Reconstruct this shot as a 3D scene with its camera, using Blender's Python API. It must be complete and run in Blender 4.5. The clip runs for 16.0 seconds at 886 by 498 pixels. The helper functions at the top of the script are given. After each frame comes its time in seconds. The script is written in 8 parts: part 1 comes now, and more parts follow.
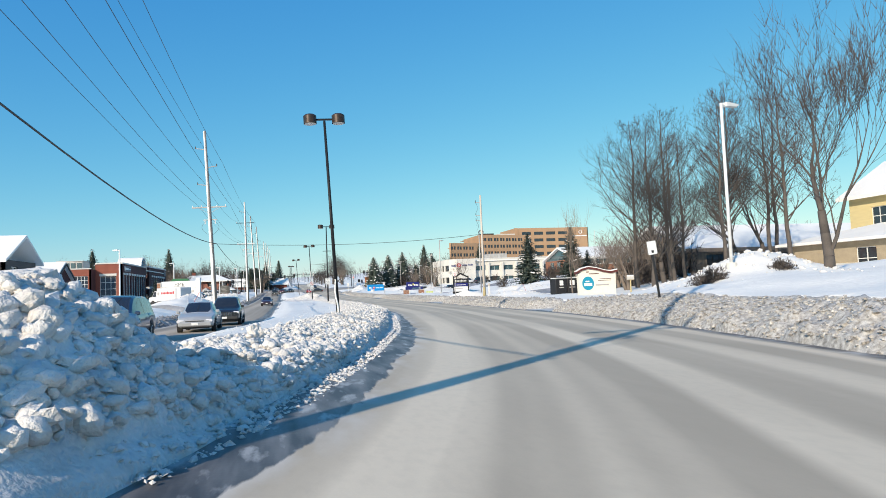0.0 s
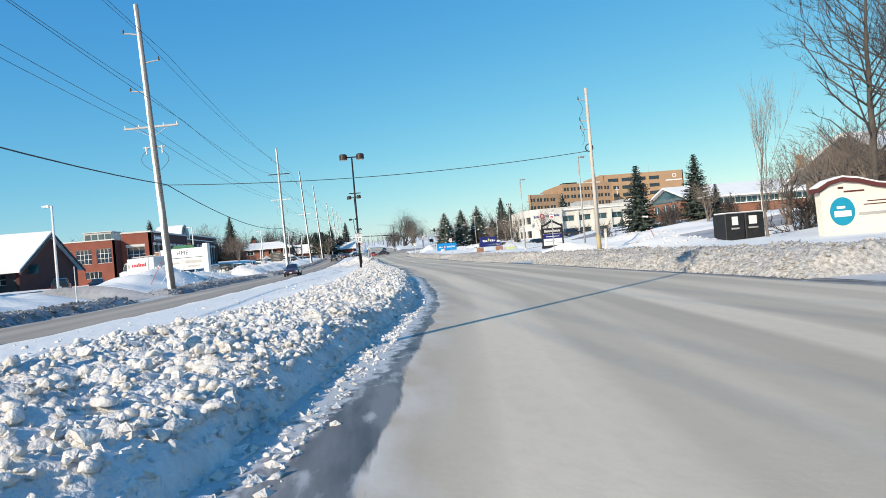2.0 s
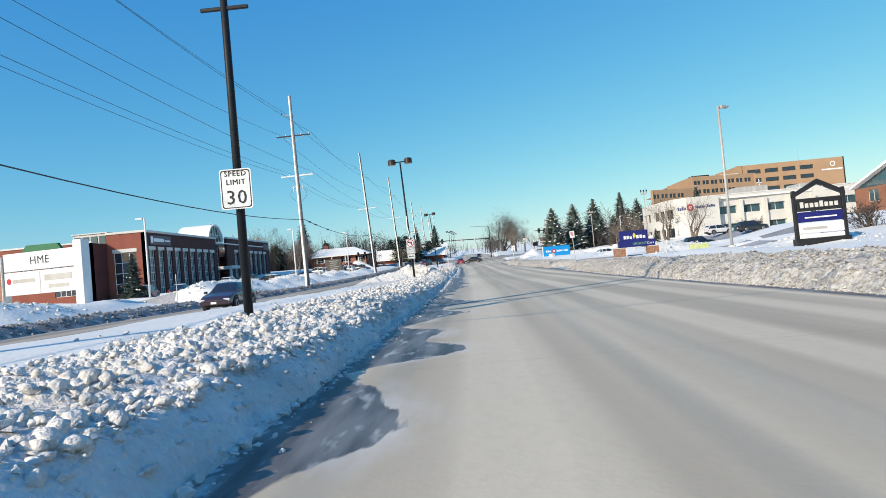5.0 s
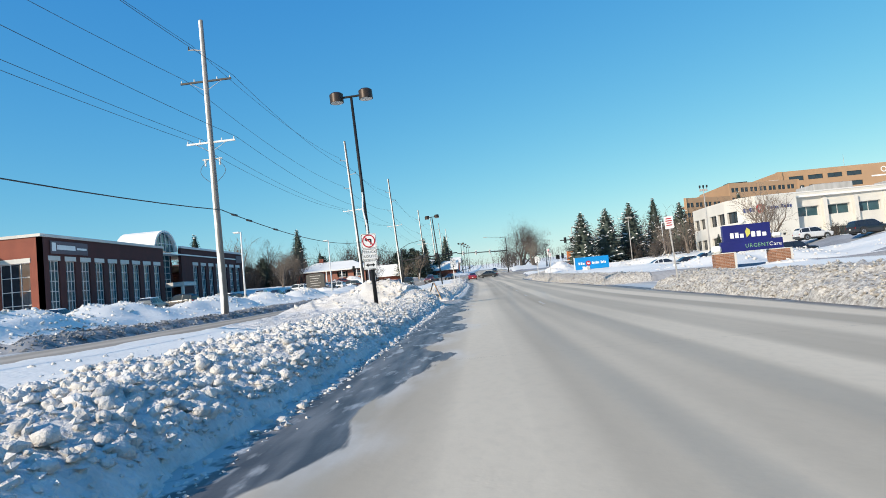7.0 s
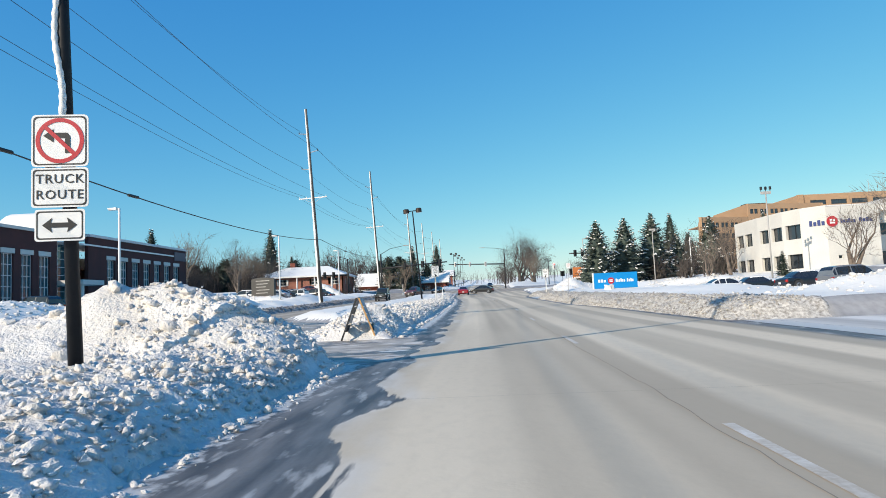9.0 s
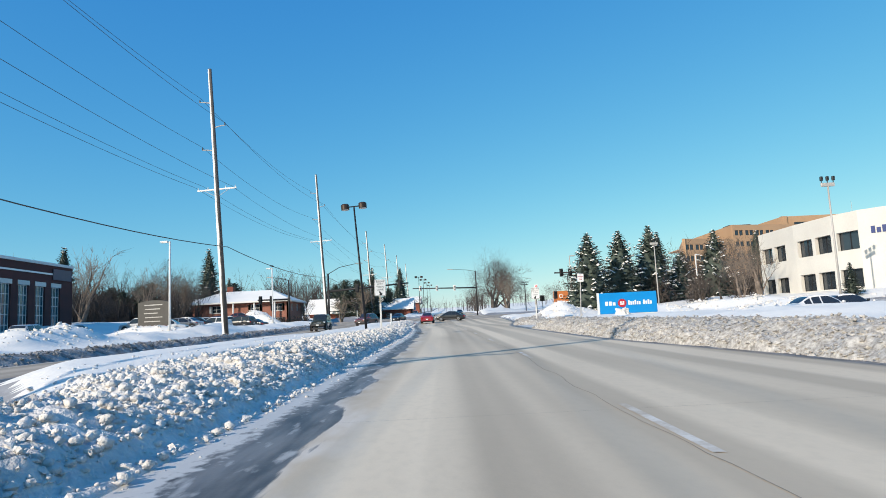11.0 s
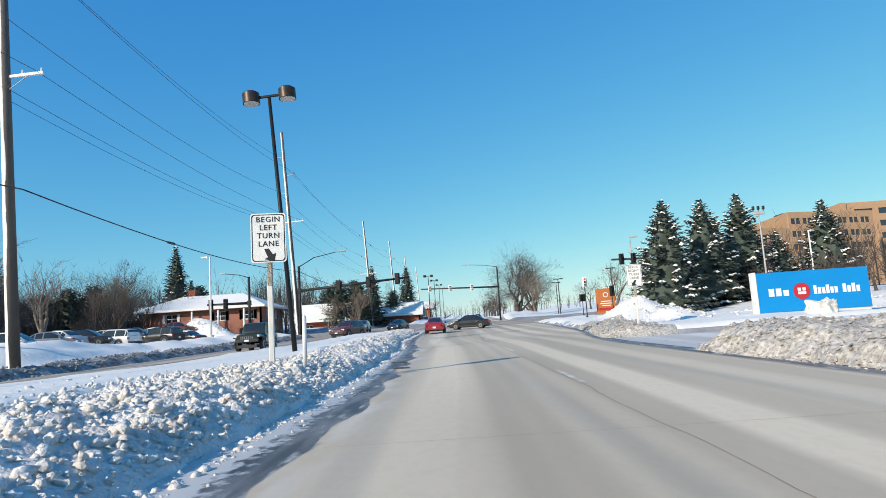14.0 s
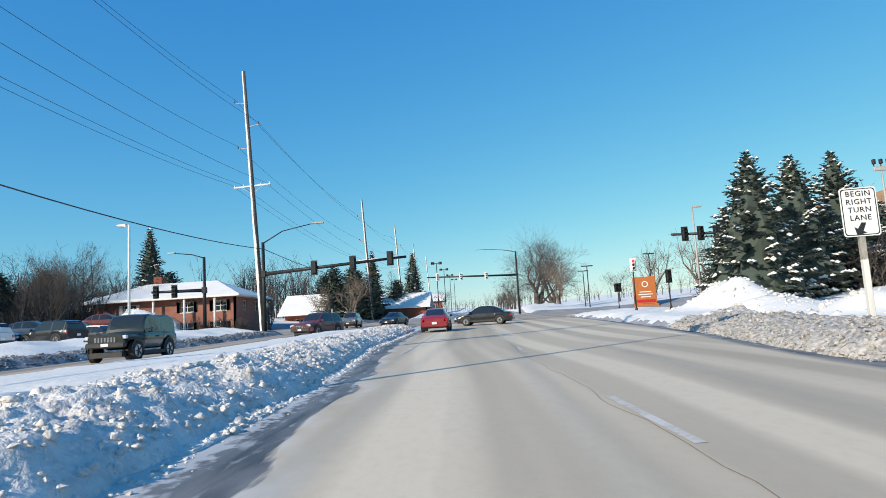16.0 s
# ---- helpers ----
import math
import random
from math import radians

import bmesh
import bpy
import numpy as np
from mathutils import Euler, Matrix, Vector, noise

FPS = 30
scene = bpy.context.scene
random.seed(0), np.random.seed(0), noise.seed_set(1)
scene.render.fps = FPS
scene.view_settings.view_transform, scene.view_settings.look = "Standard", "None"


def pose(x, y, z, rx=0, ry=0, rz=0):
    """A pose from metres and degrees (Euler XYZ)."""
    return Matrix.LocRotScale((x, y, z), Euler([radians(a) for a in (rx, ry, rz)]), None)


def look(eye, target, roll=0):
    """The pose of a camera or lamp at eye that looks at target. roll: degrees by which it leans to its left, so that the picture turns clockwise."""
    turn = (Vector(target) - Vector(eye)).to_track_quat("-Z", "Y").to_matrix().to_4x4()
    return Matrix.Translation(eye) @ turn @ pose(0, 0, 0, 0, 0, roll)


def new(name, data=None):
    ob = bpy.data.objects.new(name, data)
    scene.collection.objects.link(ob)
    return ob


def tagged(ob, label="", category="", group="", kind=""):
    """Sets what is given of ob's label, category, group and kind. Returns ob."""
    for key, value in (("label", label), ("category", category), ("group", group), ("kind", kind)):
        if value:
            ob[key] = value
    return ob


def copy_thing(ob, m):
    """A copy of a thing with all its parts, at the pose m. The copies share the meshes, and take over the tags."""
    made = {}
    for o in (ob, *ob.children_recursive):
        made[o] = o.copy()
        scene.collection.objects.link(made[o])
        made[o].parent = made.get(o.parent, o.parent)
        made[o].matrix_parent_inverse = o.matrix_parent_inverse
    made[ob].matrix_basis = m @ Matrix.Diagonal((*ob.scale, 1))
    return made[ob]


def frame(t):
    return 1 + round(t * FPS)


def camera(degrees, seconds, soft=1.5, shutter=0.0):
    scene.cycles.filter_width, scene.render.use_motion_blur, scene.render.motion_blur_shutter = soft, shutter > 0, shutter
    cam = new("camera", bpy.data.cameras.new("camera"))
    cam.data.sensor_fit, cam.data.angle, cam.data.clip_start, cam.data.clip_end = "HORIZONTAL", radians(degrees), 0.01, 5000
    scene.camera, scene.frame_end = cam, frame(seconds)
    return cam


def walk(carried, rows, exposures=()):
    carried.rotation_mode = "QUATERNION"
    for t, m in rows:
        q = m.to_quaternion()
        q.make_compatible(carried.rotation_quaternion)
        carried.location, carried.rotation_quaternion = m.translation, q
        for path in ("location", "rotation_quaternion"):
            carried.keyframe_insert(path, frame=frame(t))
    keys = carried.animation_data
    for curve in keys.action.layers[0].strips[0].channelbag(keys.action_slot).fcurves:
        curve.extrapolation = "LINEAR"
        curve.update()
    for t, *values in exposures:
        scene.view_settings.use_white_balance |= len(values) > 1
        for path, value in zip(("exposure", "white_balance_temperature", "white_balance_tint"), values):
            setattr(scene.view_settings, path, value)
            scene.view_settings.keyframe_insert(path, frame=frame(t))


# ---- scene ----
import collections

cam = camera(69.0, 16.0, 0.9)
PATH = [
    (0, (-11.291, 0.0, 1.896), (-10.811, 1.938, 2.015), -2.3),
    (0.5, (-9.321, 7.149, 1.678), (-8.914, 9.106, 1.758), -3.7),
    (1, (-7.744, 14.585, 1.565), (-7.387, 16.552, 1.602), -4.3),
    (1.5, (-6.182, 22.105, 1.536), (-5.882, 24.082, 1.551), -4.6),
    (2, (-4.886, 29.726, 1.45), (-4.65, 31.712, 1.458), -4.9),
    (2.5, (-3.699, 37.43, 1.342), (-3.522, 39.422, 1.354), -5.2),
    (3, (-2.622, 45.486, 1.25), (-2.511, 47.483, 1.27), -5.3),
    (3.5, (-1.778, 53.354, 1.181), (-1.723, 55.353, 1.205), -5.2),
    (4, (-1.197, 61.127, 1.223), (-1.202, 63.127, 1.256), -5.0),
    (6.5, (-0.042, 96.426, 1.235), (-0.156, 98.42, 1.336), -5.4),
    (7, (0.0, 102.98, 1.199), (-0.123, 104.973, 1.311), -5.2),
    (7.5, (0.061, 109.315, 1.216), (-0.072, 111.307, 1.337), -5.2),
    (8, (0.117, 115.38, 1.221), (-0.016, 117.371, 1.362), -5.0),
    (8.5, (0.188, 121.157, 1.228), (0.053, 123.148, 1.368), -4.4),
    (9, (0.173, 126.968, 1.28), (0.065, 128.959, 1.434), -2.5),
    (9.5, (0.306, 132.671, 1.273), (0.314, 134.662, 1.463), -1.8),
    (12, (0.241, 159.494, 1.453), (0.216, 161.479, 1.693), -3.3),
    (12.5, (0.14, 164.597, 1.55), (0.108, 166.583, 1.79), -3.3),
    (13, (0.054, 169.582, 1.603), (0.013, 171.566, 1.848), -3.4),
    (13.5, (0.02, 174.394, 1.662), (-0.026, 176.378, 1.913), -3.5),
    (14, (-0.029, 179.211, 1.723), (-0.077, 181.194, 1.982), -3.7),
    (14.5, (-0.057, 183.954, 1.783), (-0.111, 185.936, 2.04), -3.7),
    (15, (-0.054, 188.631, 1.837), (-0.117, 190.614, 2.087), -3.6),
    (15.5, (-0.088, 193.164, 1.899), (-0.159, 195.147, 2.147), -3.4),
    (16, (-0.042, 197.644, 1.982), (-0.132, 199.627, 2.224), -3.4),
]
walk(cam, [(t, look(eye, target, roll)) for t, eye, target, roll in PATH])

# ---- sun, sky and exposure ----
SUN_AZ, SUN_EL = radians(225), radians(25)
world = bpy.data.worlds.new("winter_sky")
scene.world = world
world.use_nodes = True
wn = world.node_tree
sky = wn.nodes.new("ShaderNodeTexSky")
sky.sky_type, sky.sun_disc = "NISHITA", False
sky.sun_elevation, sky.sun_rotation = SUN_EL, SUN_AZ
sky.altitude, sky.air_density, sky.dust_density, sky.ozone_density = 200, 1.0, 0.5, 3.0
parts_in, parts_out = wn.nodes.new("ShaderNodeSeparateColor"), wn.nodes.new("ShaderNodeCombineColor")
wn.links.new(sky.outputs[0], parts_in.inputs[0])
for i, power in enumerate((1.4, 0.8, 0.33)):  # the clip's camera deepens a clear sky
    node = wn.nodes.new("ShaderNodeMath")
    node.operation = "POWER"
    node.inputs[1].default_value = power
    wn.links.new(parts_in.outputs[i], node.inputs[0])
    wn.links.new(node.outputs[0], parts_out.inputs[i])
tint = wn.nodes.new("ShaderNodeMix")
tint.data_type, tint.blend_type = "RGBA", "MULTIPLY"
tint.inputs[0].default_value, tint.inputs[7].default_value = 1.0, (0.396, 1.32, 3.21, 1)
wn.links.new(parts_out.outputs[0], tint.inputs[6])
wn.links.new(tint.outputs[2], wn.nodes["Background"].inputs[0])
wn.nodes["Background"].inputs[1].default_value = 0.14
sun_data = bpy.data.lights.new("sun", "SUN")
sun_data.energy, sun_data.angle, sun_data.color = 5.0, radians(0.5), (1.0, 0.875, 0.715)
sun = new("sun", sun_data)
sun_dir = Vector((math.sin(SUN_AZ) * math.cos(SUN_EL), math.cos(SUN_AZ) * math.cos(SUN_EL), math.sin(SUN_EL)))
sun.matrix_world = look((0, 0, 60), Vector((0, 0, 60)) - sun_dir)
scene.view_settings.exposure = 0.0

# ---- materials ----
MATS = {}


def material(name, c1, c2=None, rough=0.7, metal=0.0, scale=3.0, fine=40.0, mix=0.5, bump=0.0, bump_scale=30.0,
             stretch=(1, 1, 1), spec=0.4, vary=0.0, space="Object"):
    """Two colours mixed by a coarse and a fine noise, with relief and worn roughness."""
    if name in MATS:
        return MATS[name]
    m = bpy.data.materials.new(name)
    m.use_nodes = True
    nt = m.node_tree
    b = nt.nodes["Principled BSDF"]
    b.inputs["Roughness"].default_value, b.inputs["Metallic"].default_value = rough, metal
    b.inputs["Specular IOR Level"].default_value = spec
    c2 = c2 or tuple(v * 0.8 for v in c1)
    tc = nt.nodes.new("ShaderNodeTexCoord")
    mp = nt.nodes.new("ShaderNodeMapping")
    mp.inputs["Scale"].default_value = stretch
    nt.links.new(tc.outputs[space], mp.inputs[0])
    n1, n2 = nt.nodes.new("ShaderNodeTexNoise"), nt.nodes.new("ShaderNodeTexNoise")
    for n, sc in ((n1, scale), (n2, fine)):
        n.inputs["Scale"].default_value, n.inputs["Detail"].default_value = sc, 5
        nt.links.new(mp.outputs[0], n.inputs["Vector"])
    add = nt.nodes.new("ShaderNodeMath")
    add.operation = "MULTIPLY_ADD"
    nt.links.new(n2.outputs[0], add.inputs[0])
    add.inputs[1].default_value = 0.45
    nt.links.new(n1.outputs[0], add.inputs[2])
    ramp = nt.nodes.new("ShaderNodeMapRange")
    ramp.inputs[1].default_value, ramp.inputs[2].default_value = 0.725 - mix / 2, 0.725 + mix / 2
    nt.links.new(add.outputs[0], ramp.inputs[0])
    mx = nt.nodes.new("ShaderNodeMix")
    mx.data_type = "RGBA"
    mx.inputs[6].default_value, mx.inputs[7].default_value = (*c1, 1), (*c2, 1)
    nt.links.new(ramp.outputs[0], mx.inputs[0])
    out = mx.outputs[2]
    if vary:
        oi = nt.nodes.new("ShaderNodeObjectInfo")
        hs = nt.nodes.new("ShaderNodeHueSaturation")
        mr = nt.nodes.new("ShaderNodeMapRange")
        mr.inputs[3].default_value, mr.inputs[4].default_value = 1 - vary, 1 + vary
        nt.links.new(oi.outputs["Random"], mr.inputs[0])
        nt.links.new(mr.outputs[0], hs.inputs["Value"])
        nt.links.new(out, hs.inputs["Color"])
        out = hs.outputs[0]
    nt.links.new(out, b.inputs["Base Color"])
    if bump:
        n3 = nt.nodes.new("ShaderNodeTexNoise")
        n3.inputs["Scale"].default_value, n3.inputs["Detail"].default_value = bump_scale, 6
        nt.links.new(mp.outputs[0], n3.inputs["Vector"])
        bp = nt.nodes.new("ShaderNodeBump")
        bp.inputs["Strength"].default_value, bp.inputs["Distance"].default_value = 1.0, bump
        nt.links.new(n3.outputs[0], bp.inputs["Height"])
        nt.links.new(bp.outputs[0], b.inputs["Normal"])
    MATS[name] = m
    return m


def glass(name, tint, rough=0.04):
    """Dark window glass: a glossy sheet over a dim interior."""
    m = material(name, tint, tuple(v * 0.6 for v in tint), rough=rough, scale=0.6, fine=2, spec=0.8)
    return m


def glow(name, colour, strength):
    m = material(name, colour, colour, rough=0.3)
    b = m.node_tree.nodes["Principled BSDF"]
    b.inputs["Emission Color"].default_value, b.inputs["Emission Strength"].default_value = (*colour, 1), strength
    return m


SNOW = material("snow", (0.87, 0.845, 0.785), (0.79, 0.77, 0.72), rough=0.65, scale=0.35, fine=6, bump=0.03, bump_scale=5, space="Object", spec=0.3)
SNOW_LUMP = material("snow_lump", (0.83, 0.797, 0.752), (0.57, 0.54, 0.50), rough=0.7, scale=1.6, fine=14, bump=0.05, bump_scale=16, spec=0.25)
SNOW_DIRTY = material("snow_dirty", (0.62, 0.592, 0.545), (0.25, 0.23, 0.205), rough=0.8, scale=9, fine=45, mix=0.36, bump=0.012, bump_scale=30, spec=0.2)
SNOW_SLUSH = material("snow_slush", (0.42, 0.41, 0.40), (0.10, 0.10, 0.10), rough=0.7, scale=1.3, fine=9, mix=0.4, bump=0.05, bump_scale=8, spec=0.3)
LOT = material("lot_asphalt", (0.20, 0.20, 0.20), (0.42, 0.42, 0.43), rough=0.8, scale=0.25, fine=4, bump=0.01)
GALV = material("galvanised_steel", (0.52, 0.50, 0.47), (0.36, 0.34, 0.31), rough=0.5, metal=0.1, scale=1.2, fine=20, stretch=(1, 1, 0.3))
WHITE_POLE = material("white_paint", (0.80, 0.80, 0.78), (0.62, 0.62, 0.60), rough=0.5, scale=2, fine=30)
BRONZE = material("dark_bronze_paint", (0.013, 0.014, 0.016), (0.019, 0.021, 0.024), rough=0.5, scale=2, fine=25, spec=0.2)
BRONZE_HEAD = material("bronze_lamp_head", (0.06, 0.04, 0.03), (0.04, 0.028, 0.022), rough=0.4, metal=0.3)
LENS = material("lamp_lens", (0.55, 0.56, 0.52), (0.45, 0.45, 0.42), rough=0.25)
BLACK = material("black_paint", (0.012, 0.012, 0.013), (0.025, 0.025, 0.026), rough=0.5)
WIRE = material("wire", (0.04, 0.042, 0.045), (0.06, 0.06, 0.06), rough=0.6)
SIGN_WHITE = material("sign_white", (0.80, 0.80, 0.78), (0.72, 0.72, 0.70), rough=0.45, scale=2, fine=15)
SIGN_BLACK = material("sign_black", (0.015, 0.015, 0.016), (0.03, 0.03, 0.03), rough=0.5)
SIGN_RED = material("sign_red", (0.50, 0.022, 0.035), (0.42, 0.03, 0.04), rough=0.45)
TIMBER = material("weathered_timber", (0.62, 0.56, 0.48), (0.44, 0.39, 0.33), rough=0.85, scale=3, fine=40, stretch=(1, 1, 0.1), bump=0.004)
POST_WHITE = material("white_wood_post", (0.75, 0.74, 0.70), (0.62, 0.60, 0.55), rough=0.7, stretch=(1, 1, 0.1), fine=30)
POST_YELLOW = material("yellowed_wood_post", (0.50, 0.40, 0.20), (0.40, 0.32, 0.17), rough=0.7, stretch=(1, 1, 0.1), fine=30)
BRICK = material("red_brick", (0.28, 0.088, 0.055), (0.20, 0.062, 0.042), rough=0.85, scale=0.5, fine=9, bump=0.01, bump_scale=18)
# darker red brick, with the shade of east-facing walls put into the colour
BRICK_DARK_SHADED = material("dark_shaded_brick", (0.095, 0.032, 0.028), (0.065, 0.026, 0.024), rough=0.85, scale=0.5, fine=9, bump=0.01, bump_scale=18)
TAN = material("tan_brick", (0.43, 0.275, 0.16), (0.36, 0.225, 0.13), rough=0.85, scale=0.1, fine=3)
STUCCO = material("white_concrete", (0.66, 0.64, 0.585), (0.55, 0.53, 0.485), rough=0.85, scale=0.25, fine=5)
TRIM = material("pale_trim", (0.70, 0.69, 0.66), (0.60, 0.59, 0.57), rough=0.6)
GLASS = glass("window_glass", (0.035, 0.045, 0.055))
GLASS_BLUE = glass("blue_window_glass", (0.05, 0.11, 0.13))
BARK = material("bark", (0.12, 0.102, 0.088), (0.07, 0.06, 0.052), rough=0.9, scale=2, fine=20)
BARK_PALE = material("pale_bark", (0.22, 0.175, 0.14), (0.13, 0.105, 0.085), rough=0.9, scale=2, fine=20)
NEEDLE = material("spruce_needles", (0.045, 0.063, 0.050), (0.080, 0.102, 0.084), rough=0.8, scale=0.8, fine=9)
TWIG = material("bare_twigs", (0.088, 0.074, 0.066), (0.05, 0.043, 0.039), rough=0.95, scale=0.5, fine=6)

# ---- mesh building ----


class Mesh:
    """Collects plain geometry for one part."""

    def __init__(self):
        self.v, self.f, self.m, self.slot = [], [], [], 0

    def spike(self, p0, p1, r):
        """A thin pointed twig."""
        a, b = Vector(p0), Vector(p1)
        u = (b - a).orthogonal().normalized() * r
        w = (b - a).normalized().cross(u)
        return self.add([tuple(a + u), tuple(a - u * 0.5 + w * 0.87), tuple(a - u * 0.5 - w * 0.87), tuple(b)], [(0, 1, 3), (1, 2, 3), (2, 0, 3)])

    def add(self, verts, faces):
        o = len(self.v)
        self.v.extend(verts)
        self.f.extend([tuple(i + o for i in f) for f in faces])
        self.m.extend([self.slot] * len(faces))
        return self

    def box(self, x0, x1, y0, y1, z0, z1, c=0.0):
        """A box with chamfered edges of width c."""
        if c <= 0:
            vs = [(x, y, z) for x in (x0, x1) for y in (y0, y1) for z in (z0, z1)]
            return self.add(vs, [(0, 1, 3, 2), (4, 6, 7, 5), (0, 4, 5, 1), (2, 3, 7, 6), (0, 2, 6, 4), (1, 5, 7, 3)])
        vs, key = [], {}
        for sx in (0, 1):
            for sy in (0, 1):
                for sz in (0, 1):
                    p = [(x0, x1)[sx], (y0, y1)[sy], (z0, z1)[sz]]
                    d = [c if s == 0 else -c for s in (sx, sy, sz)]
                    for a in range(3):
                        q = [p[k] + (0 if k == a else d[k]) for k in range(3)]
                        key[sx, sy, sz, a] = len(vs)
                        vs.append(tuple(q))
        fs = []
        for a in range(3):
            b1, b2 = (a + 1) % 3, (a + 2) % 3
            for s in (0, 1):
                def k(u, w):
                    idx = [0, 0, 0]
                    idx[a], idx[b1], idx[b2] = s, u, w
                    return key[(*idx, a)]
                f = (k(0, 0), k(1, 0), k(1, 1), k(0, 1))
                fs.append(f if s else f[::-1])
        for a in range(3):
            b1, b2 = (a + 1) % 3, (a + 2) % 3
            for u in (0, 1):
                for w in (0, 1):
                    def e(sa, n):
                        idx = [0, 0, 0]
                        idx[a], idx[b1], idx[b2] = sa, u, w
                        return key[(*idx, n)]
                    f = (e(0, b1), e(1, b1), e(1, b2), e(0, b2))
                    fs.append(f if (u == w) else f[::-1])
        for sx in (0, 1):
            for sy in (0, 1):
                for sz in (0, 1):
                    f = tuple(key[sx, sy, sz, a] for a in range(3))
                    fs.append(f if (sx + sy + sz) % 2 else f[::-1])
        return self.add(vs, fs)

    def tube(self, p0, p1, r0, r1=None, n=8, cap=True):
        r1 = r0 if r1 is None else r1
        a, b = Vector(p0), Vector(p1)
        d = (b - a)
        if d.length < 1e-6:
            return self
        d.normalize()
        u = d.orthogonal().normalized()
        w = d.cross(u)
        vs = []
        for p, r in ((a, r0), (b, r1)):
            for i in range(n):
                t = 2 * math.pi * i / n
                q = p + (u * math.cos(t) + w * math.sin(t)) * r
                vs.append(tuple(q))
        fs = [(i, (i + 1) % n, n + (i + 1) % n, n + i) for i in range(n)]
        if cap:
            fs += [tuple(range(n))[::-1], tuple(range(n, 2 * n))]
        return self.add(vs, fs)

    def path(self, pts, radii, n=6):
        for i in range(len(pts) - 1):
            self.tube(pts[i], pts[i + 1], radii[i], radii[i + 1], n, cap=i in (0, len(pts) - 2))
        return self

    def prism(self, poly, axis, a, b):
        """A polygon pushed along an axis from a to b. poly: points of the two other axes, in order x, y, z."""
        def at(p, v):
            q = list(p)
            q.insert(axis, v)
            return tuple(q)
        n = len(poly)
        area = sum(poly[i][0] * poly[(i + 1) % n][1] - poly[(i + 1) % n][0] * poly[i][1] for i in range(n))
        if (area > 0) == (axis == 1):
            poly = poly[::-1]
        vs = [at(p, a) for p in poly] + [at(p, b) for p in poly]
        fs = [tuple(range(n))[::-1], tuple(range(n, 2 * n))] + [(i, (i + 1) % n, n + (i + 1) % n, n + i) for i in range(n)]
        return self.add(vs, fs)

    def ring(self, c, r, t, axis_y0, axis_y1, n=24):
        """A flat ring in the xz plane between two depths."""
        vs, fs = [], []
        for y in (axis_y0, axis_y1):
            for rr in (r, r - t):
                for i in range(n):
                    a = 2 * math.pi * i / n
                    vs.append((c[0] + rr * math.cos(a), y, c[1] + rr * math.sin(a)))
        for i in range(n):
            j = (i + 1) % n
            fs += [(i, j, n + j, n + i), (2 * n + j, 2 * n + i, 3 * n + i, 3 * n + j), (j, i, 2 * n + i, 2 * n + j), (n + i, n + j, 3 * n + j, 3 * n + i)]
        return self.add(vs, fs)

    def weld(self):
        """Joins corners that meet."""
        seen, to, vs = {}, [], []
        for p in self.v:
            k = tuple(round(c, 4) for c in p)
            if k not in seen:
                seen[k] = len(vs)
                vs.append(p)
            to.append(seen[k])
        self.v, self.f = vs, [tuple(to[i] for i in f) for f in self.f]
        return self

    def data(self, name, mats, smooth=False):
        me = bpy.data.meshes.new(name)
        me.from_pydata([tuple(map(float, p)) for p in self.v], [], self.f)
        for m in mats if isinstance(mats, (list, tuple)) else [mats]:
            me.materials.append(m)
        if any(self.m):
            me.polygons.foreach_set("material_index", self.m)
        if smooth:
            me.polygons.foreach_set("use_smooth", [True] * len(me.polygons))
        me.update()
        return me


def words(parent, mat, x0, x1, y0, y1, z0, z1, n, label="", place=None):
    """A word that is not spelled: plain upright bars, one to a letter."""
    w = (x1 - x0) / n
    for k in range(n):
        bar = part("letter_bar", Mesh().box(x0 + w * k, x0 + w * (k + 0.72), y0, y1, z0, z1 if k in (0, n // 2) else z0 + (z1 - z0) * 0.74), mat, parent, label)
        if place:
            bar.matrix_local = place


def part(name, mesh, mats, parent=None, label="", smooth=False):
    """One mesh object, a part of a thing or of a part."""
    data = mesh.data(name, mats, smooth) if isinstance(mesh, Mesh) else mesh
    ob = new(name, data)
    ob.parent = parent
    return tagged(ob, label)


def thing(name, label, category, at=(0, 0, 0), turn=0.0, group="", kind=""):
    """An empty that holds the parts of one thing, at its base."""
    ob = new(name)
    ob.empty_display_size = 0.2
    ob.matrix_world = pose(*at, 0, 0, turn)
    return tagged(ob, label, category, group, kind)


def lettering(text, size, mat, parent, at, name="lettering", turn=(90, 0, 0), align="CENTER"):
    """Raised letters facing -y, as a mesh."""
    cu = bpy.data.curves.new(name, "FONT")
    cu.body, cu.size, cu.align_x, cu.align_y, cu.extrude, cu.resolution_u, cu.space_character = text, size, align, "CENTER", 0.004, 2, 1.12
    tmp = bpy.data.objects.new("tmp", cu)
    scene.collection.objects.link(tmp)
    bpy.context.view_layer.update()
    me = bpy.data.meshes.new_from_object(tmp.evaluated_get(bpy.context.evaluated_depsgraph_get()))
    bpy.data.objects.remove(tmp)
    me.materials.clear()
    me.materials.append(mat)
    ob = new(name, me)
    ob.parent = parent
    ob.matrix_local = pose(*at, *turn)
    return ob


def rounded(ob, angle=32):
    """Smooth shading with crisp edges past an angle."""
    ob.data.polygons.foreach_set("use_smooth", [True] * len(ob.data.polygons))
    ob.data.set_sharp_from_angle(angle=radians(angle))
    return ob


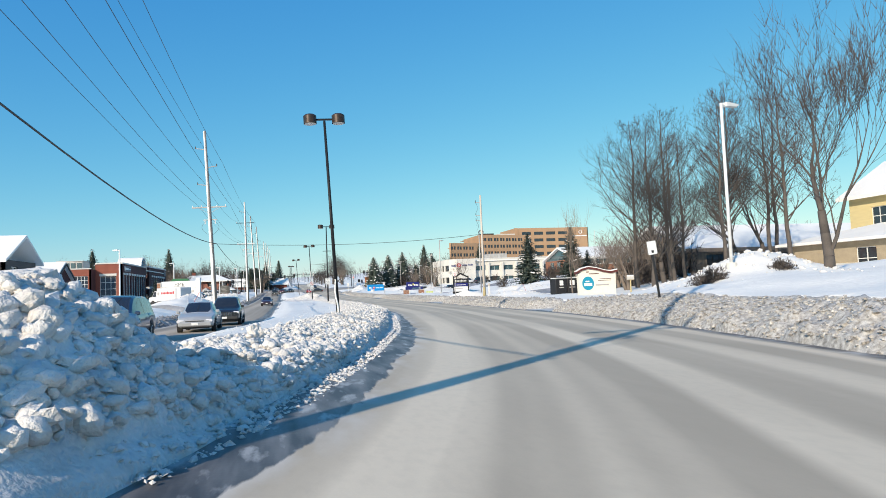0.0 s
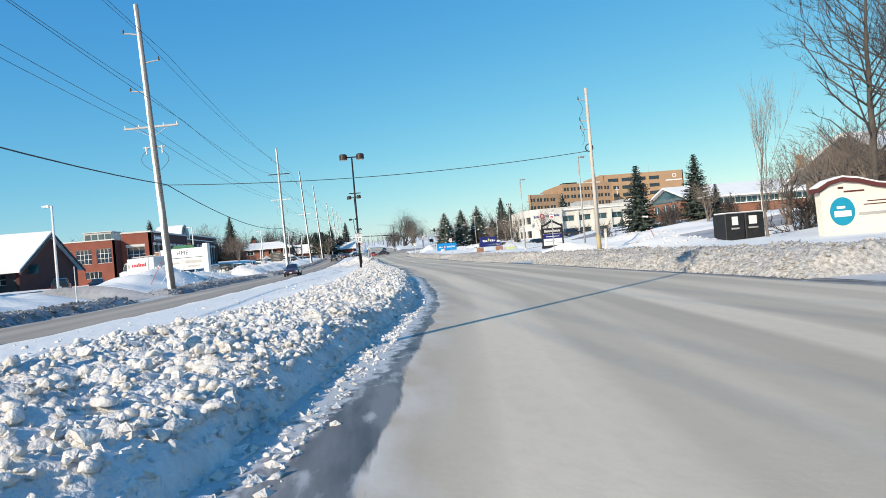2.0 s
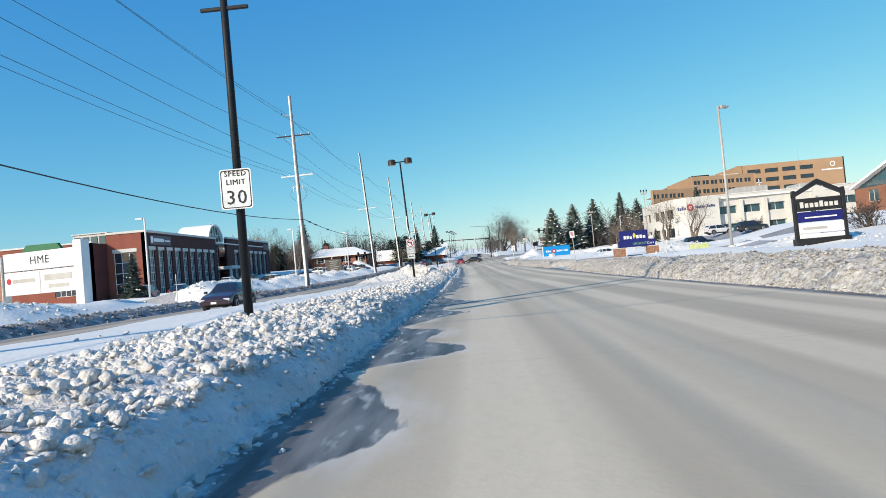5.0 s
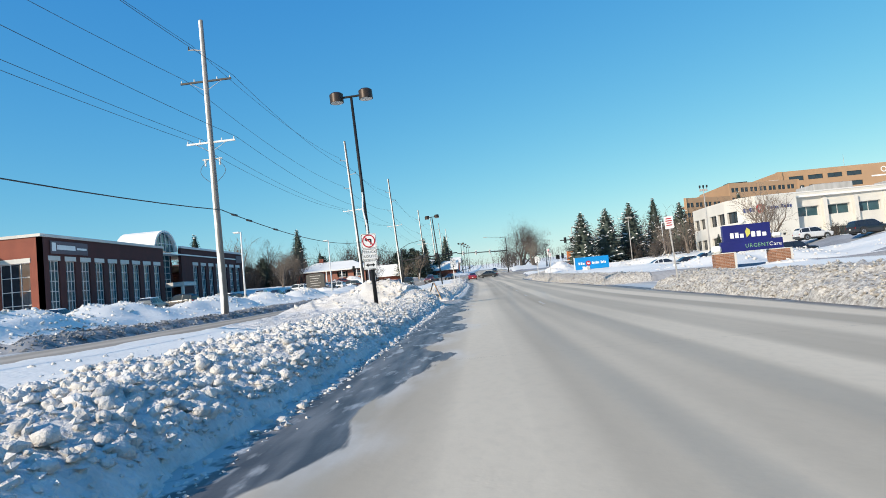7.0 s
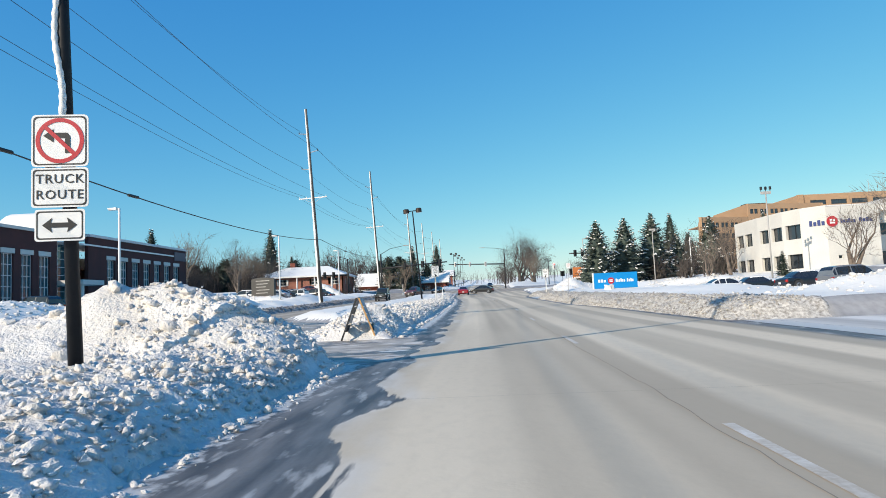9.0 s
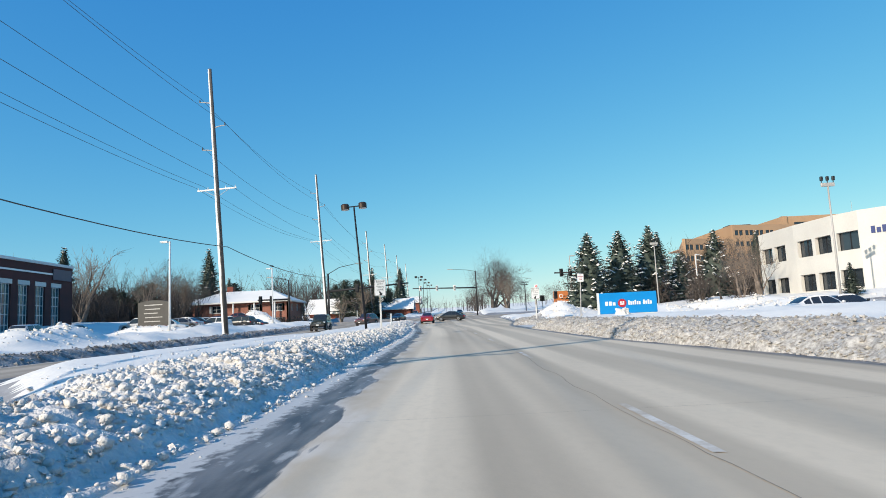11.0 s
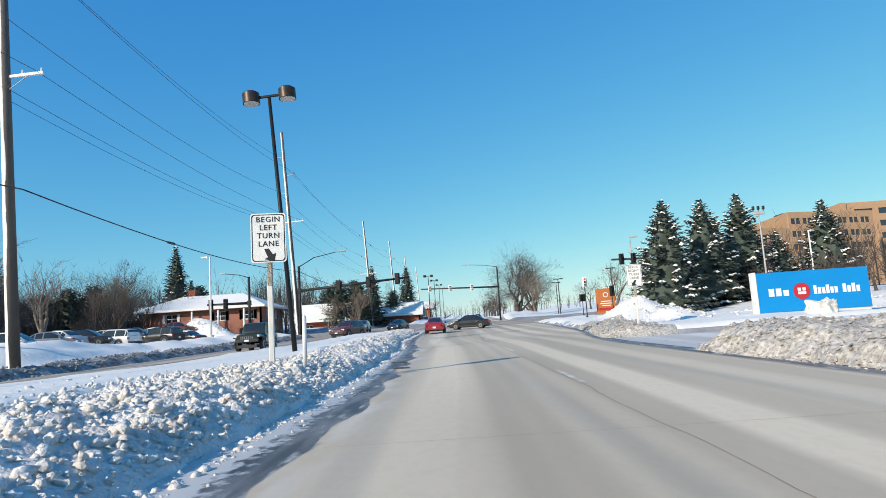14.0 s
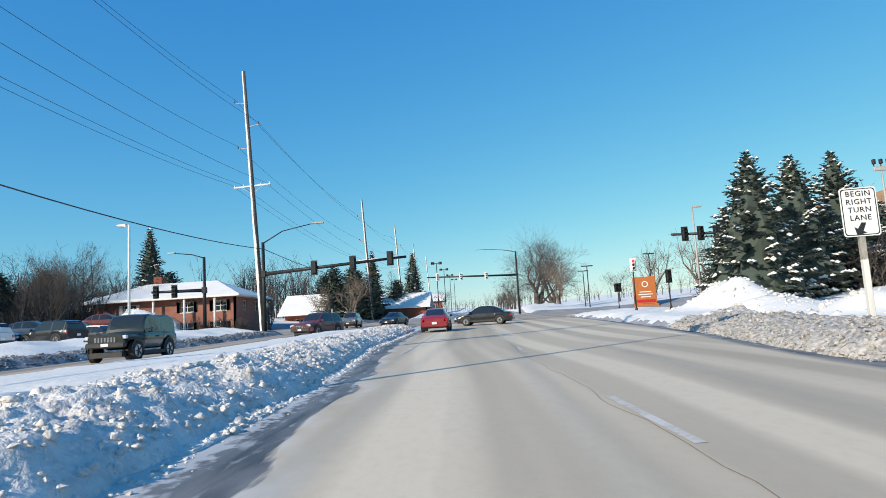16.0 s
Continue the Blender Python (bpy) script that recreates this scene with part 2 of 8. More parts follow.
# ---- the lie of the land ----
GY = [-400, -40, 0, 15, 30, 45, 60, 130, 145, 160, 175, 197, 230, 300, 400, 700, 2500]
GZ = [1.9, 1.3, 0.66, 0.40, 0.22, 0.06, 0, 0.03, 0.12, 0.25, 0.46, 0.78, 1.5, 3.3, 6.0, 12, 26]
LY = [-60, -30, 0, 5, 10, 15, 25, 30, 38, 48, 58, 67, 97, 110, 136, 145, 180, 193, 210, 222, 242, 262, 300, 700]
LX = [-52, -32, -14.6, -12.7, -11.0, -9.7, -7.4, -6.6, -5.35, -3.8, -3.15, -2.65, -2.4, -2.3, -2.6, -2.5, -2.75, -2.8, -3.2, -4.3, -4.6, -4.8, -4.8, -4.8]
RY = [-60, -30, 0, 8.7, 14, 21, 35, 49, 66, 85, 115, 125, 145, 165, 175, 199, 207, 212, 220, 229, 249, 700]
RX = [-38, -18, -5.4, -1.8, -0.3, 1.7, 4.4, 5.75, 6.7, 7.0, 7.4, 8.0, 8.4, 8.0, 6.9, 6.4, 6.1, 6.5, 7.6, 8.3, 9.0, 8.2]
OY = [-60, 0, 20, 40, 60, 700]
O1 = [-16, -16, -15.5, -13.2, -12.5, -12.5]
O2 = [-24, -22.5, -21, -19.2, -18.4, -18.4]
DRIVES_R = [(38.0, 43.2), (76, 83.5), (137, 148.5), (198.5, 208.0)]
DRIVES_L = [(70, 77), (120, 128)]
OPENING = (139.0, 146.5)
CROSS = (259.0, 303.0)


def sm(a, b, x):
    t = np.clip((np.asarray(x, float) - a) / (b - a), 0, 1)
    return t * t * (3 - 2 * t)


def smooth_interp(y, ys, xs):
    """Interpolation rounded over a few metres."""
    return sum(np.interp(np.asarray(y, float) + d, ys, xs) for d in (-6, -3, 0, 3, 6)) / 5


def ground_z(y):
    return smooth_interp(y, GY, GZ)


def left_edge(y):
    return (np.interp(y, LY, LX) + np.interp(np.asarray(y) - 2, LY, LX) + np.interp(np.asarray(y) + 2, LY, LX)) / 3


def right_edge(y):
    return (np.interp(y, RY, RX) + np.interp(np.asarray(y) - 2, RY, RX) + np.interp(np.asarray(y) + 2, RY, RX)) / 3


def far_near(y):
    return smooth_interp(y, OY, O1), smooth_interp(y, OY, O2)


def grain(x, y, size, seed=0):
    """Smooth value noise from 0 to 1 with cells of that size."""
    u, v = np.asarray(x, float) / size, np.asarray(y, float) / size
    i, j = np.floor(u), np.floor(v)
    a, b = u - i, v - j
    a, b = a * a * (3 - 2 * a), b * b * (3 - 2 * b)

    def h(p, q):
        s = np.sin(p * 127.1 + q * 311.7 + seed * 74.7) * 43758.5453
        return s - np.floor(s)
    return (h(i, j) * (1 - a) + h(i + 1, j) * a) * (1 - b) + (h(i, j + 1) * (1 - a) + h(i + 1, j + 1) * a) * b


def band(v, lo, hi, soft=0.8):
    return sm(lo - soft, lo + soft * 0.2, v) * (1 - sm(hi - soft * 0.2, hi + soft, v))


HEAPS = [  # x, y, radius x, radius y, height: ploughed heaps
    (-13.7, 6.6, 1.15, 2.6, 1.05), (-15.1, 8.8, 1.0, 1.1, 1.0), (-14.6, 3.6, 1.0, 1.6, 0.3), (-8.0, 138.3, 2.6, 1.3, 0.72), (-6.0, 138.5, 1.3, 0.8, 0.75), (-4.2, 138.1, 1.5, 0.85, 0.62),
    (-3.5, 149.3, 1.2, 0.9, 0.45), (-5.0, 150.6, 1.2, 1.6, 0.22), (15.2, 237.0, 2.2, 3.2, 1.6), (18.5, 240.0, 3.0, 3.5, 0.9),
    (-23.2, 92.6, 2.4, 2.6, 1.2), (-21.5, 97, 1.6, 3.0, 0.5), (-24.0, 107, 2.5, 4.0, 0.7), (-25.0, 88, 2.8, 3.0, 0.55),  (13.6, 29.5, 3.4, 2.6, 0.5), (-23, 133, 2.5, 5, 0.9), (-24.5, 160, 3.0, 5, 1.0), (-26.0, 146, 3.0, 3.6, 0.85), (-28.0, 152, 3.0, 2.5, 0.5),
    (-25.5, 190, 2.5, 4, 0.9), (-31.5, 257, 2.3, 2.2, 2.2), (-34.5, 258, 2.2, 2.2, 1.2), (-29.0, 256, 1.6, 1.6, 0.9), (-23, 215, 2.0, 6, 0.5), (-29.5, 212.0, 3.2, 1.5, 1.15), (-26, 176, 2.6, 4, 0.8), (14.0, 86, 3.0, 2.0, 0.5), (16.4, 79.4, 1.5, 0.9, 0.55), (14.5, 69, 3, 1.8, 0.6), (20.5, 47, 3.4, 2.6, 0.8), (16.0, 76.2, 1.8, 1.2, 0.75), (12.6, 84.3, 2.0, 1.0, 0.5),
    (14.5, 118, 3.5, 5, 0.35), (20, 160, 3.5, 3, 0.9), (26, 163, 3.5, 2.5, 0.9), (28, 168, 6, 6, 1.3), (17, 178, 5, 5, 0.5), (28, 205, 6, 4, 0.9), (24, 222, 4, 3, 0.8), (26, 213.5, 2.4, 1.6, 0.9), (22.5, 210.5, 1.6, 1.2, 0.6), (30.5, 214, 2.6, 1.8, 1.0), (12.5, 226, 1.6, 2.2, 0.65), (12.6, 219, 1.4, 1.6, 0.6),
    (9, 25, 4, 6, 0.35), (14, 31, 3, 4, 0.9), (22, 118, 3, 3, 0.6), (20.0, 145.9, 1.8, 0.9, 0.75), (17.2, 145.6, 1.6, 0.9, 0.45), (30, 112, 5, 2, 0.9), (38, 116, 5, 2, 1.0), (17, 268, 5, 5, 0.4), (13, 330, 5, 10, 1.2), (-10, 338, 3, 20, 0.8)]


def land(x, y):
    """The height of the snow over the roads' level, and where it is flat road."""
    x, y = np.asarray(x, float), np.asarray(y, float)
    xl, xr = left_edge(y), right_edge(y)
    o1, o2 = far_near(y)
    # beyond the opening the median is narrow, with an icy turn pocket beside it
    o1 = o1 + 6.8 * sm(140, 146, y) * (1 - sm(156, 169, y))
    wob = (grain(x, y, 1.1, 3) - 0.5) * 0.5 + (grain(x, y, 0.45, 5) - 0.5) * 0.25
    dr, dl, d1, d2 = x - xr + wob, o2 - x + wob, xl - x + wob, x - o1 + wob
    chunk = (grain(x, y, 0.55, 1) - 0.5) * 0.16 + (grain(x, y, 0.28, 2) - 0.5) * 0.10
    soft = (grain(x, y, 3.1, 7) - 0.5) * 0.22 + (grain(x, y, 9, 8) - 0.5) * 0.35
    # right of the road: a dirty ploughed bank, then a snow field that climbs away
    rise = 1.6 * sm(22, 50, x) + 1.3 * sm(40, 58, x) * (1 - sm(180, 200, y)) + 0.9 * (1 - sm(28, 48, y)) * sm(1, 9, dr) + 1.0 * (1 - sm(35, 60, y)) * sm(14, 26, x) + 0.012 * np.clip(x - 60, 0, 400)
    right = np.interp(dr, [0, 0.35, 0.9, 1.7, 2.6, 4.5], [0, 0.30, 0.58, 0.70, 0.66, 0.55]) * (1 - 0.35 * sm(205, 209, y)) + rise + chunk * (1 - sm(2.4, 4, dr)) * sm(0, 0.4, dr) + soft * sm(2.5, 5, dr)
    left = np.interp(dl, [0, 0.4, 1.0, 1.9, 3.2, 5.5, 8, 10.5], [0, 0.30, 0.46, 0.32, 0.62, 1.0, 0.95, 0.5]) + chunk * sm(0, .3, dl) * (1 - sm(1.5, 2.6, dl)) + (soft * 1.4 + (grain(x, y, 1.6, 17) - 0.5) * 0.3) * sm(2, 4, dl)
    left = left + 1.7 * sm(26, 50, -x) * sm(190, 240, y) + 0.012 * np.clip(-x - 60, 0, 400)
    d1 = xl - x + 0.4 * wob
    low = np.interp(d1, [0, 0.04, 0.16, 0.30, 0.8, 1.6, 3.6, 4.6, 6], [0, 0.12, 0.24, 0.31, 0.37, 0.44, 0.46, 0.38, 0.38])
    out = 0.2 * sm(38, 48, y) * (1 - sm(80, 94, y))
    cut = np.interp(d1 + out, [0, 0.04, 0.20, 0.40, 0.8, 1.6, 3.6, 4.6, 6], [0, 0.13, 0.28, 0.42, 0.47, 0.52, 0.47, 0.38, 0.38])
    cut = low + (cut - low) * sm(26, 46, y)
    slope = np.interp(d1, [0, 0.08, 0.5, 1.0, 1.6, 2.6, 3.4, 6], [0, 0.12, 0.34, 0.46, 0.49, 0.44, 0.36, 0.36])
    late = sm(95, 125, y)
    med = np.minimum(cut * (1 - late) + slope * late, np.interp(d2, [0, 0.5, 1.6, 3.0], [0, 0.12, 0.36, 0.7])) + 0.16 * sm(158, 170, y) * (1 - sm(188, 204, y)) * sm(3.6, 4.6, d1) * sm(0.2, 1.6, d2)
    med = med + chunk * sm(0.1, 0.6, d1) * (1 - sm(3.4, 5.0, d1)) * sm(0, .6, d2) + 0.25 * soft * sm(0.3, 1, d2)
    lump = (grain(x, y, 0.9, 11) - 0.5) * 0.7 + (grain(x, y, 0.4, 12) - 0.5) * 0.3
    heap = 0
    for hx, hy, rx, ry, hh in HEAPS:
        k = np.exp(-(((x - hx) / rx) ** 2 + ((y - hy) / ry) ** 2) ** 1.3)
        heap = heap + hh * k * (1 + 0.45 * lump)
    cross = band(y, *CROSS)
    flat_r = np.maximum.reduce([band(y, a - 0.25 * np.clip(2.5 - dr, 0, 2.5), b + 0.25 * np.clip(2.5 - dr, 0, 2.5)) for a, b in DRIVES_R]) * (1 - sm(19, 24, dr))
    flat_l = np.maximum.reduce([band(y, a, b) for a, b in DRIVES_L]) * (1 - sm(12, 15, dl))
    lot_r = sm(21.5, 24, x) * (1 - sm(40, 43, x)) * sm(150, 154, y) * (1 - sm(206, 210, y)) * (0.3 + 0.7 * sm(0.45, 0.6, grain(x, y, 6, 21)))
    lot_b = np.maximum(sm(17, 20, x) * (1 - sm(60, 64, x)) * sm(86, 88, y) * (1 - sm(106, 109, y)), 0)
    right = right * (1 - np.maximum.reduce([flat_r * 0.97, cross * (1 - sm(80, 90, dr))]))
    right = right - (right - (rise + 0.05)) * np.maximum(lot_r, lot_b) - 0.5 * lot_r
    left = left * (1 - np.maximum(flat_l * 0.97, cross * (1 - sm(80, 90, dl))))
    med = med * (1 - np.maximum.reduce([band(y, *OPENING, 0.6), cross, 1 - sm(3.5, 6.5, y), band(y, 247, 262, 2.0)]))
    on_l = x < o2
    on_m = (x >= o1) & (x < xl + 0.3)
    z = np.where(x > xr - wob, right, np.where(on_l, left, np.where(on_m, med, 0.0)))
    road = ((x > xl + 0.3) & (x < xr)) | ((x > o2) & (x < o1))
    z = np.where(road, 0.0, z) + heap * np.where(road, 0.35, 1.0)
    z = np.where(z < 0.025, -0.06, z)
    flat = np.maximum(np.maximum(flat_r * (x > xr), lot_b * (x > xr)), np.maximum(flat_l * on_l, lot_r * (x > xr)))
    hills = 34 * sm(500, 1500, np.hypot(x, y)) * (0.4 + 0.9 * grain(x, y, 420, 31))
    return z + hills, dr, dl, d1, d2, flat, heap


def rubble_width(y):
    """How far the broken snow reaches in from the median's kerb."""
    return np.interp(y, [0, 40, 60, 120, 128, 136, 139, 150, 156, 175, 192, 204, 250], [4.4, 4.0, 3.8, 3.4, 8.2, 9.0, 9.0, 5.0, 4.2, 4.4, 4.0, 2.6, 2.6])


def rubble(x, y, size, seed):
    """Broken blocks, 0 to about 1: each cell a tilted flat, with cracks between."""
    u, v = np.asarray(x, float) / size, np.asarray(y, float) / size
    i, j = np.floor(u), np.floor(v)
    best, second, val = np.full(u.shape, 9.0), np.full(u.shape, 9.0), np.zeros(u.shape)

    def h(p, q, k):
        s = np.sin(p * 127.1 + q * 311.7 + (seed + k) * 74.7) * 43758.5453
        return s - np.floor(s)
    for di in (-1, 0, 1):
        for dj in (-1, 0, 1):
            p, q = i + di, j + dj
            a, b = u - p - 0.1 - 0.8 * h(p, q, 0), v - q - 0.1 - 0.8 * h(p, q, 1)
            d = np.sqrt(a * a + b * b)
            m = d < best
            second = np.where(m, best, np.minimum(second, d))
            val = np.where(m, h(p, q, 2) ** 1.5 + a * (h(p, q, 3) - 0.5) * 1.3 + b * (h(p, q, 4) - 0.5) * 1.3, val)
            best = np.where(m, d, best)
    return val * sm(0, 0.22, second - best)


def surface(x, y):
    """The height of the snow's surface at one place."""
    return float(ground_z(y) + max(land(np.array([x]), np.array([y]))[0][0], 0.0))


def spread(lo, hi, step, far, growth=1.22):
    mid = list(np.arange(lo, hi, step))
    a, b, s = [], [], step
    while mid[0] - sum(a) > far[0]:
        s *= growth
        a.append(s)
    s = step
    while mid[-1] + sum(b) < far[1]:
        s *= growth
        b.append(s)
    return np.array(list(mid[0] - np.cumsum(a))[::-1] + mid + list(mid[-1] + np.cumsum(b)))


def grid_mesh(name, xs, ys, zs, slots, mats):
    nx, ny = len(xs), len(ys)
    X, Y = np.meshgrid(xs, ys)
    co = np.stack([X, Y, zs], -1).reshape(-1, 3)
    idx = np.arange(nx * ny).reshape(ny, nx)
    q = np.stack([idx[:-1, :-1], idx[:-1, 1:], idx[1:, 1:], idx[1:, :-1]], -1).reshape(-1, 4)
    me = bpy.data.meshes.new(name)
    me.vertices.add(len(co))
    me.vertices.foreach_set("co", co.ravel())
    me.loops.add(q.size)
    me.loops.foreach_set("vertex_index", q.ravel())
    me.polygons.add(len(q))
    me.polygons.foreach_set("loop_start", np.arange(len(q)) * 4)
    me.polygons.foreach_set("loop_total", np.full(len(q), 4))
    for m in mats:
        me.materials.append(m)
    me.polygons.foreach_set("material_index", slots.ravel().astype(np.int32))
    me.polygons.foreach_set("use_smooth", np.ones(len(q), bool))
    me.update(calc_edges=True)
    return me


gxs = spread(-27, 17, 0.34, (-2300, 2300))
gys = spread(-12, 268, 0.48, (-1500, 2600))
GX, GYY = np.meshgrid(gxs, gys)
hz, dr, dl, d1, d2, flat, heap = land(GX, GYY)
slot = np.zeros_like(hz, int)
slot[(dr > -0.3) & (dr < 2.3 + 0.9 * grain(GX, GYY, 1.3, 41)) & (heap < 0.2) & (GYY < 226)] = 1
slot[(dl > -0.3) & (dl < 1.5 + 0.6 * grain(GX, GYY, 1.3, 42)) & (heap < 0.3) & (GYY > 20)] = 2
slot[(flat > 0.5) & (heap < 0.12)] = 3
slot[(hz < 0)] = 3
# the ploughed banks are meshes of their own, laid over the ground
mask = (d1 > -1.0) & (d1 < rubble_width(GYY) - 0.5) & (GX > far_near(GYY)[0] + 0.9) & (GYY > 4) & (GYY < 246) & (d2 > 0.9)
hz = np.where(mask, hz - 0.7, hz)
mask = (dr > -1.0) & (dr < 2.9) & (GYY > 4) & (GYY < 226)
hz = np.where(mask, hz - 0.9, hz)
ground = new("ground", grid_mesh("ground", gxs, gys, ground_z(GYY) + hz, slot[:-1, :-1], [SNOW, SNOW_DIRTY, SNOW_SLUSH, LOT]))
tagged(ground, "snow-covered ground with ploughed banks along the roads", "ground", kind="structure")

# ---- roads ----


def road_material(name, dry1, dry2, wet_left, wet_right):
    """Salt-dusted concrete with pale wheel tracks and a wet dark gutter with a ragged edge. UV: metres from the left and the right edge."""
    m = bpy.data.materials.new(name)
    m.use_nodes = True
    nt = m.node_tree
    b = nt.nodes["Principled BSDF"]
    N, L = nt.nodes.new, nt.links.new
    tc, uv = N("ShaderNodeTexCoord"), N("ShaderNodeUVMap")
    uv.uv_map = "edge"
    sep = N("ShaderNodeSeparateXYZ")
    L(uv.outputs[0], sep.inputs[0])

    def noise(scale, stretch, detail=5):
        mp, n = N("ShaderNodeMapping"), N("ShaderNodeTexNoise")
        mp.inputs["Scale"].default_value = stretch
        L(tc.outputs["Object"], mp.inputs[0])
        L(mp.outputs[0], n.inputs["Vector"])
        n.inputs["Scale"].default_value, n.inputs["Detail"].default_value = scale, detail
        return n.outputs[0]

    def mrange(v, a, b_, c, d):
        r = N("ShaderNodeMapRange")
        for i, val in ((1, a), (2, b_), (3, c), (4, d)):
            r.inputs[i].default_value = val
        L(v, r.inputs[0])
        return r.outputs[0]

    def mixc(fac, a, b_):
        x = N("ShaderNodeMix")
        x.data_type = "RGBA"
        for sock, val in ((x.inputs[0], fac), (x.inputs[6], a), (x.inputs[7], b_)):
            if isinstance(val, (tuple, float)):
                sock.default_value = (*val, 1) if isinstance(val, tuple) else val
            else:
                L(val, sock)
        return x.outputs[2]

    def math2(op, a, b_):
        x = N("ShaderNodeMath")
        x.operation = op
        for sock, val in ((x.inputs[0], a), (x.inputs[1], b_)):
            if isinstance(val, float):
                sock.default_value = val
            else:
                L(val, sock)
        return x.outputs[0]

    col = mixc(mrange(noise(0.35, (1, 0.12, 1)), 0.38, 0.62, 0, 1), dry1, dry2)
    tracks = N("ShaderNodeCombineXYZ")
    L(sep.outputs[0], tracks.inputs[0])
    tn = N("ShaderNodeTexNoise")
    tn.inputs["Scale"].default_value, tn.inputs["Detail"].default_value = 0.62, 2
    L(tracks.outputs[0], tn.inputs["Vector"])
    wave = math2("SINE", math2("MULTIPLY_ADD", sep.outputs[0], 3.45), 0.0)
    wave.node.inputs[0].links[0].from_node.inputs[2].default_value = 0.6
    streak = math2("MULTIPLY", mrange(math2("ADD", math2("MULTIPLY", wave, 0.09), tn.outputs[0]), 0.44, 0.60, 0, 1), mrange(noise(0.25, (1, 0.12, 1)), 0.3, 0.6, 0.35, 1.0))
    col = mixc(math2("MULTIPLY", streak, 0.95), col, tuple(v * 1.38 for v in dry1))
    speck = noise(9, (1, 0.5, 1))
    col = mixc(mrange(speck, 0.45, 0.75, 0.0, 0.14), col, tuple(v * 0.7 for v in dry1))
    ragged = math2("MULTIPLY_ADD", noise(1.0, (0.5, 0.30, 1), 8), 0.35)
    ragged.node.inputs[2].default_value = -0.175
    ragged2 = math2("MULTIPLY_ADD", noise(5.0, (1.2, 0.12, 1), 7), 0.5)
    ragged2.node.inputs[2].default_value = -0.25
    uv2, sep2 = N("ShaderNodeUVMap"), N("ShaderNodeSeparateXYZ")
    uv2.uv_map = "gutter"
    L(uv2.outputs[0], sep2.inputs[0])
    edge_l = math2("SUBTRACT", math2("ADD", sep.outputs[0], math2("MULTIPLY", math2("ADD", ragged, ragged2), math2("ADD", sep2.outputs[0], 0.5))), sep2.outputs[0])
    edge_r = math2("ADD", sep.outputs[1], math2("MULTIPLY", ragged, 0.5))
    wet = math2("MAXIMUM", mrange(edge_l, wet_left - 0.02, wet_left + 0.03, 1, 0), mrange(edge_r, wet_right - 0.1, wet_right + 0.2, 1, 0))
    wetc = mixc(mrange(noise(1.5, (2.5, 0.35, 1), 6), 0.38, 0.62, 0, 1), (0.075, 0.072, 0.07), (0.21, 0.20, 0.19))
    rim = math2("ADD", math2("ADD", sep.outputs[0], math2("MULTIPLY", ragged2, 0.7)), math2("MULTIPLY_ADD", noise(7.0, (1, 0.8, 1), 4), 0.8))
    rim.node.inputs[1].links[0].from_node.inputs[2].default_value = -0.4
    slush = mixc(math2("MAXIMUM", mrange(noise(3.2, (1.5, 0.4, 1), 6), 0.57, 0.68, 0, 0.6), mrange(math2("SUBTRACT", rim, sep2.outputs[1]), -0.02, 0.12, 0.9, 0)), wetc, (0.60, 0.59, 0.565))
    fringe = math2("MULTIPLY", mrange(edge_l, wet_left + 0.02, wet_left + 0.55, 0.75, 0), mrange(noise(2.0, (1.0, 0.35, 1), 6), 0.40, 0.62, 0, 1))
    col = mixc(fringe, col, (0.66, 0.62, 0.56))
    col = mixc(wet, col, slush)
    L(col, b.inputs["Base Color"])
    L(mrange(wet, 0, 1, 0.85, 0.5), b.inputs["Roughness"])
    b.inputs["Specular IOR Level"].default_value = 0.35
    bp = N("ShaderNodeBump")
    bp.inputs["Distance"].default_value = 0.002
    L(noise(18, (1, 1, 1)), bp.inputs["Height"])
    L(bp.outputs[0], b.inputs["Normal"])
    return m


def strip(name, edge_a, edge_b, ys, mat, lift=0.0, cols=6, wider=lambda y: 0.0, foot=lambda y: 0.0):
    """A road surface between two edges, as one sheet, with the distance from both edges as UV."""
    me = bpy.data.meshes.new(name)
    vs, uvs, fs, extra = [], [], [], []
    for y in ys:
        a, b = float(edge_a(y)), float(edge_b(y))
        for i in range(cols + 1):
            x = a + (b - a) * i / cols
            vs.append((x, y, float(ground_z(y)) + lift))
            uvs.append((x - a - 0.9, b - x - 0.9))
            extra.append((wider(y), foot(y)))
    n = cols + 1
    for j in range(len(ys) - 1):
        for i in range(cols):
            fs.append((j * n + i, j * n + i + 1, (j + 1) * n + i + 1, (j + 1) * n + i))
    me.from_pydata(vs, [], fs)
    layer = me.uv_layers.new(name="edge")
    for lp in me.loops:
        layer.data[lp.index].uv = uvs[lp.vertex_index]
    gutter = me.uv_layers.new(name="gutter")
    for lp in me.loops:
        gutter.data[lp.index].uv = extra[lp.vertex_index]
    me.materials.append(mat)
    return new(name, me)


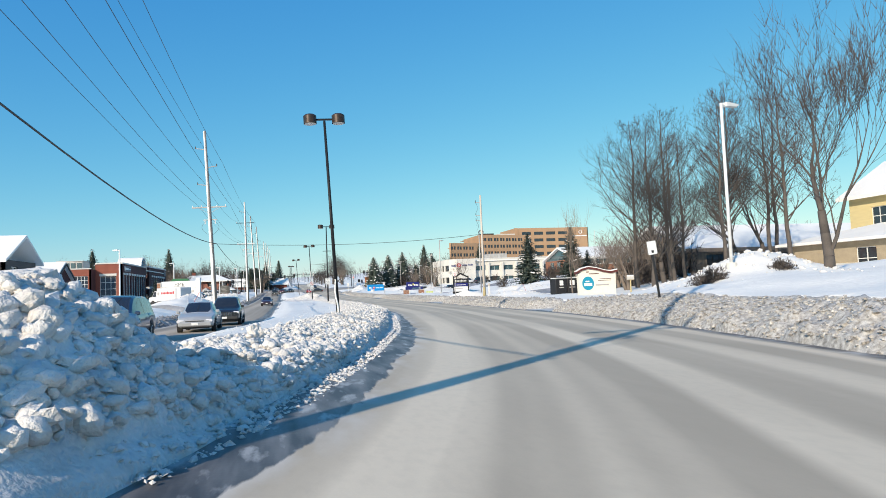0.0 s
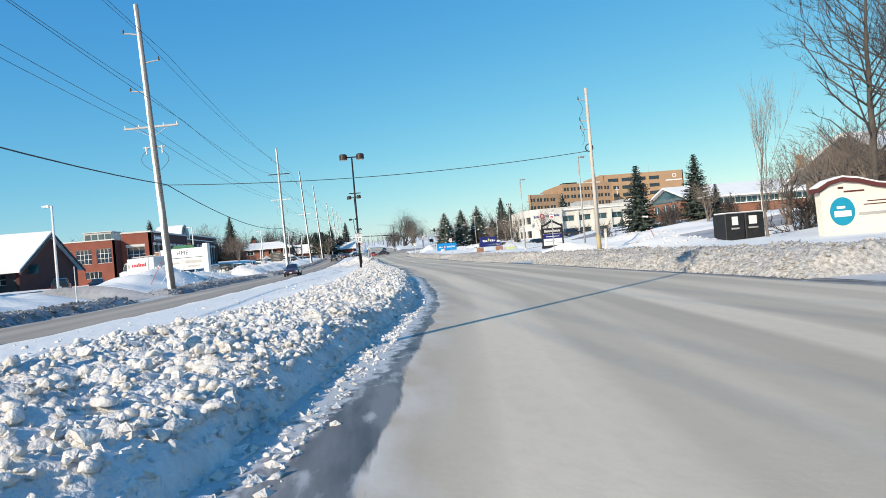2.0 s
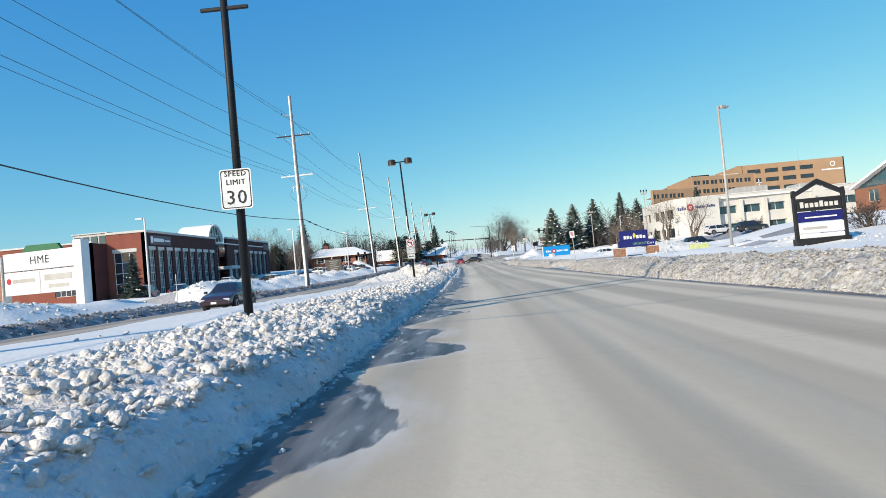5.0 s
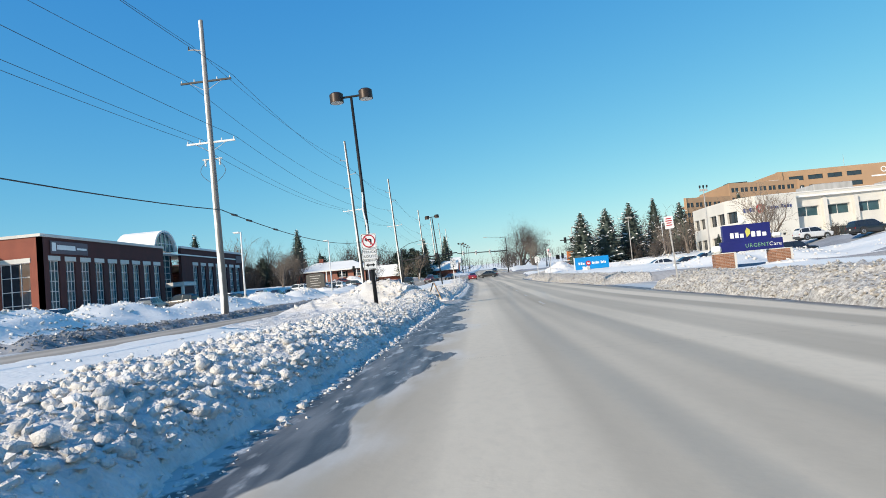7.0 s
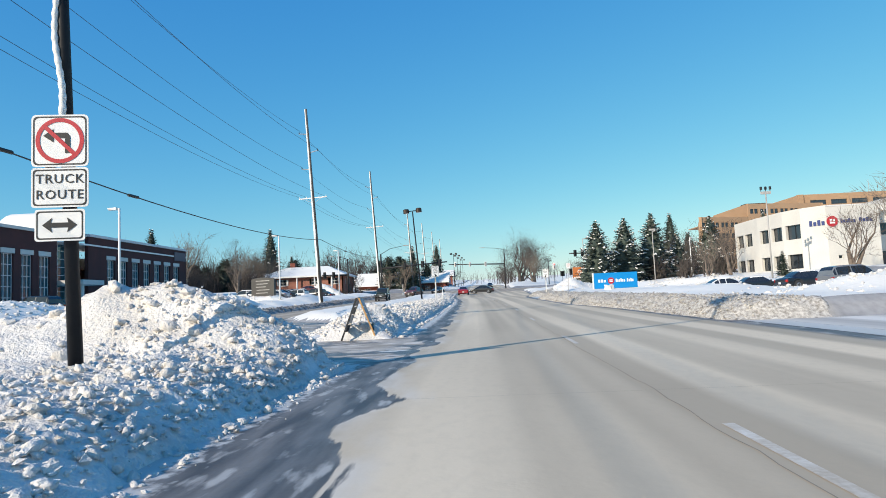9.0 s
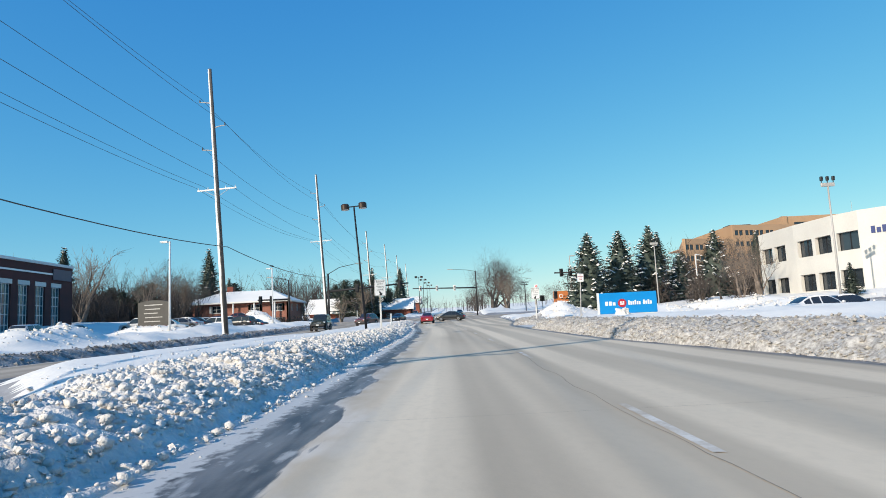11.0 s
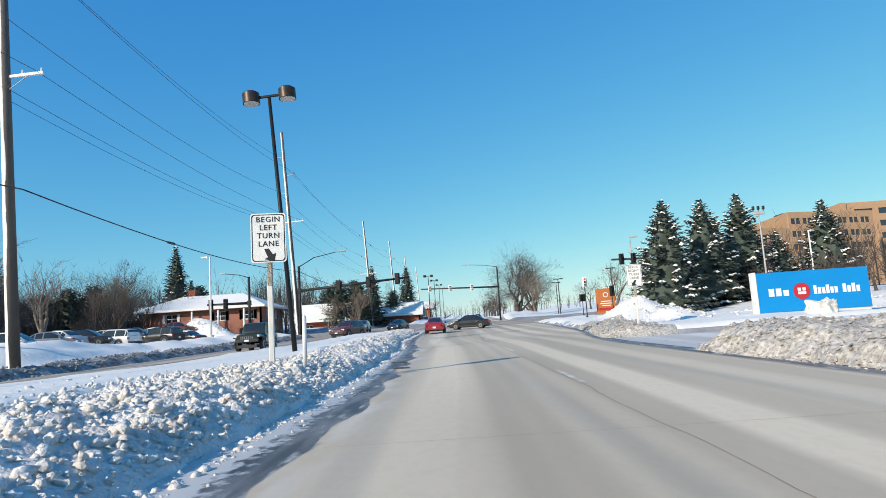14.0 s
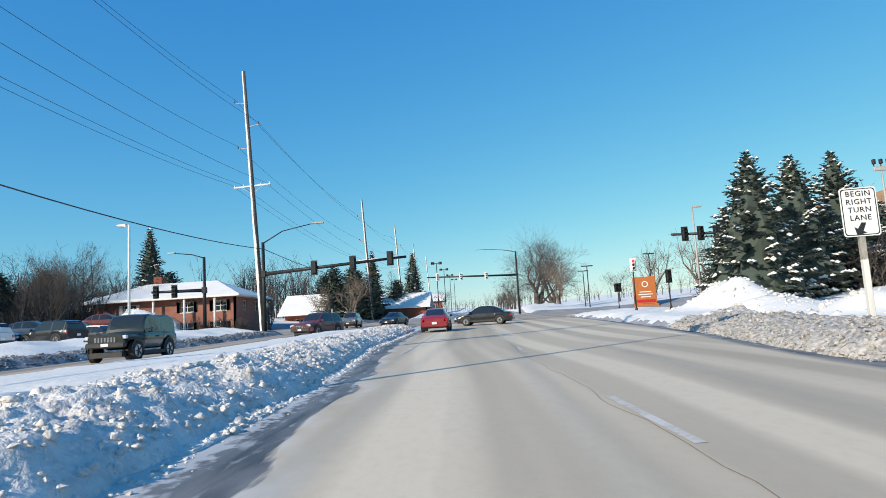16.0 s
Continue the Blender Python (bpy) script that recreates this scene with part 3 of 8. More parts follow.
ROAD = road_material("salted_concrete", (0.541, 0.460, 0.347), (0.439, 0.370, 0.278), 0.85, 0.30)
ROAD2 = road_material("salted_asphalt", (0.38, 0.325, 0.26), (0.29, 0.25, 0.20), 0.2, 0.6)
ICY = road_material("icy_road", (0.55, 0.53, 0.50), (0.33, 0.32, 0.30), 0.0, 0.0)
ys_road = np.concatenate([np.arange(-60, 0, 2.0), np.arange(0, 250, 0.5), np.arange(250, 320, 2.0), np.arange(320, 760, 20.0)])
# near y 38-68 the pale slush also paints sky reflected in the gutter
tagged(strip("road_northbound", lambda y: left_edge(y) - 0.9, lambda y: right_edge(y) + 0.9, ys_road, ROAD, 0.0, 8, lambda y: float(np.interp(y, [0, 22, 40, 55, 72, 95, 135, 160, 195, 250], [0.3, 0.32, 0.08, 0.05, -0.05, 0.55, 0.55, 0.45, 0.25, 0.0]) + 1.9 * (grain(0.0, y, 1.5, 51) - 0.5) * np.interp(y, [70, 85, 106, 112, 160], [0.1, 1, 1, 0.5, 0.2])), lambda y: float(np.interp(y, [0, 30, 38, 68, 80, 110, 135, 158, 195, 220, 250], [0.0, 0.0, 0.62, 0.72, 0.2, 0.12, 0.3, 0.62, 0.5, 0.3, 0.2]))), "salt-stained pale concrete road with a wet gutter", "road", kind="structure")
tagged(strip("road_southbound", lambda y: far_near(y)[1] - 0.9, lambda y: far_near(y)[0] + 0.9, ys_road, ROAD2), "salt-stained grey road beyond the median", "road", kind="structure")


def slush_material():
    """Trodden pale slush with wet dark patches that melted through."""
    m = bpy.data.materials.new("slush_ice")
    m.use_nodes = True
    nt = m.node_tree
    N, L, b = nt.nodes.new, nt.links.new, nt.nodes["Principled BSDF"]
    tc = N("ShaderNodeTexCoord")

    def layer(scale, detail, lo, hi, stretch):
        mp, n, r = N("ShaderNodeMapping"), N("ShaderNodeTexNoise"), N("ShaderNodeMapRange")
        mp.inputs["Scale"].default_value = stretch
        n.inputs["Scale"].default_value, n.inputs["Detail"].default_value = scale, detail
        r.inputs[1].default_value, r.inputs[2].default_value = lo, hi
        L(tc.outputs["Object"], mp.inputs[0])
        L(mp.outputs[0], n.inputs["Vector"])
        L(n.outputs[0], r.inputs[0])
        return r.outputs[0], n.outputs[0]

    wet, _ = layer(0.75, 7, 0.50, 0.55, (0.7, 1.0, 1))
    tan, _ = layer(1.6, 5, 0.42, 0.60, (0.6, 1.0, 1))
    white, _ = layer(2.3, 6, 0.58, 0.64, (0.6, 1.2, 1))
    _, fine = layer(9, 6, 0, 1, (1, 1, 1))
    col = None
    for fac, a, c in ((tan, (0.52, 0.475, 0.415), (0.34, 0.305, 0.26)), (wet, None, (0.12, 0.112, 0.105)), (white, None, (0.66, 0.62, 0.57))):
        x = N("ShaderNodeMix")
        x.data_type = "RGBA"
        L(fac, x.inputs[0])
        if a:
            x.inputs[6].default_value = (*a, 1)
        else:
            L(col, x.inputs[6])
        x.inputs[7].default_value = (*c, 1)
        col = x.outputs[2]
    L(col, b.inputs["Base Color"])
    r = N("ShaderNodeMapRange")
    r.inputs[3].default_value, r.inputs[4].default_value = 0.75, 0.38
    L(wet, r.inputs[0])
    L(r.outputs[0], b.inputs["Roughness"])
    bp = N("ShaderNodeBump")
    bp.inputs["Distance"].default_value = 0.03
    L(fine, bp.inputs["Height"])
    L(bp.outputs[0], b.inputs["Normal"])
    return m


SLUSH_ICE = slush_material()
tagged(strip("road_opening", lambda y: -13.6, lambda y: float(left_edge(y) - 0.4 + 0.85 * sm(138.9, 140.0, y) + 0.5 * sm(139, 141, y) * (1 - sm(144, 147, y)) + 0.5 * (grain(y, 0, 0.9, 91) - 0.5) + 0.3 * (grain(y, 0, 0.35, 92) - 0.5)), np.arange(137.6, 148.6, 0.2), SLUSH_ICE, 0.004), "slushy paved opening through the median", "road", kind="structure")
tagged(strip("turn_pocket", lambda y: -12.2, lambda y: -4.0, np.arange(148.4, 166, 0.6), SLUSH_ICE, 0.003), "icy turn pocket beside the narrow median", "road", kind="structure")
tagged(strip("road_cross", lambda y: -130.0, lambda y: 130.0, np.arange(CROSS[0], CROSS[1] + 1, 2.0), ROAD2, 0.004, 20), "salt-stained cross street", "road", kind="structure")
for n, (a, b) in enumerate(DRIVES_R):
    tagged(strip("driveway", lambda y: float(right_edge(y)) + 0.3, lambda y: float(right_edge(y)) + 22, np.arange(a - 0.5, b + 0.6, 1.0), ICY, 0.008, 10), "icy grey driveway between snow banks", "driveway", kind="structure")

# faded lane dashes, a worn centre joint, and thin dark lines painted as cable shadows
PAINT = material("worn_white_paint", (0.66, 0.63, 0.58), (0.46, 0.40, 0.32), rough=0.8, scale=1.5, fine=20, mix=0.3)
JOINT_SHADOW = material("joint_and_shadow", (0.20, 0.175, 0.145), (0.33, 0.29, 0.24), rough=0.9, scale=1, fine=10)


def lane_x(y):
    return float(np.interp(y, [0, 20, 40, 60, 100, 170, 200, 215, 300, 700], [-8.2, -2.6, 0.1, 1.6, 2.1, 2.35, 1.75, 1.1, 0.6, 0.6]))


def flat_mark(name, label, pts, width, mat, lift=0.006):
    me = Mesh()
    for (xa, ya), (xb, yb) in zip(pts[:-1], pts[1:]):
        d = Vector((xb - xa, yb - ya)).normalized()
        px, py = -d.y * width / 2, d.x * width / 2
        za, zb = float(ground_z(ya)) + lift, float(ground_z(yb)) + lift
        me.add([(xa + px, ya + py, za), (xa - px, ya - py, za), (xb - px, yb - py, zb), (xb + px, yb + py, zb)], [(0, 1, 2, 3)])
    return tagged(part(name, me, mat), label, "road marking", "road markings", kind="structure")


for k in range(22):
    y0 = 8 + k * 12.2
    if 118 < y0 < 250:
        flat_mark("lane_dash", "worn white lane dash on the concrete", [(lane_x(y0 + d) + 0.12, y0 + d) for d in (0, 1, 2, 3)], 0.11, PAINT)
flat_mark("turn_lane_line", "worn white line of the turn lane", [(-2.45, 218 + d) for d in range(0, 30, 4)], 0.12, PAINT)
flat_mark("lane_joint", "dark joint between the concrete lanes", [(lane_x(y) + 0.10 * (float(grain(y, 0, 1.7, 81)) - 0.5) + 0.06 * (float(grain(y, 0, 0.5, 82)) - 0.5), y) for y in np.arange(128, 250, 0.4)], 0.011, JOINT_SHADOW, 0.005)
# dark strips across the lanes stand for shadows of the overhead cables
for k in range(26):
    y0 = 62 + k * 7.3
    flat_mark("cross_joint", "thin dark line painted as a cable shadow across the concrete", [(float(left_edge(y0)) + 1.2, y0), (float(right_edge(y0)) - 0.6, y0 + 0.15)], 0.007, JOINT_SHADOW, 0.004)

IRON = material("rusty_iron", (0.13, 0.115, 0.10), (0.07, 0.06, 0.055), rough=0.75, scale=6, fine=40)
for x, y in ((-2.25, 200.7), (-1.9, 198.0)):
    t = thing("drain_cover", "rusty iron drain cover set in the concrete", "drain cover", (x, y, float(ground_z(y)) + 0.004), 8, "drain covers")
    part("rim", Mesh().box(-0.24, 0.24, -0.34, 0.34, 0, 0.006, 0.002), IRON, t)
    for k in range(5):
        part("bar", Mesh().box(-0.20, 0.20, -0.28 + 0.12 * k, -0.22 + 0.12 * k, 0.0065, 0.012), IRON, t)

# ---- broken snow: lumps thrown up by the plough ----


def lump_cloud(name, label, places, mat, seed=1, tiny=False):
    """Many angular snow lumps joined in one mesh. places: rows of x, y, z, size."""
    rng = np.random.default_rng(seed)
    bm = bmesh.new()
    bmesh.ops.create_icosphere(bm, subdivisions=1, radius=1.0)
    if tiny:  # eight faces are enough for a crumb
        bm.clear()
        top, low = bm.verts.new((0.1, 0, 0.95)), bm.verts.new((0, -0.1, -0.95))
        rim = [bm.verts.new(q) for q in ((1.05, 0.1, 0.15), (0, 1.0, -0.1), (-1.0, 0.1, 0.1), (0.1, -1.0, -0.1))]
        for k in range(4):
            bm.faces.new((top, rim[k], rim[(k + 1) % 4]))
            bm.faces.new((low, rim[(k + 1) % 4], rim[k]))
        bm.verts.index_update()
    base = np.array([v.co[:] for v in bm.verts])
    tris = np.array([[v.index for v in f.verts] for f in bm.faces])
    bm.free()
    kinds = []
    for _ in range(24):
        k = base * (0.78 + 0.36 * rng.random((len(base), 1))) + 0.09 * rng.standard_normal(base.shape)
        kinds.append(k * np.array([1.05, 0.88, 0.64]) * (0.7 + 0.6 * rng.random(3)))
    P = np.asarray(places)
    n = len(P)
    pick = rng.integers(0, len(kinds), n)
    ang, tilt = rng.random(n) * 6.283, (rng.random(n) - 0.5) * 1.2
    V = np.stack(kinds)[pick] * P[:, None, 3:4]
    c, s = np.cos(tilt)[:, None], np.sin(tilt)[:, None]
    V = np.stack([V[..., 0] * c - V[..., 2] * s, V[..., 1], V[..., 0] * s + V[..., 2] * c], -1)
    c, s = np.cos(ang)[:, None], np.sin(ang)[:, None]
    V = np.stack([V[..., 0] * c - V[..., 1] * s, V[..., 0] * s + V[..., 1] * c, V[..., 2]], -1) + P[:, None, :3]
    F = (tris[None] + (np.arange(n) * len(base))[:, None, None]).reshape(-1, 3)
    me = bpy.data.meshes.new(name)
    me.vertices.add(n * len(base))
    me.vertices.foreach_set("co", V.ravel())
    me.loops.add(F.size)
    me.loops.foreach_set("vertex_index", F.ravel())
    me.polygons.add(len(F))
    me.polygons.foreach_set("loop_start", np.arange(len(F)) * 3)
    me.polygons.foreach_set("loop_total", np.full(len(F), 3))
    me.polygons.foreach_set("use_smooth", np.repeat(rng.random(n) < (0.2 if tiny else 0.75), len(tris)))
    me.materials.append(mat)
    me.update(calc_edges=True)
    return tagged(new(name, me), label, "snow", kind="stuff")


def scatter(n, ylo, yhi, edge, d_lo, d_hi, size, seed, sign, skip=(), form=None, width=None, rank=3.2):
    """Places beside a road's edge, denser near it, resting on the snow."""
    rng = np.random.default_rng(seed)
    y = ylo + (yhi - ylo) * rng.random(n)
    d = d_lo + (d_hi - d_lo) * rng.random(n) ** 1.25
    x = edge(y) + sign * d
    s = size[0] + (size[1] - size[0]) * rng.random(n) ** rank
    keep = np.ones(n, bool)
    for a, b in skip:
        keep &= ~((y > a) & (y < b))
    x, y, s, d = x[keep], y[keep], s[keep], d[keep]
    h = land(x, y)[0]
    z = ground_z(y) + np.maximum(h, 0) + s * 0.05
    if form:
        z = z + np.where(h > 0, broken(x, y, d, width(y), h, *form) + s * 0.25, 0)
    return np.stack([x, y, z, s], -1)


def broken(X, Y, D, w, h, big, small, fade, cells):
    """How the broken blocks raise the bank's surface."""
    amp = sm(0.03, 0.30, h) * np.maximum(0.15 + 0.85 * sm(0.2, 0.6, D + 0.3 * (grain(X, Y, 0.7, 63) - 0.5) + 0.25), sm(110, 150, Y) * sm(0.0, 0.22, D)) * (1 - sm(w - fade, w - 0.25, D + (grain(X, Y, 1.2, 61) - 0.5) * 1.4)) * (0.55 + 0.65 * grain(X, Y, 2.3, 62))
    lift = big * (rubble(X, Y, cells[0], 71) - 0.25) + small * (rubble(X, Y, cells[1], 72) - 0.3) + 0.06 * (grain(X, Y, 1.1, 73) - 0.5)
    return lift * amp + 0.35 * small * (rubble(X, Y, 0.30, 74) - 0.3) * sm(0.03, 0.2, h)


MEDIAN, ROADSIDE = (0.085, 0.06, 1.3, (0.27, 0.16)), (0.08, 0.05, 1.0, (0.28, 0.17))


def bank_mesh(name, label, edge, sign, width, ys, cols, mat, big, small, fade, cells):
    """A ploughed bank beside a road as one fine sheet of broken snow."""
    ys = np.asarray(ys)
    u = np.linspace(0, 1, cols)
    D = -0.35 + u[None, :] * (width(ys)[:, None] + 0.35)
    Y = np.repeat(ys[:, None], cols, 1)
    X = edge(Y) + sign * D
    h = land(X, Y)[0]
    w = width(Y)
    tuck = 0.30 * sm(w - 0.25, w, D) + 0.5 * (1 - sm(-0.35, -0.24, D))
    Z = ground_z(Y) + np.where(h < 0.0, -0.05, h + broken(X, Y, D, w, h, big, small, fade, cells)) - tuck
    n, m = Y.shape
    co = np.stack([X, Y, Z], -1).reshape(-1, 3)
    idx = np.arange(n * m).reshape(n, m)
    q = np.stack([idx[:-1, :-1], idx[:-1, 1:], idx[1:, 1:], idx[1:, :-1]], -1)
    if sign < 0:
        q = q[..., ::-1]
    high = np.where(h < 0.0, 0, 1)
    use = (high[:-1, :-1] + high[1:, 1:] + high[:-1, 1:] + high[1:, :-1]) > 0
    q = q[use].reshape(-1, 4)
    me = bpy.data.meshes.new(name)
    me.vertices.add(len(co))
    me.vertices.foreach_set("co", co.ravel())
    me.loops.add(q.size)
    me.loops.foreach_set("vertex_index", q.ravel())
    me.polygons.add(len(q))
    me.polygons.foreach_set("loop_start", np.arange(len(q)) * 4)
    me.polygons.foreach_set("loop_total", np.full(len(q), 4))
    me.polygons.foreach_set("use_smooth", np.ones(len(q), bool))
    me.materials.append(mat)
    me.update(calc_edges=True)
    return tagged(new(name, me), label, "snow bank", kind="stuff")


bank_mesh("median_bank", "broken white snow ploughed up along the median kerb", left_edge, -1, rubble_width, np.concatenate([np.arange(4, 200, 0.075), np.arange(200, 246.5, 0.12)]), 56, SNOW_LUMP, *MEDIAN)
bank_mesh("roadside_bank", "dirty sand-brown snow bank along the roadside", right_edge, 1, lambda y: 3.4 + 0 * np.asarray(y, float), np.concatenate([np.arange(4, 200, 0.10), np.arange(200, 226.5, 0.13)]), 36, SNOW_DIRTY, *ROADSIDE)
gap = [(OPENING[0] - 0.3, OPENING[1] + 0.3), (246, 400)]
lump_cloud("snow_lumps", "broken white snow lumps on the median bank", np.concatenate([
    scatter(4600, 6, 40, left_edge, 0.2, 3.4, (0.03, 0.105), 41, -1, gap, MEDIAN, rubble_width, 2.0),
    scatter(7500, 40, 97, left_edge, 0.12, 3.4, (0.03, 0.105), 2, -1, gap, MEDIAN, rubble_width, 2.0),
    scatter(3300, 97, 122, left_edge, 0.2, 3.4, (0.03, 0.105), 42, -1, gap, MEDIAN, rubble_width, 2.0),
    scatter(8500, 122, 197, left_edge, 0.12, 3.4, (0.03, 0.10), 34, -1, gap, MEDIAN, rubble_width, 2.0),
    scatter(3200, 4.3, 14, left_edge, 0.05, 4.2, (0.04, 0.16), 33, -1, (), MEDIAN, rubble_width, 2.0),
    scatter(2200, 197, 246, left_edge, 0.10, 2.0, (0.025, 0.08), 28, -1, gap, MEDIAN, rubble_width, 2.6),
    scatter(3600, 148, 198, left_edge, 0.3, 4.0, (0.04, 0.105), 25, -1, gap, MEDIAN, rubble_width, 2.0),
    scatter(2200, 150, 196, left_edge, 2.6, 4.3, (0.03, 0.085), 24, -1, gap, MEDIAN, rubble_width, 2.2),
    scatter(1100, 6, 196, left_edge, 3.0, 6.5, (0.03, 0.08), 22, -1, gap)]), SNOW_LUMP, 5)
lump_cloud("snow_crumbs", "small crumbs of snow between the lumps", np.concatenate([
    scatter(3000, 197, 246, left_edge, 0.05, 2.2, (0.018, 0.05), 29, -1, gap, MEDIAN, rubble_width, 1.8),
    scatter(3000, 6, 197, left_edge, 0.05, 0.7, (0.02, 0.075), 26, -1, gap, MEDIAN, rubble_width, 2.0),
    scatter(16000, 122, 197, left_edge, 0.08, 3.5, (0.02, 0.06), 35, -1, gap, MEDIAN, rubble_width, 1.6),
    scatter(9500, 6, 40, left_edge, 0.2, 3.5, (0.02, 0.06), 43, -1, gap, MEDIAN, rubble_width, 1.6),
    scatter(19500, 40, 122, left_edge, 0.12, 3.5, (0.02, 0.06), 23, -1, gap, MEDIAN, rubble_width, 1.6)]), SNOW_LUMP, 15, True)
lump_cloud("kerb_lumps", "round crumbs of snow fallen along the kerb", np.concatenate([
    scatter(600, 6, 198, left_edge, 0.5, 3.4, (0.05, 0.11), 21, -1, gap),
    scatter(6500, 6, 246, left_edge, -0.28, 0.3, (0.015, 0.085), 3, -1, gap),
    scatter(700, 6, 246, left_edge, -0.6, 0.0, (0.012, 0.05), 4, -1, gap)]), SNOW_LUMP, 6)
rngo = np.random.default_rng(31)
lump_cloud("gutter_lumps", "dirty lumps of slush strewn along the wet gutter", np.concatenate([
    scatter(4200, 5, 62, left_edge, -0.5, 0.12, (0.015, 0.075), 36, -1, gap, None, None, 2.2),
    scatter(2600, 62, 240, left_edge, -0.35, 0.1, (0.015, 0.06), 37, -1, gap, None, None, 2.4)]), SNOW_LUMP, 38, True)
lump_cloud("slush_crumbs", "grey slush crumbs strewn over the median opening", np.stack([-12.4 + 9.6 * rngo.random(400), 139.3 + 7.0 * rngo.random(400) ** 0.6, np.full(400, float(ground_z(143))) - 0.01, 0.015 + 0.03 * rngo.random(400) ** 2.5], -1), SNOW_DIRTY, 32)
lump_cloud("dirty_snow_lumps", "dirty grey snow lumps on the roadside bank", np.concatenate([
    scatter(34000, 8, 226, right_edge, 0.02, 2.7, (0.025, 0.08), 6, 1, [(a - 0.5, b + 0.5) for a, b in DRIVES_R], ROADSIDE, lambda y: 3.4 + 0 * y, 2.0)]), SNOW_DIRTY, 7, True)
lump_cloud("slush_lumps", "dark slush lumps along the far roadside", np.concatenate([
    scatter(9000, 30, 255, lambda y: far_near(y)[1], 0.0, 2.3, (0.05, 0.15), 8, -1, [(a, b) for a, b in DRIVES_L])]), SNOW_SLUSH, 9, True)
rngh = np.random.default_rng(12)
rows = []
for hx, hy, rx, ry, hh in HEAPS:
    if hh >= 0.6 and abs(hx) < 36 and 0 < hy < 262:
        k = int(28 * rx * ry)
        px, py = hx + rx * 0.75 * rngh.standard_normal(k), hy + ry * 0.75 * rngh.standard_normal(k)
        ps = 0.04 + 0.15 * rngh.random(k) ** 2.5
        rows.append(np.stack([px, py, ground_z(py) + np.maximum(land(px, py)[0], 0) + ps * 0.1, ps], -1))
rows = np.concatenate(rows)
oo1, oo2 = far_near(rows[:, 1])
rows = rows[~(((rows[:, 0] > left_edge(rows[:, 1]) - 0.2) & (rows[:, 0] < right_edge(rows[:, 1]) + 0.2)) | ((rows[:, 0] > oo2) & (rows[:, 0] < oo1)))]
lump_cloud("heap_lumps", "blocks of white snow on ploughed heaps", rows, SNOW_LUMP, 13)



def snow_block(x, y, z, size, turn, seed):
    """A hard ploughed block with rounded, pitted faces."""
    bm = bmesh.new()
    bmesh.ops.create_cube(bm, size=1.0)
    bmesh.ops.subdivide_edges(bm, edges=bm.edges[:], cuts=15, use_grid_fill=True)
    for v in bm.verts:
        p = Vector(v.co)
        q = p.normalized() * 0.62
        p = p.lerp(q, 0.35)
        p = Vector((p.x * size[0], p.y * size[1], p.z * size[2]))
        n = p.normalized()
        k = min(size)
        v.co = p + n * k * (0.27 * noise.noise(p * (1.4 / k) + Vector((seed, 0, 0))) + 0.15 * noise.noise(p * (3.2 / k)) + 0.06 * noise.noise(p * (9.0 / k)))
    me = bpy.data.meshes.new("snow_block")
    bm.to_mesh(me)
    bm.free()
    me.materials.append(SNOW_LUMP)
    ob = new("snow_block", me)
    ob.matrix_world = pose(x, y, z, 4, -5, turn)
    return tagged(ob, "hard rounded block of ploughed snow on a heap", "snow block", "ploughed snow blocks")


snow_block(-11.96, 15.4, surface(-11.96, 15.4) + 0.18, (0.27, 0.25, 0.38), 20, 3.0)
snow_block(-14.6, 7.5, 1.76, (2.0, 1.2, 0.8), 6, 1.0)
snow_block(16.9, 79.6, surface(16.9, 79.6) + 0.12, (0.55, 0.5, 0.5), 30, 5.0)
snow_block(16.6, 209.6, surface(16.6, 209.6) + 0.2, (1.0, 0.9, 0.85), 10, 7.0)

# ---- street furniture ----


def double_lamp(x, y, top, wrap=0.0, arms=False, low=0.1, lean=0.0):
    """A dark pole with two drum-shaped heads."""
    z = surface(x, y) - 0.15
    t = thing("street_lamp", "dark bronze street lamp with two drum heads on the median", "street lamp", (x, y, z), 0, "median street lamps")
    t.rotation_euler[1] = radians(lean)
    h = top - z
    part("pole", Mesh().tube((0, 0, 0), (0, 0, h - 0.35), 0.105, 0.07, 12), BRONZE, t, smooth=True)
    part("crossbar", Mesh().box(-0.62, 0.62, -0.05, 0.05, h - 0.32, h - 0.22, 0.015), BRONZE, t)
    for s in (-1, 1):
        head = rounded(part("lamp_head", Mesh().tube((s * 0.78, 0, h - 0.50), (s * 0.78, 0, h - 0.06), 0.36, 0.36, 32, False).tube((s * 0.78, 0, h - 0.06), (s * 0.78, 0, h + 0.02), 0.36, 0.26, 32).weld(), BRONZE_HEAD, t))
        part("lens", Mesh().tube((s * 0.78, 0, h - 0.525), (s * 0.78, 0, h - 0.502), 0.31, 0.33, 20), LENS, head, "pale flat lens")
    if arms:
        for zz in (h * 0.66,):
            part("bracket", Mesh().box(-0.55, 0.55, -0.04, 0.04, zz, zz + 0.08, 0.01), BRONZE, t)
    if wrap:
        me = Mesh()
        n = 60
        pts = [(-0.02 + 0.04 * math.sin(3.4 * i / n * wrap) - 0.035 * i / n, -0.10 + 0.015 * i / n, low + wrap * i / n) for i in range(n + 1)]
        me.path(pts, [0.052 - 0.012 * i / n + 0.006 * math.sin(1.3 * i) for i in range(n + 1)], 8)
        part("snow_streak", me, SNOW, t, "white wavy strip of stuck snow", smooth=True)
    return t


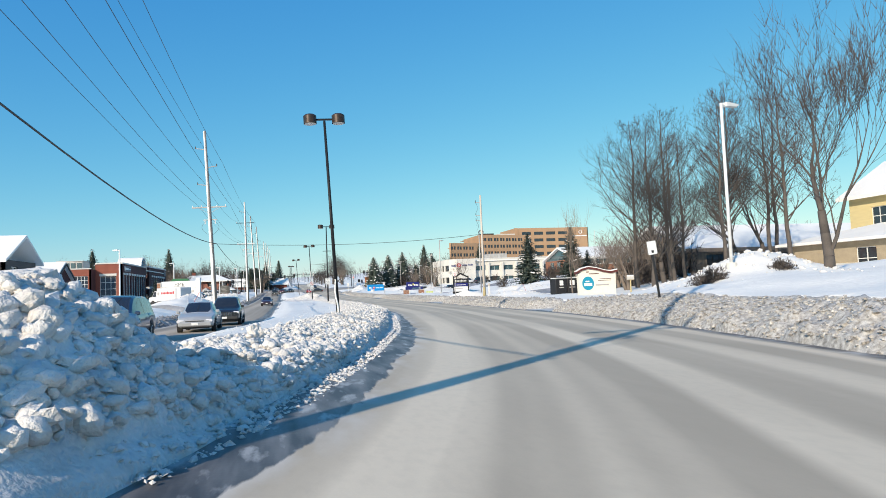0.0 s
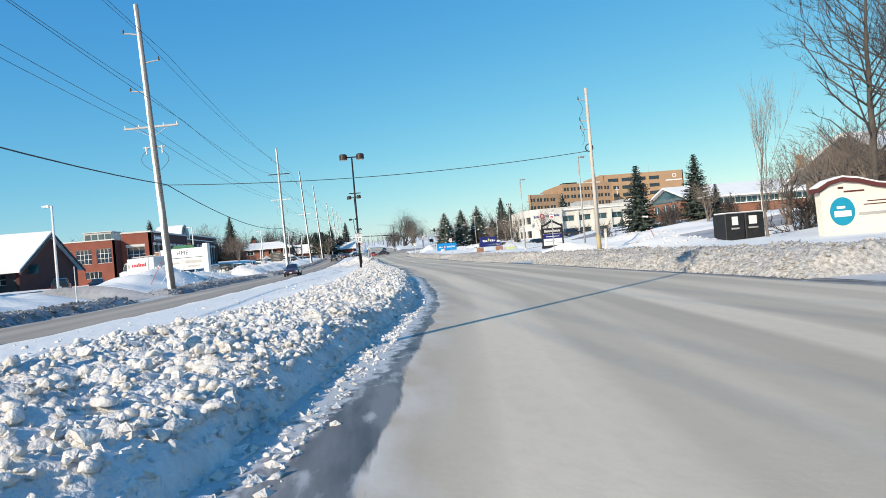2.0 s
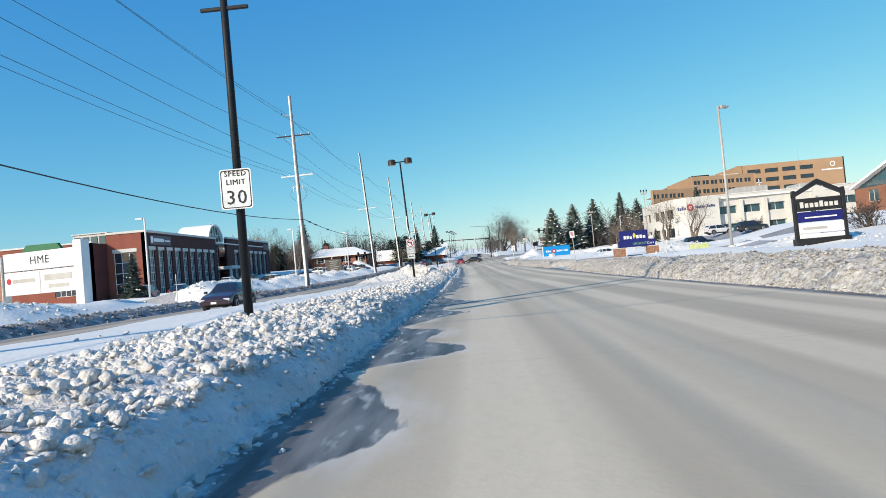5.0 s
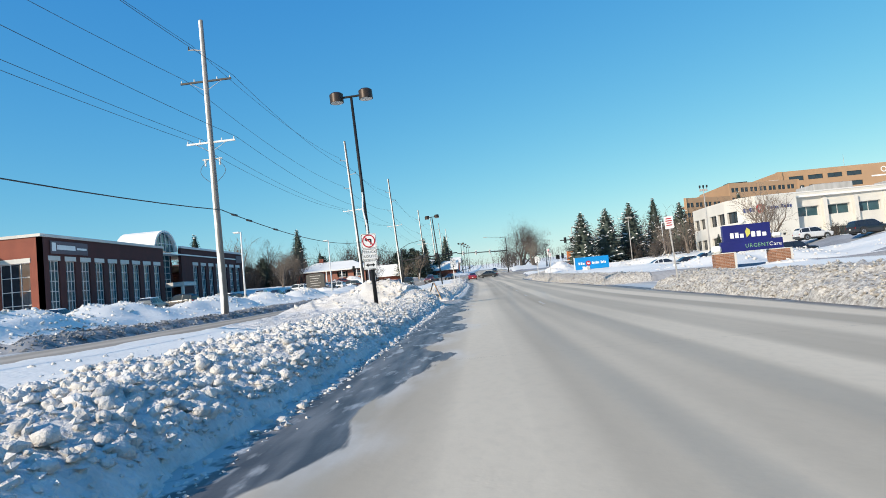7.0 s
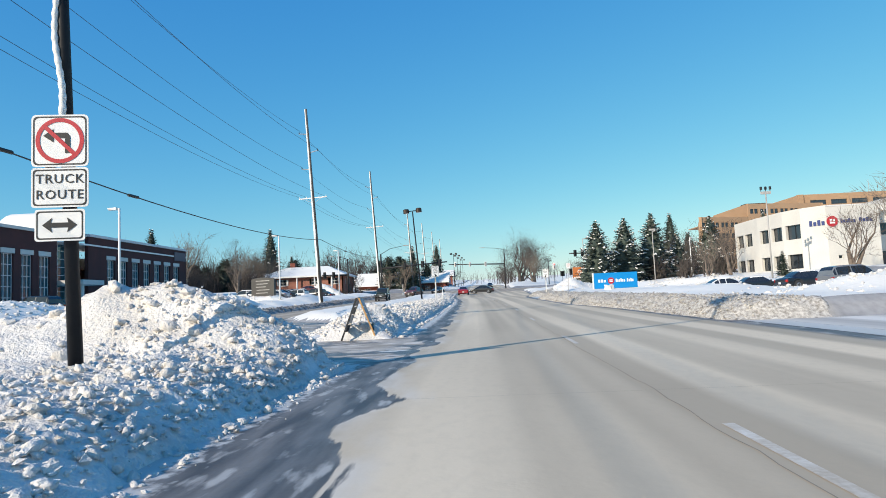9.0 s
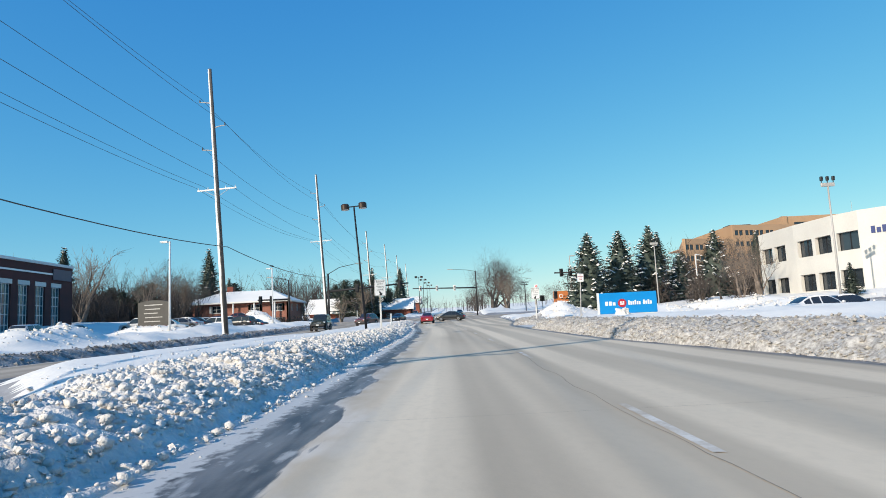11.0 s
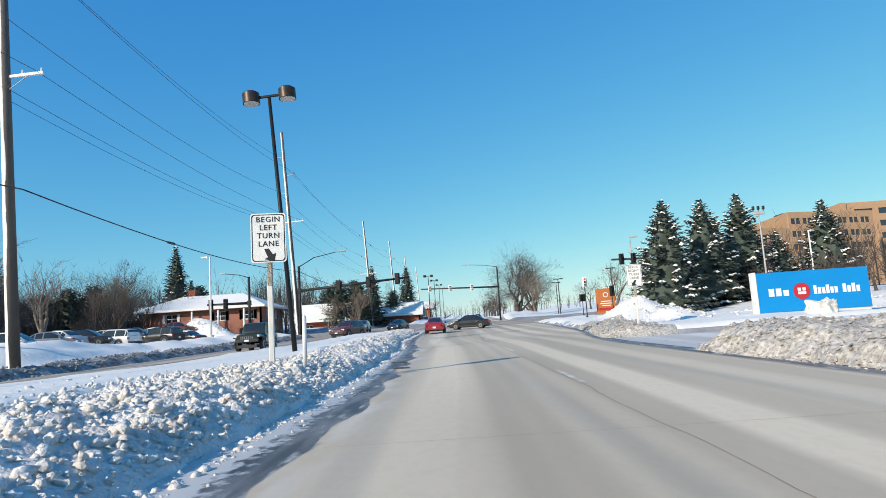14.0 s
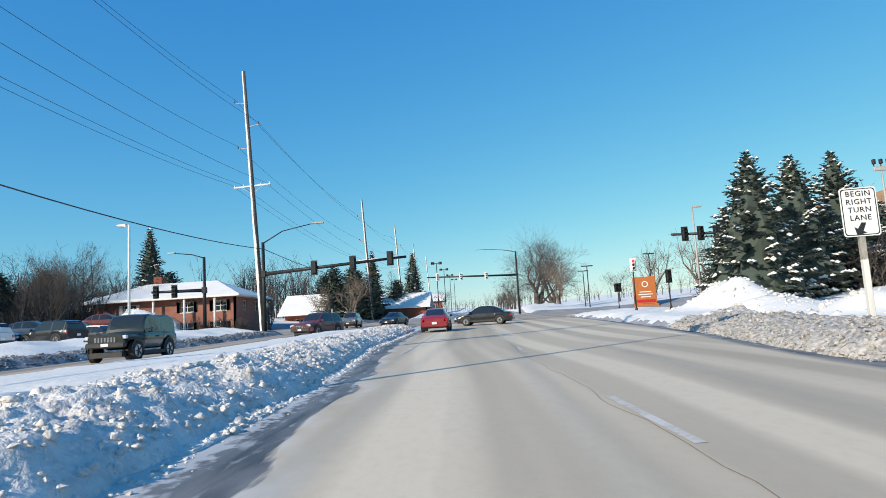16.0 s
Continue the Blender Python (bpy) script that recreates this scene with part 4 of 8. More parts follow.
def side_lamp(x, y, top, mat, reach=0.9, turn=0.0, label="slim white parking-lot lamp on a straight pole", r=0.085):
    z = surface(x, y) - 0.1
    t = thing("lot_lamp", label, "street lamp", (x, y, z), turn, "parking-lot lamps")
    h = top - z
    part("pole", Mesh().tube((0, 0, 0), (0, 0, h), r * 1.25, r, 10), mat, t, smooth=True)
    part("footing", Mesh().tube((0, 0, 0), (0, 0, 0.35), 0.28, 0.26, 12), STUCCO, t)
    part("arm", Mesh().box(0, reach * 0.5, -0.04, 0.04, h - 0.12, h - 0.02, 0.01), mat, t)
    head = part("lamp_head", Mesh().prism([(reach * 0.25, h - 0.16), (reach * 1.1, h - 0.06), (reach * 1.1, h + 0.02), (reach * 0.25, h + 0.06)], 1, -0.16, 0.16), mat, t)
    part("lens", Mesh().box(reach * 0.45, reach * 1.02, -0.13, 0.13, h - 0.145, h - 0.105), LENS, head)
    return t


POLE_PALE = material("pale_weathered_pole", (0.34, 0.315, 0.285), (0.20, 0.18, 0.165), rough=0.8, scale=1.5, fine=20, stretch=(1, 1, 0.15), bump=0.004)
POLE_DARK = material("weathered_pole", (0.15, 0.13, 0.115), (0.08, 0.07, 0.062), rough=0.8, scale=1.5, fine=20, stretch=(1, 1, 0.15), bump=0.004)


def snow_crust(t, h, r, seed):
    """A thin white strip up a pole's sun-facing side, put in for the sunlight on it."""
    rng = random.Random(seed)
    me, n, cols = Mesh(), 70, 7
    vs, fs, drift = [], [], [rng.uniform(0, 6.28) for _ in range(4)]
    for i in range(n + 1):
        f = i / n
        rad = r[0] + (r[1] - r[0]) * f
        wob = 0.16 * math.sin(9 * f + drift[0]) + 0.10 * math.sin(31 * f + drift[1]) + rng.uniform(-0.06, 0.06)
        half = (0.78 + 0.14 * math.sin(14 * f + drift[2]) + 0.08 * math.sin(47 * f + drift[3]) + rng.uniform(-0.05, 0.05)) * (1 - 0.25 * f)
        for j in range(cols):
            u = 2 * j / (cols - 1) - 1
            a = -math.pi / 2 - 0.72 + wob * 0.5 + half * u
            rr = rad * 0.985 + (0.022 + rng.uniform(0, 0.008)) * (1 - u ** 4)
            vs.append((rr * math.cos(a), rr * math.sin(a), 0.15 + (h - 0.2) * f))
    for i in range(n):
        for j in range(cols - 1):
            fs.append((i * cols + j, i * cols + j + 1, (i + 1) * cols + j + 1, (i + 1) * cols + j))
    part("snow_crust", me.add(vs, fs), SNOW, t, "white strip standing for the pole's sunlit side", smooth=True)


def davit_pole(x, y, top, arms, cross, cross2=None, base=None, insul=False, r=(0.27, 0.15), lean=0.0, label="tall dark utility pole with its sunlit side drawn white"):
    z = (base if base is not None else surface(x, y)) - 0.2
    t = thing("utility_pole", label, "utility pole", (x, y, z), 0, "utility poles")
    t.rotation_euler[1] = radians(lean)
    part("pole", Mesh().tube((0, 0, 0), (0, 0, top - z), r[0], r[1], 16), POLE_PALE if y < 200 else POLE_DARK, t, smooth=True)
    # white strip imitates sunlight on the left of the pole
    snow_crust(t, top - z, r, int(y * 7))
    for s, az in arms:
        a = part("davit_arm", Mesh().path([(0, 0, az - z - 0.15), (s * 0.7, 0, az - z), (s * 1.15, 0, az - z + 0.03)], [0.06, 0.05, 0.04], 6), GALV, t)
        part("insulator", Mesh().path([(s * 1.1, 0, az - z + 0.03), (s * 1.1, 0, az - z + 0.3)], [0.07, 0.04], 8), BLACK, a)
    for cz, w, m in cross:
        c = part("crossarm", Mesh().box(-w, w, -0.06, 0.06, cz - z - 0.07, cz - z + 0.07, 0.01), m, t)
        for s in (-0.95, -0.45, 0.45, 0.95):
            part("insulator", Mesh().tube((s * w, 0, cz - z + 0.07), (s * w, 0, cz - z + 0.26), 0.05, 0.03, 8), TRIM, c)
        me = Mesh()
        for s in (-1, 1):
            me.tube((0, -0.05, cz - z - 0.75), (s * w * 0.62, -0.05, cz - z - 0.07), 0.022, 0.022, 5)
        part("brace", me, GALV, t)
    if insul:
        for cz in (cross2 or ()):
            for s in (-1, 1):
                lp = Mesh()
                pts = [(s * (0.2 + 0.75 * math.sin(k / 8 * 3.1)), -0.05, cz - z - k * 0.22) for k in range(9)]
                lp.path(pts, [0.018] * 9, 4)
                part("jumper_cable", lp, WIRE, t)
                part("cutout", Mesh().box(s * 0.55 - 0.05, s * 0.55 + 0.05, -0.06, 0.06, cz - z - 0.5, cz - z + 0.05, 0.01), TRIM, t)
            part("cutout_bar", Mesh().box(-0.75, 0.75, -0.03, 0.03, cz - z - 0.05, cz - z + 0.03), GALV, t)
    return t


POLES = [(-18.6, -0.6, 21.5), (-19.0, 78.4, 21.2), (-19.2, 149.3, 22.7), (-19.75, 207.2, 26.4), (-20.0, 257.5, 28.2), (-19.3, 318, 27.2), (-19.6, 372, 30.5), (-20, 430, 33), (-20, 490, 35)]
for k, (px, py, pt) in enumerate(POLES):
    if k <= 1:
        davit_pole(px, py, pt, [(-1, pt - 2.1), (1, pt - 4.2), (-1, pt - 6.3)], [(pt - 8.95, 1.9, GALV)], [pt - 10.4], base=float(ground_z(py)) + 0.1, insul=True, lean=-2.4)
    elif k == 2:
        davit_pole(px, py, pt, [(-1, pt - 2.2)], [(pt - 4.7, 1.95, BLACK), (pt - 9.35, 1.85, WHITE_POLE)], [pt - 10.6], base=0.2, insul=True, lean=-0.8)
    else:
        davit_pole(px, py, pt, [(-1, pt - 3.2), (1, pt - 5.6), (-1, pt - 7.8)], [(pt - 11.6, 1.8, WHITE_POLE)], base=float(ground_z(py)) + 0.3, r=(0.27, 0.16), lean=-3.0)


def wire(name, label, a, b, sag, r=0.014, n=16, mat=None):
    a, b = Vector(a), Vector(b)
    pts = [a.lerp(b, i / n) - Vector((0, 0, sag * 4 * (i / n) * (1 - i / n))) for i in range(n + 1)]
    return tagged(part(name, Mesh().path(pts, [r] * (n + 1), 5), mat or WIRE, smooth=True), label, "overhead wire", "overhead wires", "structure")


def tips(k):
    px, py, pt = POLES[k]
    if k <= 1:
        return [(px - 1.1, pt - 1.8), (px + 1.1, pt - 3.9), (px - 1.1, pt - 6.0)], [(px + s, pt - 8.7) for s in (-1.8, -0.85, 1.8)]
    if k == 2:
        return [(px - 1.1, pt - 1.9), (px + 1.85, pt - 4.45), (px - 1.85, pt - 4.45)], [(px + s, pt - 9.1) for s in (-1.75, -0.8, 1.75)]
    px -= 0.052 * (pt - 6)
    return [(px - 1.1, pt - 2.9), (px + 1.1, pt - 5.3), (px - 1.1, pt - 7.5)], [(px + s, pt - 11.35) for s in (-1.7, -0.8, 1.7)]


for k in range(len(POLES) - 1):
    (ta, da), (tb, db) = tips(k), tips(k + 1)
    for (xa, za), (xb, zb) in zip(ta, tb):
        wire("power_line", "thin dark power line between the poles", (xa, POLES[k][1], za), (xb, POLES[k + 1][1], zb), 1.0, 0.016)
    for (xa, za), (xb, zb) in zip(da, db):
        wire("power_line", "thin dark power line between the poles", (xa, POLES[k][1], za), (xb, POLES[k + 1][1], zb), 0.8, 0.014)
CABLE_SAG = [1.42, 1.3, 1.0, 0.8, 0.8, 0.8, 0.8, 0.8]
CABLE_Z = [8.4, 8.0, 8.25, 9.4, 10.4, 11.5, 12.6, 14, 16]
for k in range(len(POLES) - 1):
    wire("phone_cable", "thick black telephone cable below the power lines", (POLES[k][0] + 0.2, POLES[k][1], CABLE_Z[k]), (POLES[k + 1][0] + 0.2, POLES[k + 1][1], CABLE_Z[k + 1]), CABLE_SAG[k], 0.035)
for k, f in ((2, 0.10), (2, 0.22), (2, 0.045), (3, 0.3)):
    a, b = Vector((POLES[k][0] + 0.2, POLES[k][1], CABLE_Z[k])), Vector((POLES[k + 1][0] + 0.2, POLES[k + 1][1], CABLE_Z[k + 1]))
    p = a.lerp(b, f) - Vector((0, 0, CABLE_SAG[k] * 4 * f * (1 - f)))
    d = (b - a).normalized()
    part_ob = part("cable_splice", Mesh().path([p - d * 0.5, p + d * 0.5], [0.09, 0.09], 8), BLACK)
    tagged(part_ob, "black splice case on the telephone cable", "cable splice", "cable splices")
wire("service_cable", "cable strung across the road between the poles", (-19.3, 78.4, 8.0), (13.9, 80.6, 8.65), 0.65, 0.026, 24)

double_lamp(-8.45, 36.0, 11.8, 2.1, False, 0.0, -2.4)
double_lamp(-5.5, 90.2, 11.2, 0, True)
double_lamp(-5.72, 136.1, 11.8, 2.3, False, 3.75, -2.2)
double_lamp(-6.9, 205.4, 12.5, 0, False, 0, -3.9)
for x, y, top in ((-7.6, 330, 15.5), (-7.6, 362, 17), (-7.6, 400, 18.5), (-7.6, 440, 20)):
    double_lamp(x, y, top)
side_lamp(11.25, 28.9, 11.0, WHITE_POLE, 1.1, 15, "white lamp post with a snow-capped arm", 0.072)
side_lamp(19.5, 99.7, 10.8, GALV, 0.9, 30)
side_lamp(18.6, 123.5, 11.2, GALV, 0.9, 30)
side_lamp(-31.5, 89, 8.3, WHITE_POLE, 0.8, 160)
side_lamp(-27.5, 175.2, 9.4, WHITE_POLE, 0.8, 180)
side_lamp(-25.5, 208.8, 10.4, WHITE_POLE, 0.8, 180)
side_lamp(-25.5, 244.0, 11.0, WHITE_POLE, 0.8, 180)
side_lamp(-33.0, 140, 9.0, WHITE_POLE, 0.8, 180)
side_lamp(22, 262, 12.5, GALV, 0.9, 0)
for x, y, top in ((19.9, 312, 11.3), (30.8, 312, 12.8), (21.5, 326, 11.5)):
    t = thing("lot_lamp", "dark lot lamp with two flat heads on a straight pole", "street lamp", (x, y, surface(x, y) - 0.1), 0, "corner lot lamps")
    hh = top - surface(x, y) + 0.1
    part("pole", Mesh().tube((0, 0, 0), (0, 0, hh), 0.10, 0.08, 8), BLACK, t, smooth=True)
    for s in (-1, 1):
        part("lamp_head", Mesh().box(min(s * 0.12, s * 1.0), max(s * 0.12, s * 1.0), -0.18, 0.18, hh - 0.12, hh + 0.06, 0.02), BLACK, t)
side_lamp(42.5, 258, 11.3, WHITE_POLE, 0.9, 30)

# wooden pole beside the road, with its cables and markers
t = thing("wooden_pole", "pale weathered wooden utility pole in the roadside snow", "utility pole", (14.0, 80.6, 0.2))
part("pole", Mesh().tube((0, 0, 0), (0, 0, 13.6), 0.17, 0.115, 12), TIMBER, t, smooth=True)
part("yellow_guard", Mesh().tube((0, 0, 0.1), (0, 0, 1.5), 0.185, 0.18, 12), POST_YELLOW, t, "yellowed plastic pole guard", smooth=True)
part("conduit", Mesh().tube((0.19, 0.02, 0), (0.17, 0.02, 6.5), 0.04, 0.04, 8), TRIM, t)
for zz in (12.6, 10.9, 10.2):
    part("bracket", Mesh().box(-0.75, 0.1, -0.03, 0.03, zz, zz + 0.07, 0.01), GALV, t)
    part("insulator", Mesh().tube((-0.7, 0, zz + 0.07), (-0.7, 0, zz + 0.35), 0.06, 0.03, 8), BLACK, t)
    part("jumper_cable", Mesh().path([(-0.7 + 0.55 * math.sin(k / 8 * 3.1) * 0.5, -0.05, zz - 0.16 * k) for k in range(9)], [0.016] * 9, 4), WIRE, t)
part("transformer_coil", Mesh().ring((-0.12, 8.7), 0.34, 0.06, -0.06, 0.06, 16), WIRE, t)
t = thing("marker_post", "white marker post with a weathered top beside the wooden pole", "marker post", (14.75, 80.9, 0.3))
part("post", Mesh().box(-0.1, 0.1, -0.06, 0.06, 0, 1.75, 0.02), POST_WHITE, t)
part("cap", Mesh().box(-0.105, 0.105, -0.065, 0.065, 1.55, 1.9, 0.02), TIMBER, t, "weathered wooden top")

# ---- signs ----


def plate(name, t, w, h, z, mat=None, border=True, y=-0.09, x=0.0):
    """A sign plate with rounded corners and a dark border line, facing -y."""
    r = min(w, h) * 0.08

    def outline(w2, h2, r2):
        pts = []
        for cx, cz, a0 in ((w2 - r2, h2 - r2, 0), (-w2 + r2, h2 - r2, 90), (-w2 + r2, -h2 + r2, 180), (w2 - r2, -h2 + r2, 270)):
            for a in (0, 30, 60, 90):
                pts.append((x + cx + r2 * math.cos(radians(a0 + a)), z + cz + r2 * math.sin(radians(a0 + a))))
        return pts
    p = part(name, Mesh().prism(outline(w / 2, h / 2, r), 1, y, y + 0.012), mat or SIGN_WHITE, t)
    if border:
        a, b = outline(w / 2 - 0.025, h / 2 - 0.025, r), outline(w / 2 - 0.045, h / 2 - 0.045, r)
        n = len(a)
        me = Mesh().add([(q[0], y - 0.003, q[1]) for q in a + b], [(i, (i + 1) % n, n + (i + 1) % n, n + i) for i in range(n)])
        part("border", me, SIGN_BLACK, p)
    return p


def arrow(me, pts, y):
    me.add([(px, y, pz) for px, pz in pts], [tuple(range(len(pts)))])
    return me


# the three plates on the lamp post at the opening
t = thing("truck_route_sign", "white no-left-turn sign above truck-route plates on the lamp post", "road sign", (-5.84, 135.97, 0.14), 9)
p = plate("plate", t, 0.79, 0.77, 3.68)
part("ring", Mesh().ring((0, 3.68), 0.335, 0.058, -0.098, -0.094, 32), SIGN_RED, p, "red ring")
me = Mesh()
arrow(me, [(0.072 * q[0], 3.68 + 0.072 * q[1]) for q in ((1, -2.6), (2.0, -2.6), (2.0, 0.9), (1.4, 1.6), (-1.2, 1.6), (-1.2, 2.4), (-3.2, 1.0), (-1.2, -0.4), (-1.2, 0.5), (1, 0.5))], -0.097)
part("turn_arrow", me, SIGN_BLACK, p)
me = Mesh()
arrow(me, [(-0.225, 3.865), (-0.185, 3.905), (0.225, 3.495), (0.185, 3.455)], -0.0995)
part("slash", me, SIGN_RED, p, "red slash")
p = plate("plate", t, 0.79, 0.58, 2.99)
lettering("TRUCK", 0.19, SIGN_BLACK, p, (0, -0.096, 3.11))
lettering("ROUTE", 0.19, SIGN_BLACK, p, (0, -0.096, 2.88))
p = plate("plate", t, 0.69, 0.46, 2.44)
me = Mesh()
arrow(me, [(-0.24, 2.440), (-0.10, 2.550), (-0.12, 2.475), (0.12, 2.475), (0.10, 2.550), (0.24, 2.440), (0.10, 2.330), (0.12, 2.405), (-0.12, 2.405), (-0.10, 2.330)], -0.097)
part("double_arrow", me, SIGN_BLACK, p)

t = thing("speed_limit_sign", "white speed-limit sign fixed to the lamp post", "road sign", (-5.5, 90.1, 0), 4)
p = plate("plate", t, 0.70, 0.90, 3.4)
lettering("SPEED", 0.165, SIGN_BLACK, p, (0, -0.096, 3.74))
lettering("LIMIT", 0.165, SIGN_BLACK, p, (0, -0.096, 3.55))
lettering("30", 0.44, SIGN_BLACK, p, (0, -0.096, 3.2))


def lane_sign(x, y, top, words, post_mats, turn, w=0.79, h=1.14, arrow_dir=1, h_post=0.0, label=""):
    zb = surface(x, y) - 0.2
    t = thing("lane_sign", label, "road sign", (x, y, zb), turn, "lane signs")
    pz = top - zb
    part("post", Mesh().box(-0.06, 0.06, -0.075, 0.075, 0, pz - h * 0.99, 0.012), post_mats[0], t, "white painted wooden post")
    part("post_top", Mesh().box(-0.06, 0.06, -0.075, 0.075, pz - h - 0.55 if len(post_mats) > 1 else pz - h, pz - 0.1, 0.012), post_mats[-1], t, "yellowed upper end of the post")
    p = plate("plate", t, w, h, pz - h / 2)
    rows = len(words)
    for k, wd in enumerate(words):
        lettering(wd, h * 0.155, SIGN_BLACK, p, (0, -0.096, pz - h * (0.13 + 0.165 * k)))
    me = Mesh()
    zc = pz - h * 0.86
    s = arrow_dir
    arrow(me, [(q[0] * s, zc + q[1]) for q in ([(-0.10, 0.15), (0.0, 0.16), (0.09, 0.02), (0.16, 0.06), (0.12, -0.14), (-0.10, -0.08), (-0.02, -0.04)] if s > 0 else [(-0.10, 0.15), (0.0, 0.16), (0.09, 0.02), (0.16, 0.06), (0.12, -0.14), (-0.10, -0.08), (-0.02, -0.04)])], -0.097)
    part("arrow", me, SIGN_BLACK, p)
    return t


lane_sign(-4.38, 193.8, 4.72, ["BEGIN", "LEFT", "TURN", "LANE"], [POST_WHITE, POST_YELLOW], 10, label="white begin-left-turn-lane sign on a wooden post in snow")
lane_sign(8.95, 212.9, 4.64, ["BEGIN", "RIGHT", "TURN", "LANE"], [POST_WHITE, POST_YELLOW], -6, label="white begin-right-turn-lane sign on a weathered wooden post", arrow_dir=-1)
t = thing("marker_stake", "white plastic marker stake standing in the median snow", "marker stake", (-3.72, 194.1, surface(-3.72, 194.1) - 0.1))
part("stake", Mesh().tube((0, 0, 0), (0.02, 0, 1.22), 0.055, 0.05, 8), WHITE_POLE, t, smooth=True)
part("tip", Mesh().tube((0.02, 0, 1.221), (0.02, 0, 1.30), 0.05, 0.03, 8), WHITE_POLE, t)


def parking_sign(x, y, top, turn=0, lean=0.0, tilt_mat=None, size=(0.42, 0.58), words=()):
    zb = surface(x, y) - 0.15
    t = thing("parking_sign", "small white parking sign on a thin steel post", "road sign", (x, y, zb), turn, "parking signs")
    t.rotation_euler[1] = radians(lean)
    hh = top - zb
    part("post", Mesh().box(-0.03, 0.03, -0.03, 0.03, 0, hh - 0.05, 0.006), tilt_mat or GALV, t)
    p = plate("plate", t, size[0], size[1], hh - size[1] / 2, y=-0.05, border=False)
    for k, wd in enumerate(words):
        lettering(wd, size[1] * 0.15, SIGN_RED, p, (0, -0.058, hh - size[1] * (0.16 + 0.19 * k)))
    me = Mesh()
    for k, wv in enumerate((0.26, 0.30, 0.22, 0.28)):
        if k < len(words):
            continue
        me.box(-wv / 2, wv / 2, -0.056, -0.052, hh - 0.14 - 0.105 * k, hh - 0.09 - 0.105 * k)
    if me.v:
        part("writing", me, SIGN_RED, p, "red bars of small writing")
    return t


t = thing("leaning_sign", "small pale sign on a dark post leaning out of snow", "road sign", (3.9, 24, surface(3.7, 24) - 0.2))
t.rotation_euler[1] = radians(-7)
part("post", Mesh().box(-0.04, 0.04, -0.04, 0.04, 0, 2.5, 0.008), BLACK, t)
part("bracket", Mesh().box(-0.06, 0.06, -0.06, 0.06, 2.2, 2.32, 0.008), BLACK, t)
plate("plate", t, 0.42, 0.56, 2.42, border=False, y=-0.056)
parking_sign(9.2, 77.2, 3.72, 0, 0, GALV, (0.38, 0.5), ("NO", "PARKING"))
parking_sign(9.05, 134.2, 3.5, 0, -3, GALV, (0.42, 0.6))
parking_sign(8.8, 190.9, 4.25, 0, 3, GALV, (0.40, 0.52), ("NO", "PARKING", "ANY", "TIME"))


# folding barricade in the heap at the opening
t = thing("barricade", "weathered A-frame barricade with black and white bars", "barricade", (-4.04, 146.25, float(ground_z(146.25)) + 0.02), 0)
SAFETY = material("worn_orange_paint", (0.62, 0.30, 0.06), (0.42, 0.30, 0.20), rough=0.7, scale=4, fine=40)
BOARD = material("weathered_board", (0.55, 0.56, 0.58), (0.34, 0.34, 0.36), rough=0.7, scale=3, fine=30)
across, along = Vector((0.98, 0.42, 0)), Vector((0.0, 0.5, 0))  # from foot to foot, and along the hinge
for side, mat in ((0, BLACK), (1, SAFETY)):
    foot, top = across * side, across * (0.50 + 0.03 * (side * 2 - 1)) + Vector((0, 0, 1.27))
    for k in (0, 1):
        part("leg", Mesh().path([foot + along * k, top + along * k], [0.032, 0.032], 4), mat if k == 0 else TIMBER, t)
    for n, (f0, f1, bmat) in enumerate(((0.20, 0.36, BLACK), (0.40, 0.60, BOARD), (0.62, 0.78, BLACK if side == 0 else BOARD), (0.80, 0.98, BOARD))):
        a, b = foot.lerp(top, f0), foot.lerp(top, f1)
        off = (across.normalized() * (0.02 if side else -0.02))
        q = [a + off, a + along + off, b + along + off, b + off]
        q2 = [v - off * 1.9 for v in q]
        part("board", Mesh().add(q + q2, [(0, 1, 2, 3), (7, 6, 5, 4), (0, 4, 5, 1), (1, 5, 6, 2), (2, 6, 7, 3), (3, 7, 4, 0)]), bmat, t)
part("hinge", Mesh().path([across * 0.5 + Vector((0, 0, 1.28)), across * 0.5 + along + Vector((0, 0, 1.28))], [0.02, 0.02], 6), GALV, t)

# ---- traffic signals ----
LIT_RED = glow("lit_red_lens", (0.9, 0.03, 0.02), 2.5)
DIM = material("dark_lens", (0.03, 0.03, 0.03), (0.05, 0.05, 0.05), rough=0.3)


def signal_head(t, x, z, y=-0.2, face=-1, mat=None, lit=False, n=3):
    """A signal housing with round lenses under visors. face: -1 looks to -y."""
    h = part("signal_head", Mesh().box(x - 0.18, x + 0.18, y - 0.14, y + 0.14, z - 0.18 * n, z + 0.18 * n, 0.03).box(x - 0.31, x + 0.31, y + 0.02, y + 0.04, z - 0.18 * n - 0.13, z + 0.18 * n + 0.13), mat or BLACK, t)
    for k in range(n):
        zz = z + 0.36 * ((n - 1) / 2 - k)
        part("lens", Mesh().tube((x, y + face * 0.143, zz), (x, y + face * 0.158, zz), 0.13, 0.13, 12), LIT_RED if lit and k == 0 else DIM, h)
        vs, n2 = [], 9
        for d in (0.15, 0.36):
            for i in range(n2):
                a = radians(-20 + 220 * i / (n2 - 1))
                vs.append((x + 0.155 * math.cos(a), y + face * d, zz + 0.155 * math.sin(a)))
        part("visor", Mesh().add(vs, [(i, i + 1, n2 + i + 1, n2 + i) for i in range(n2 - 1)]), mat or BLACK, h)
    return h


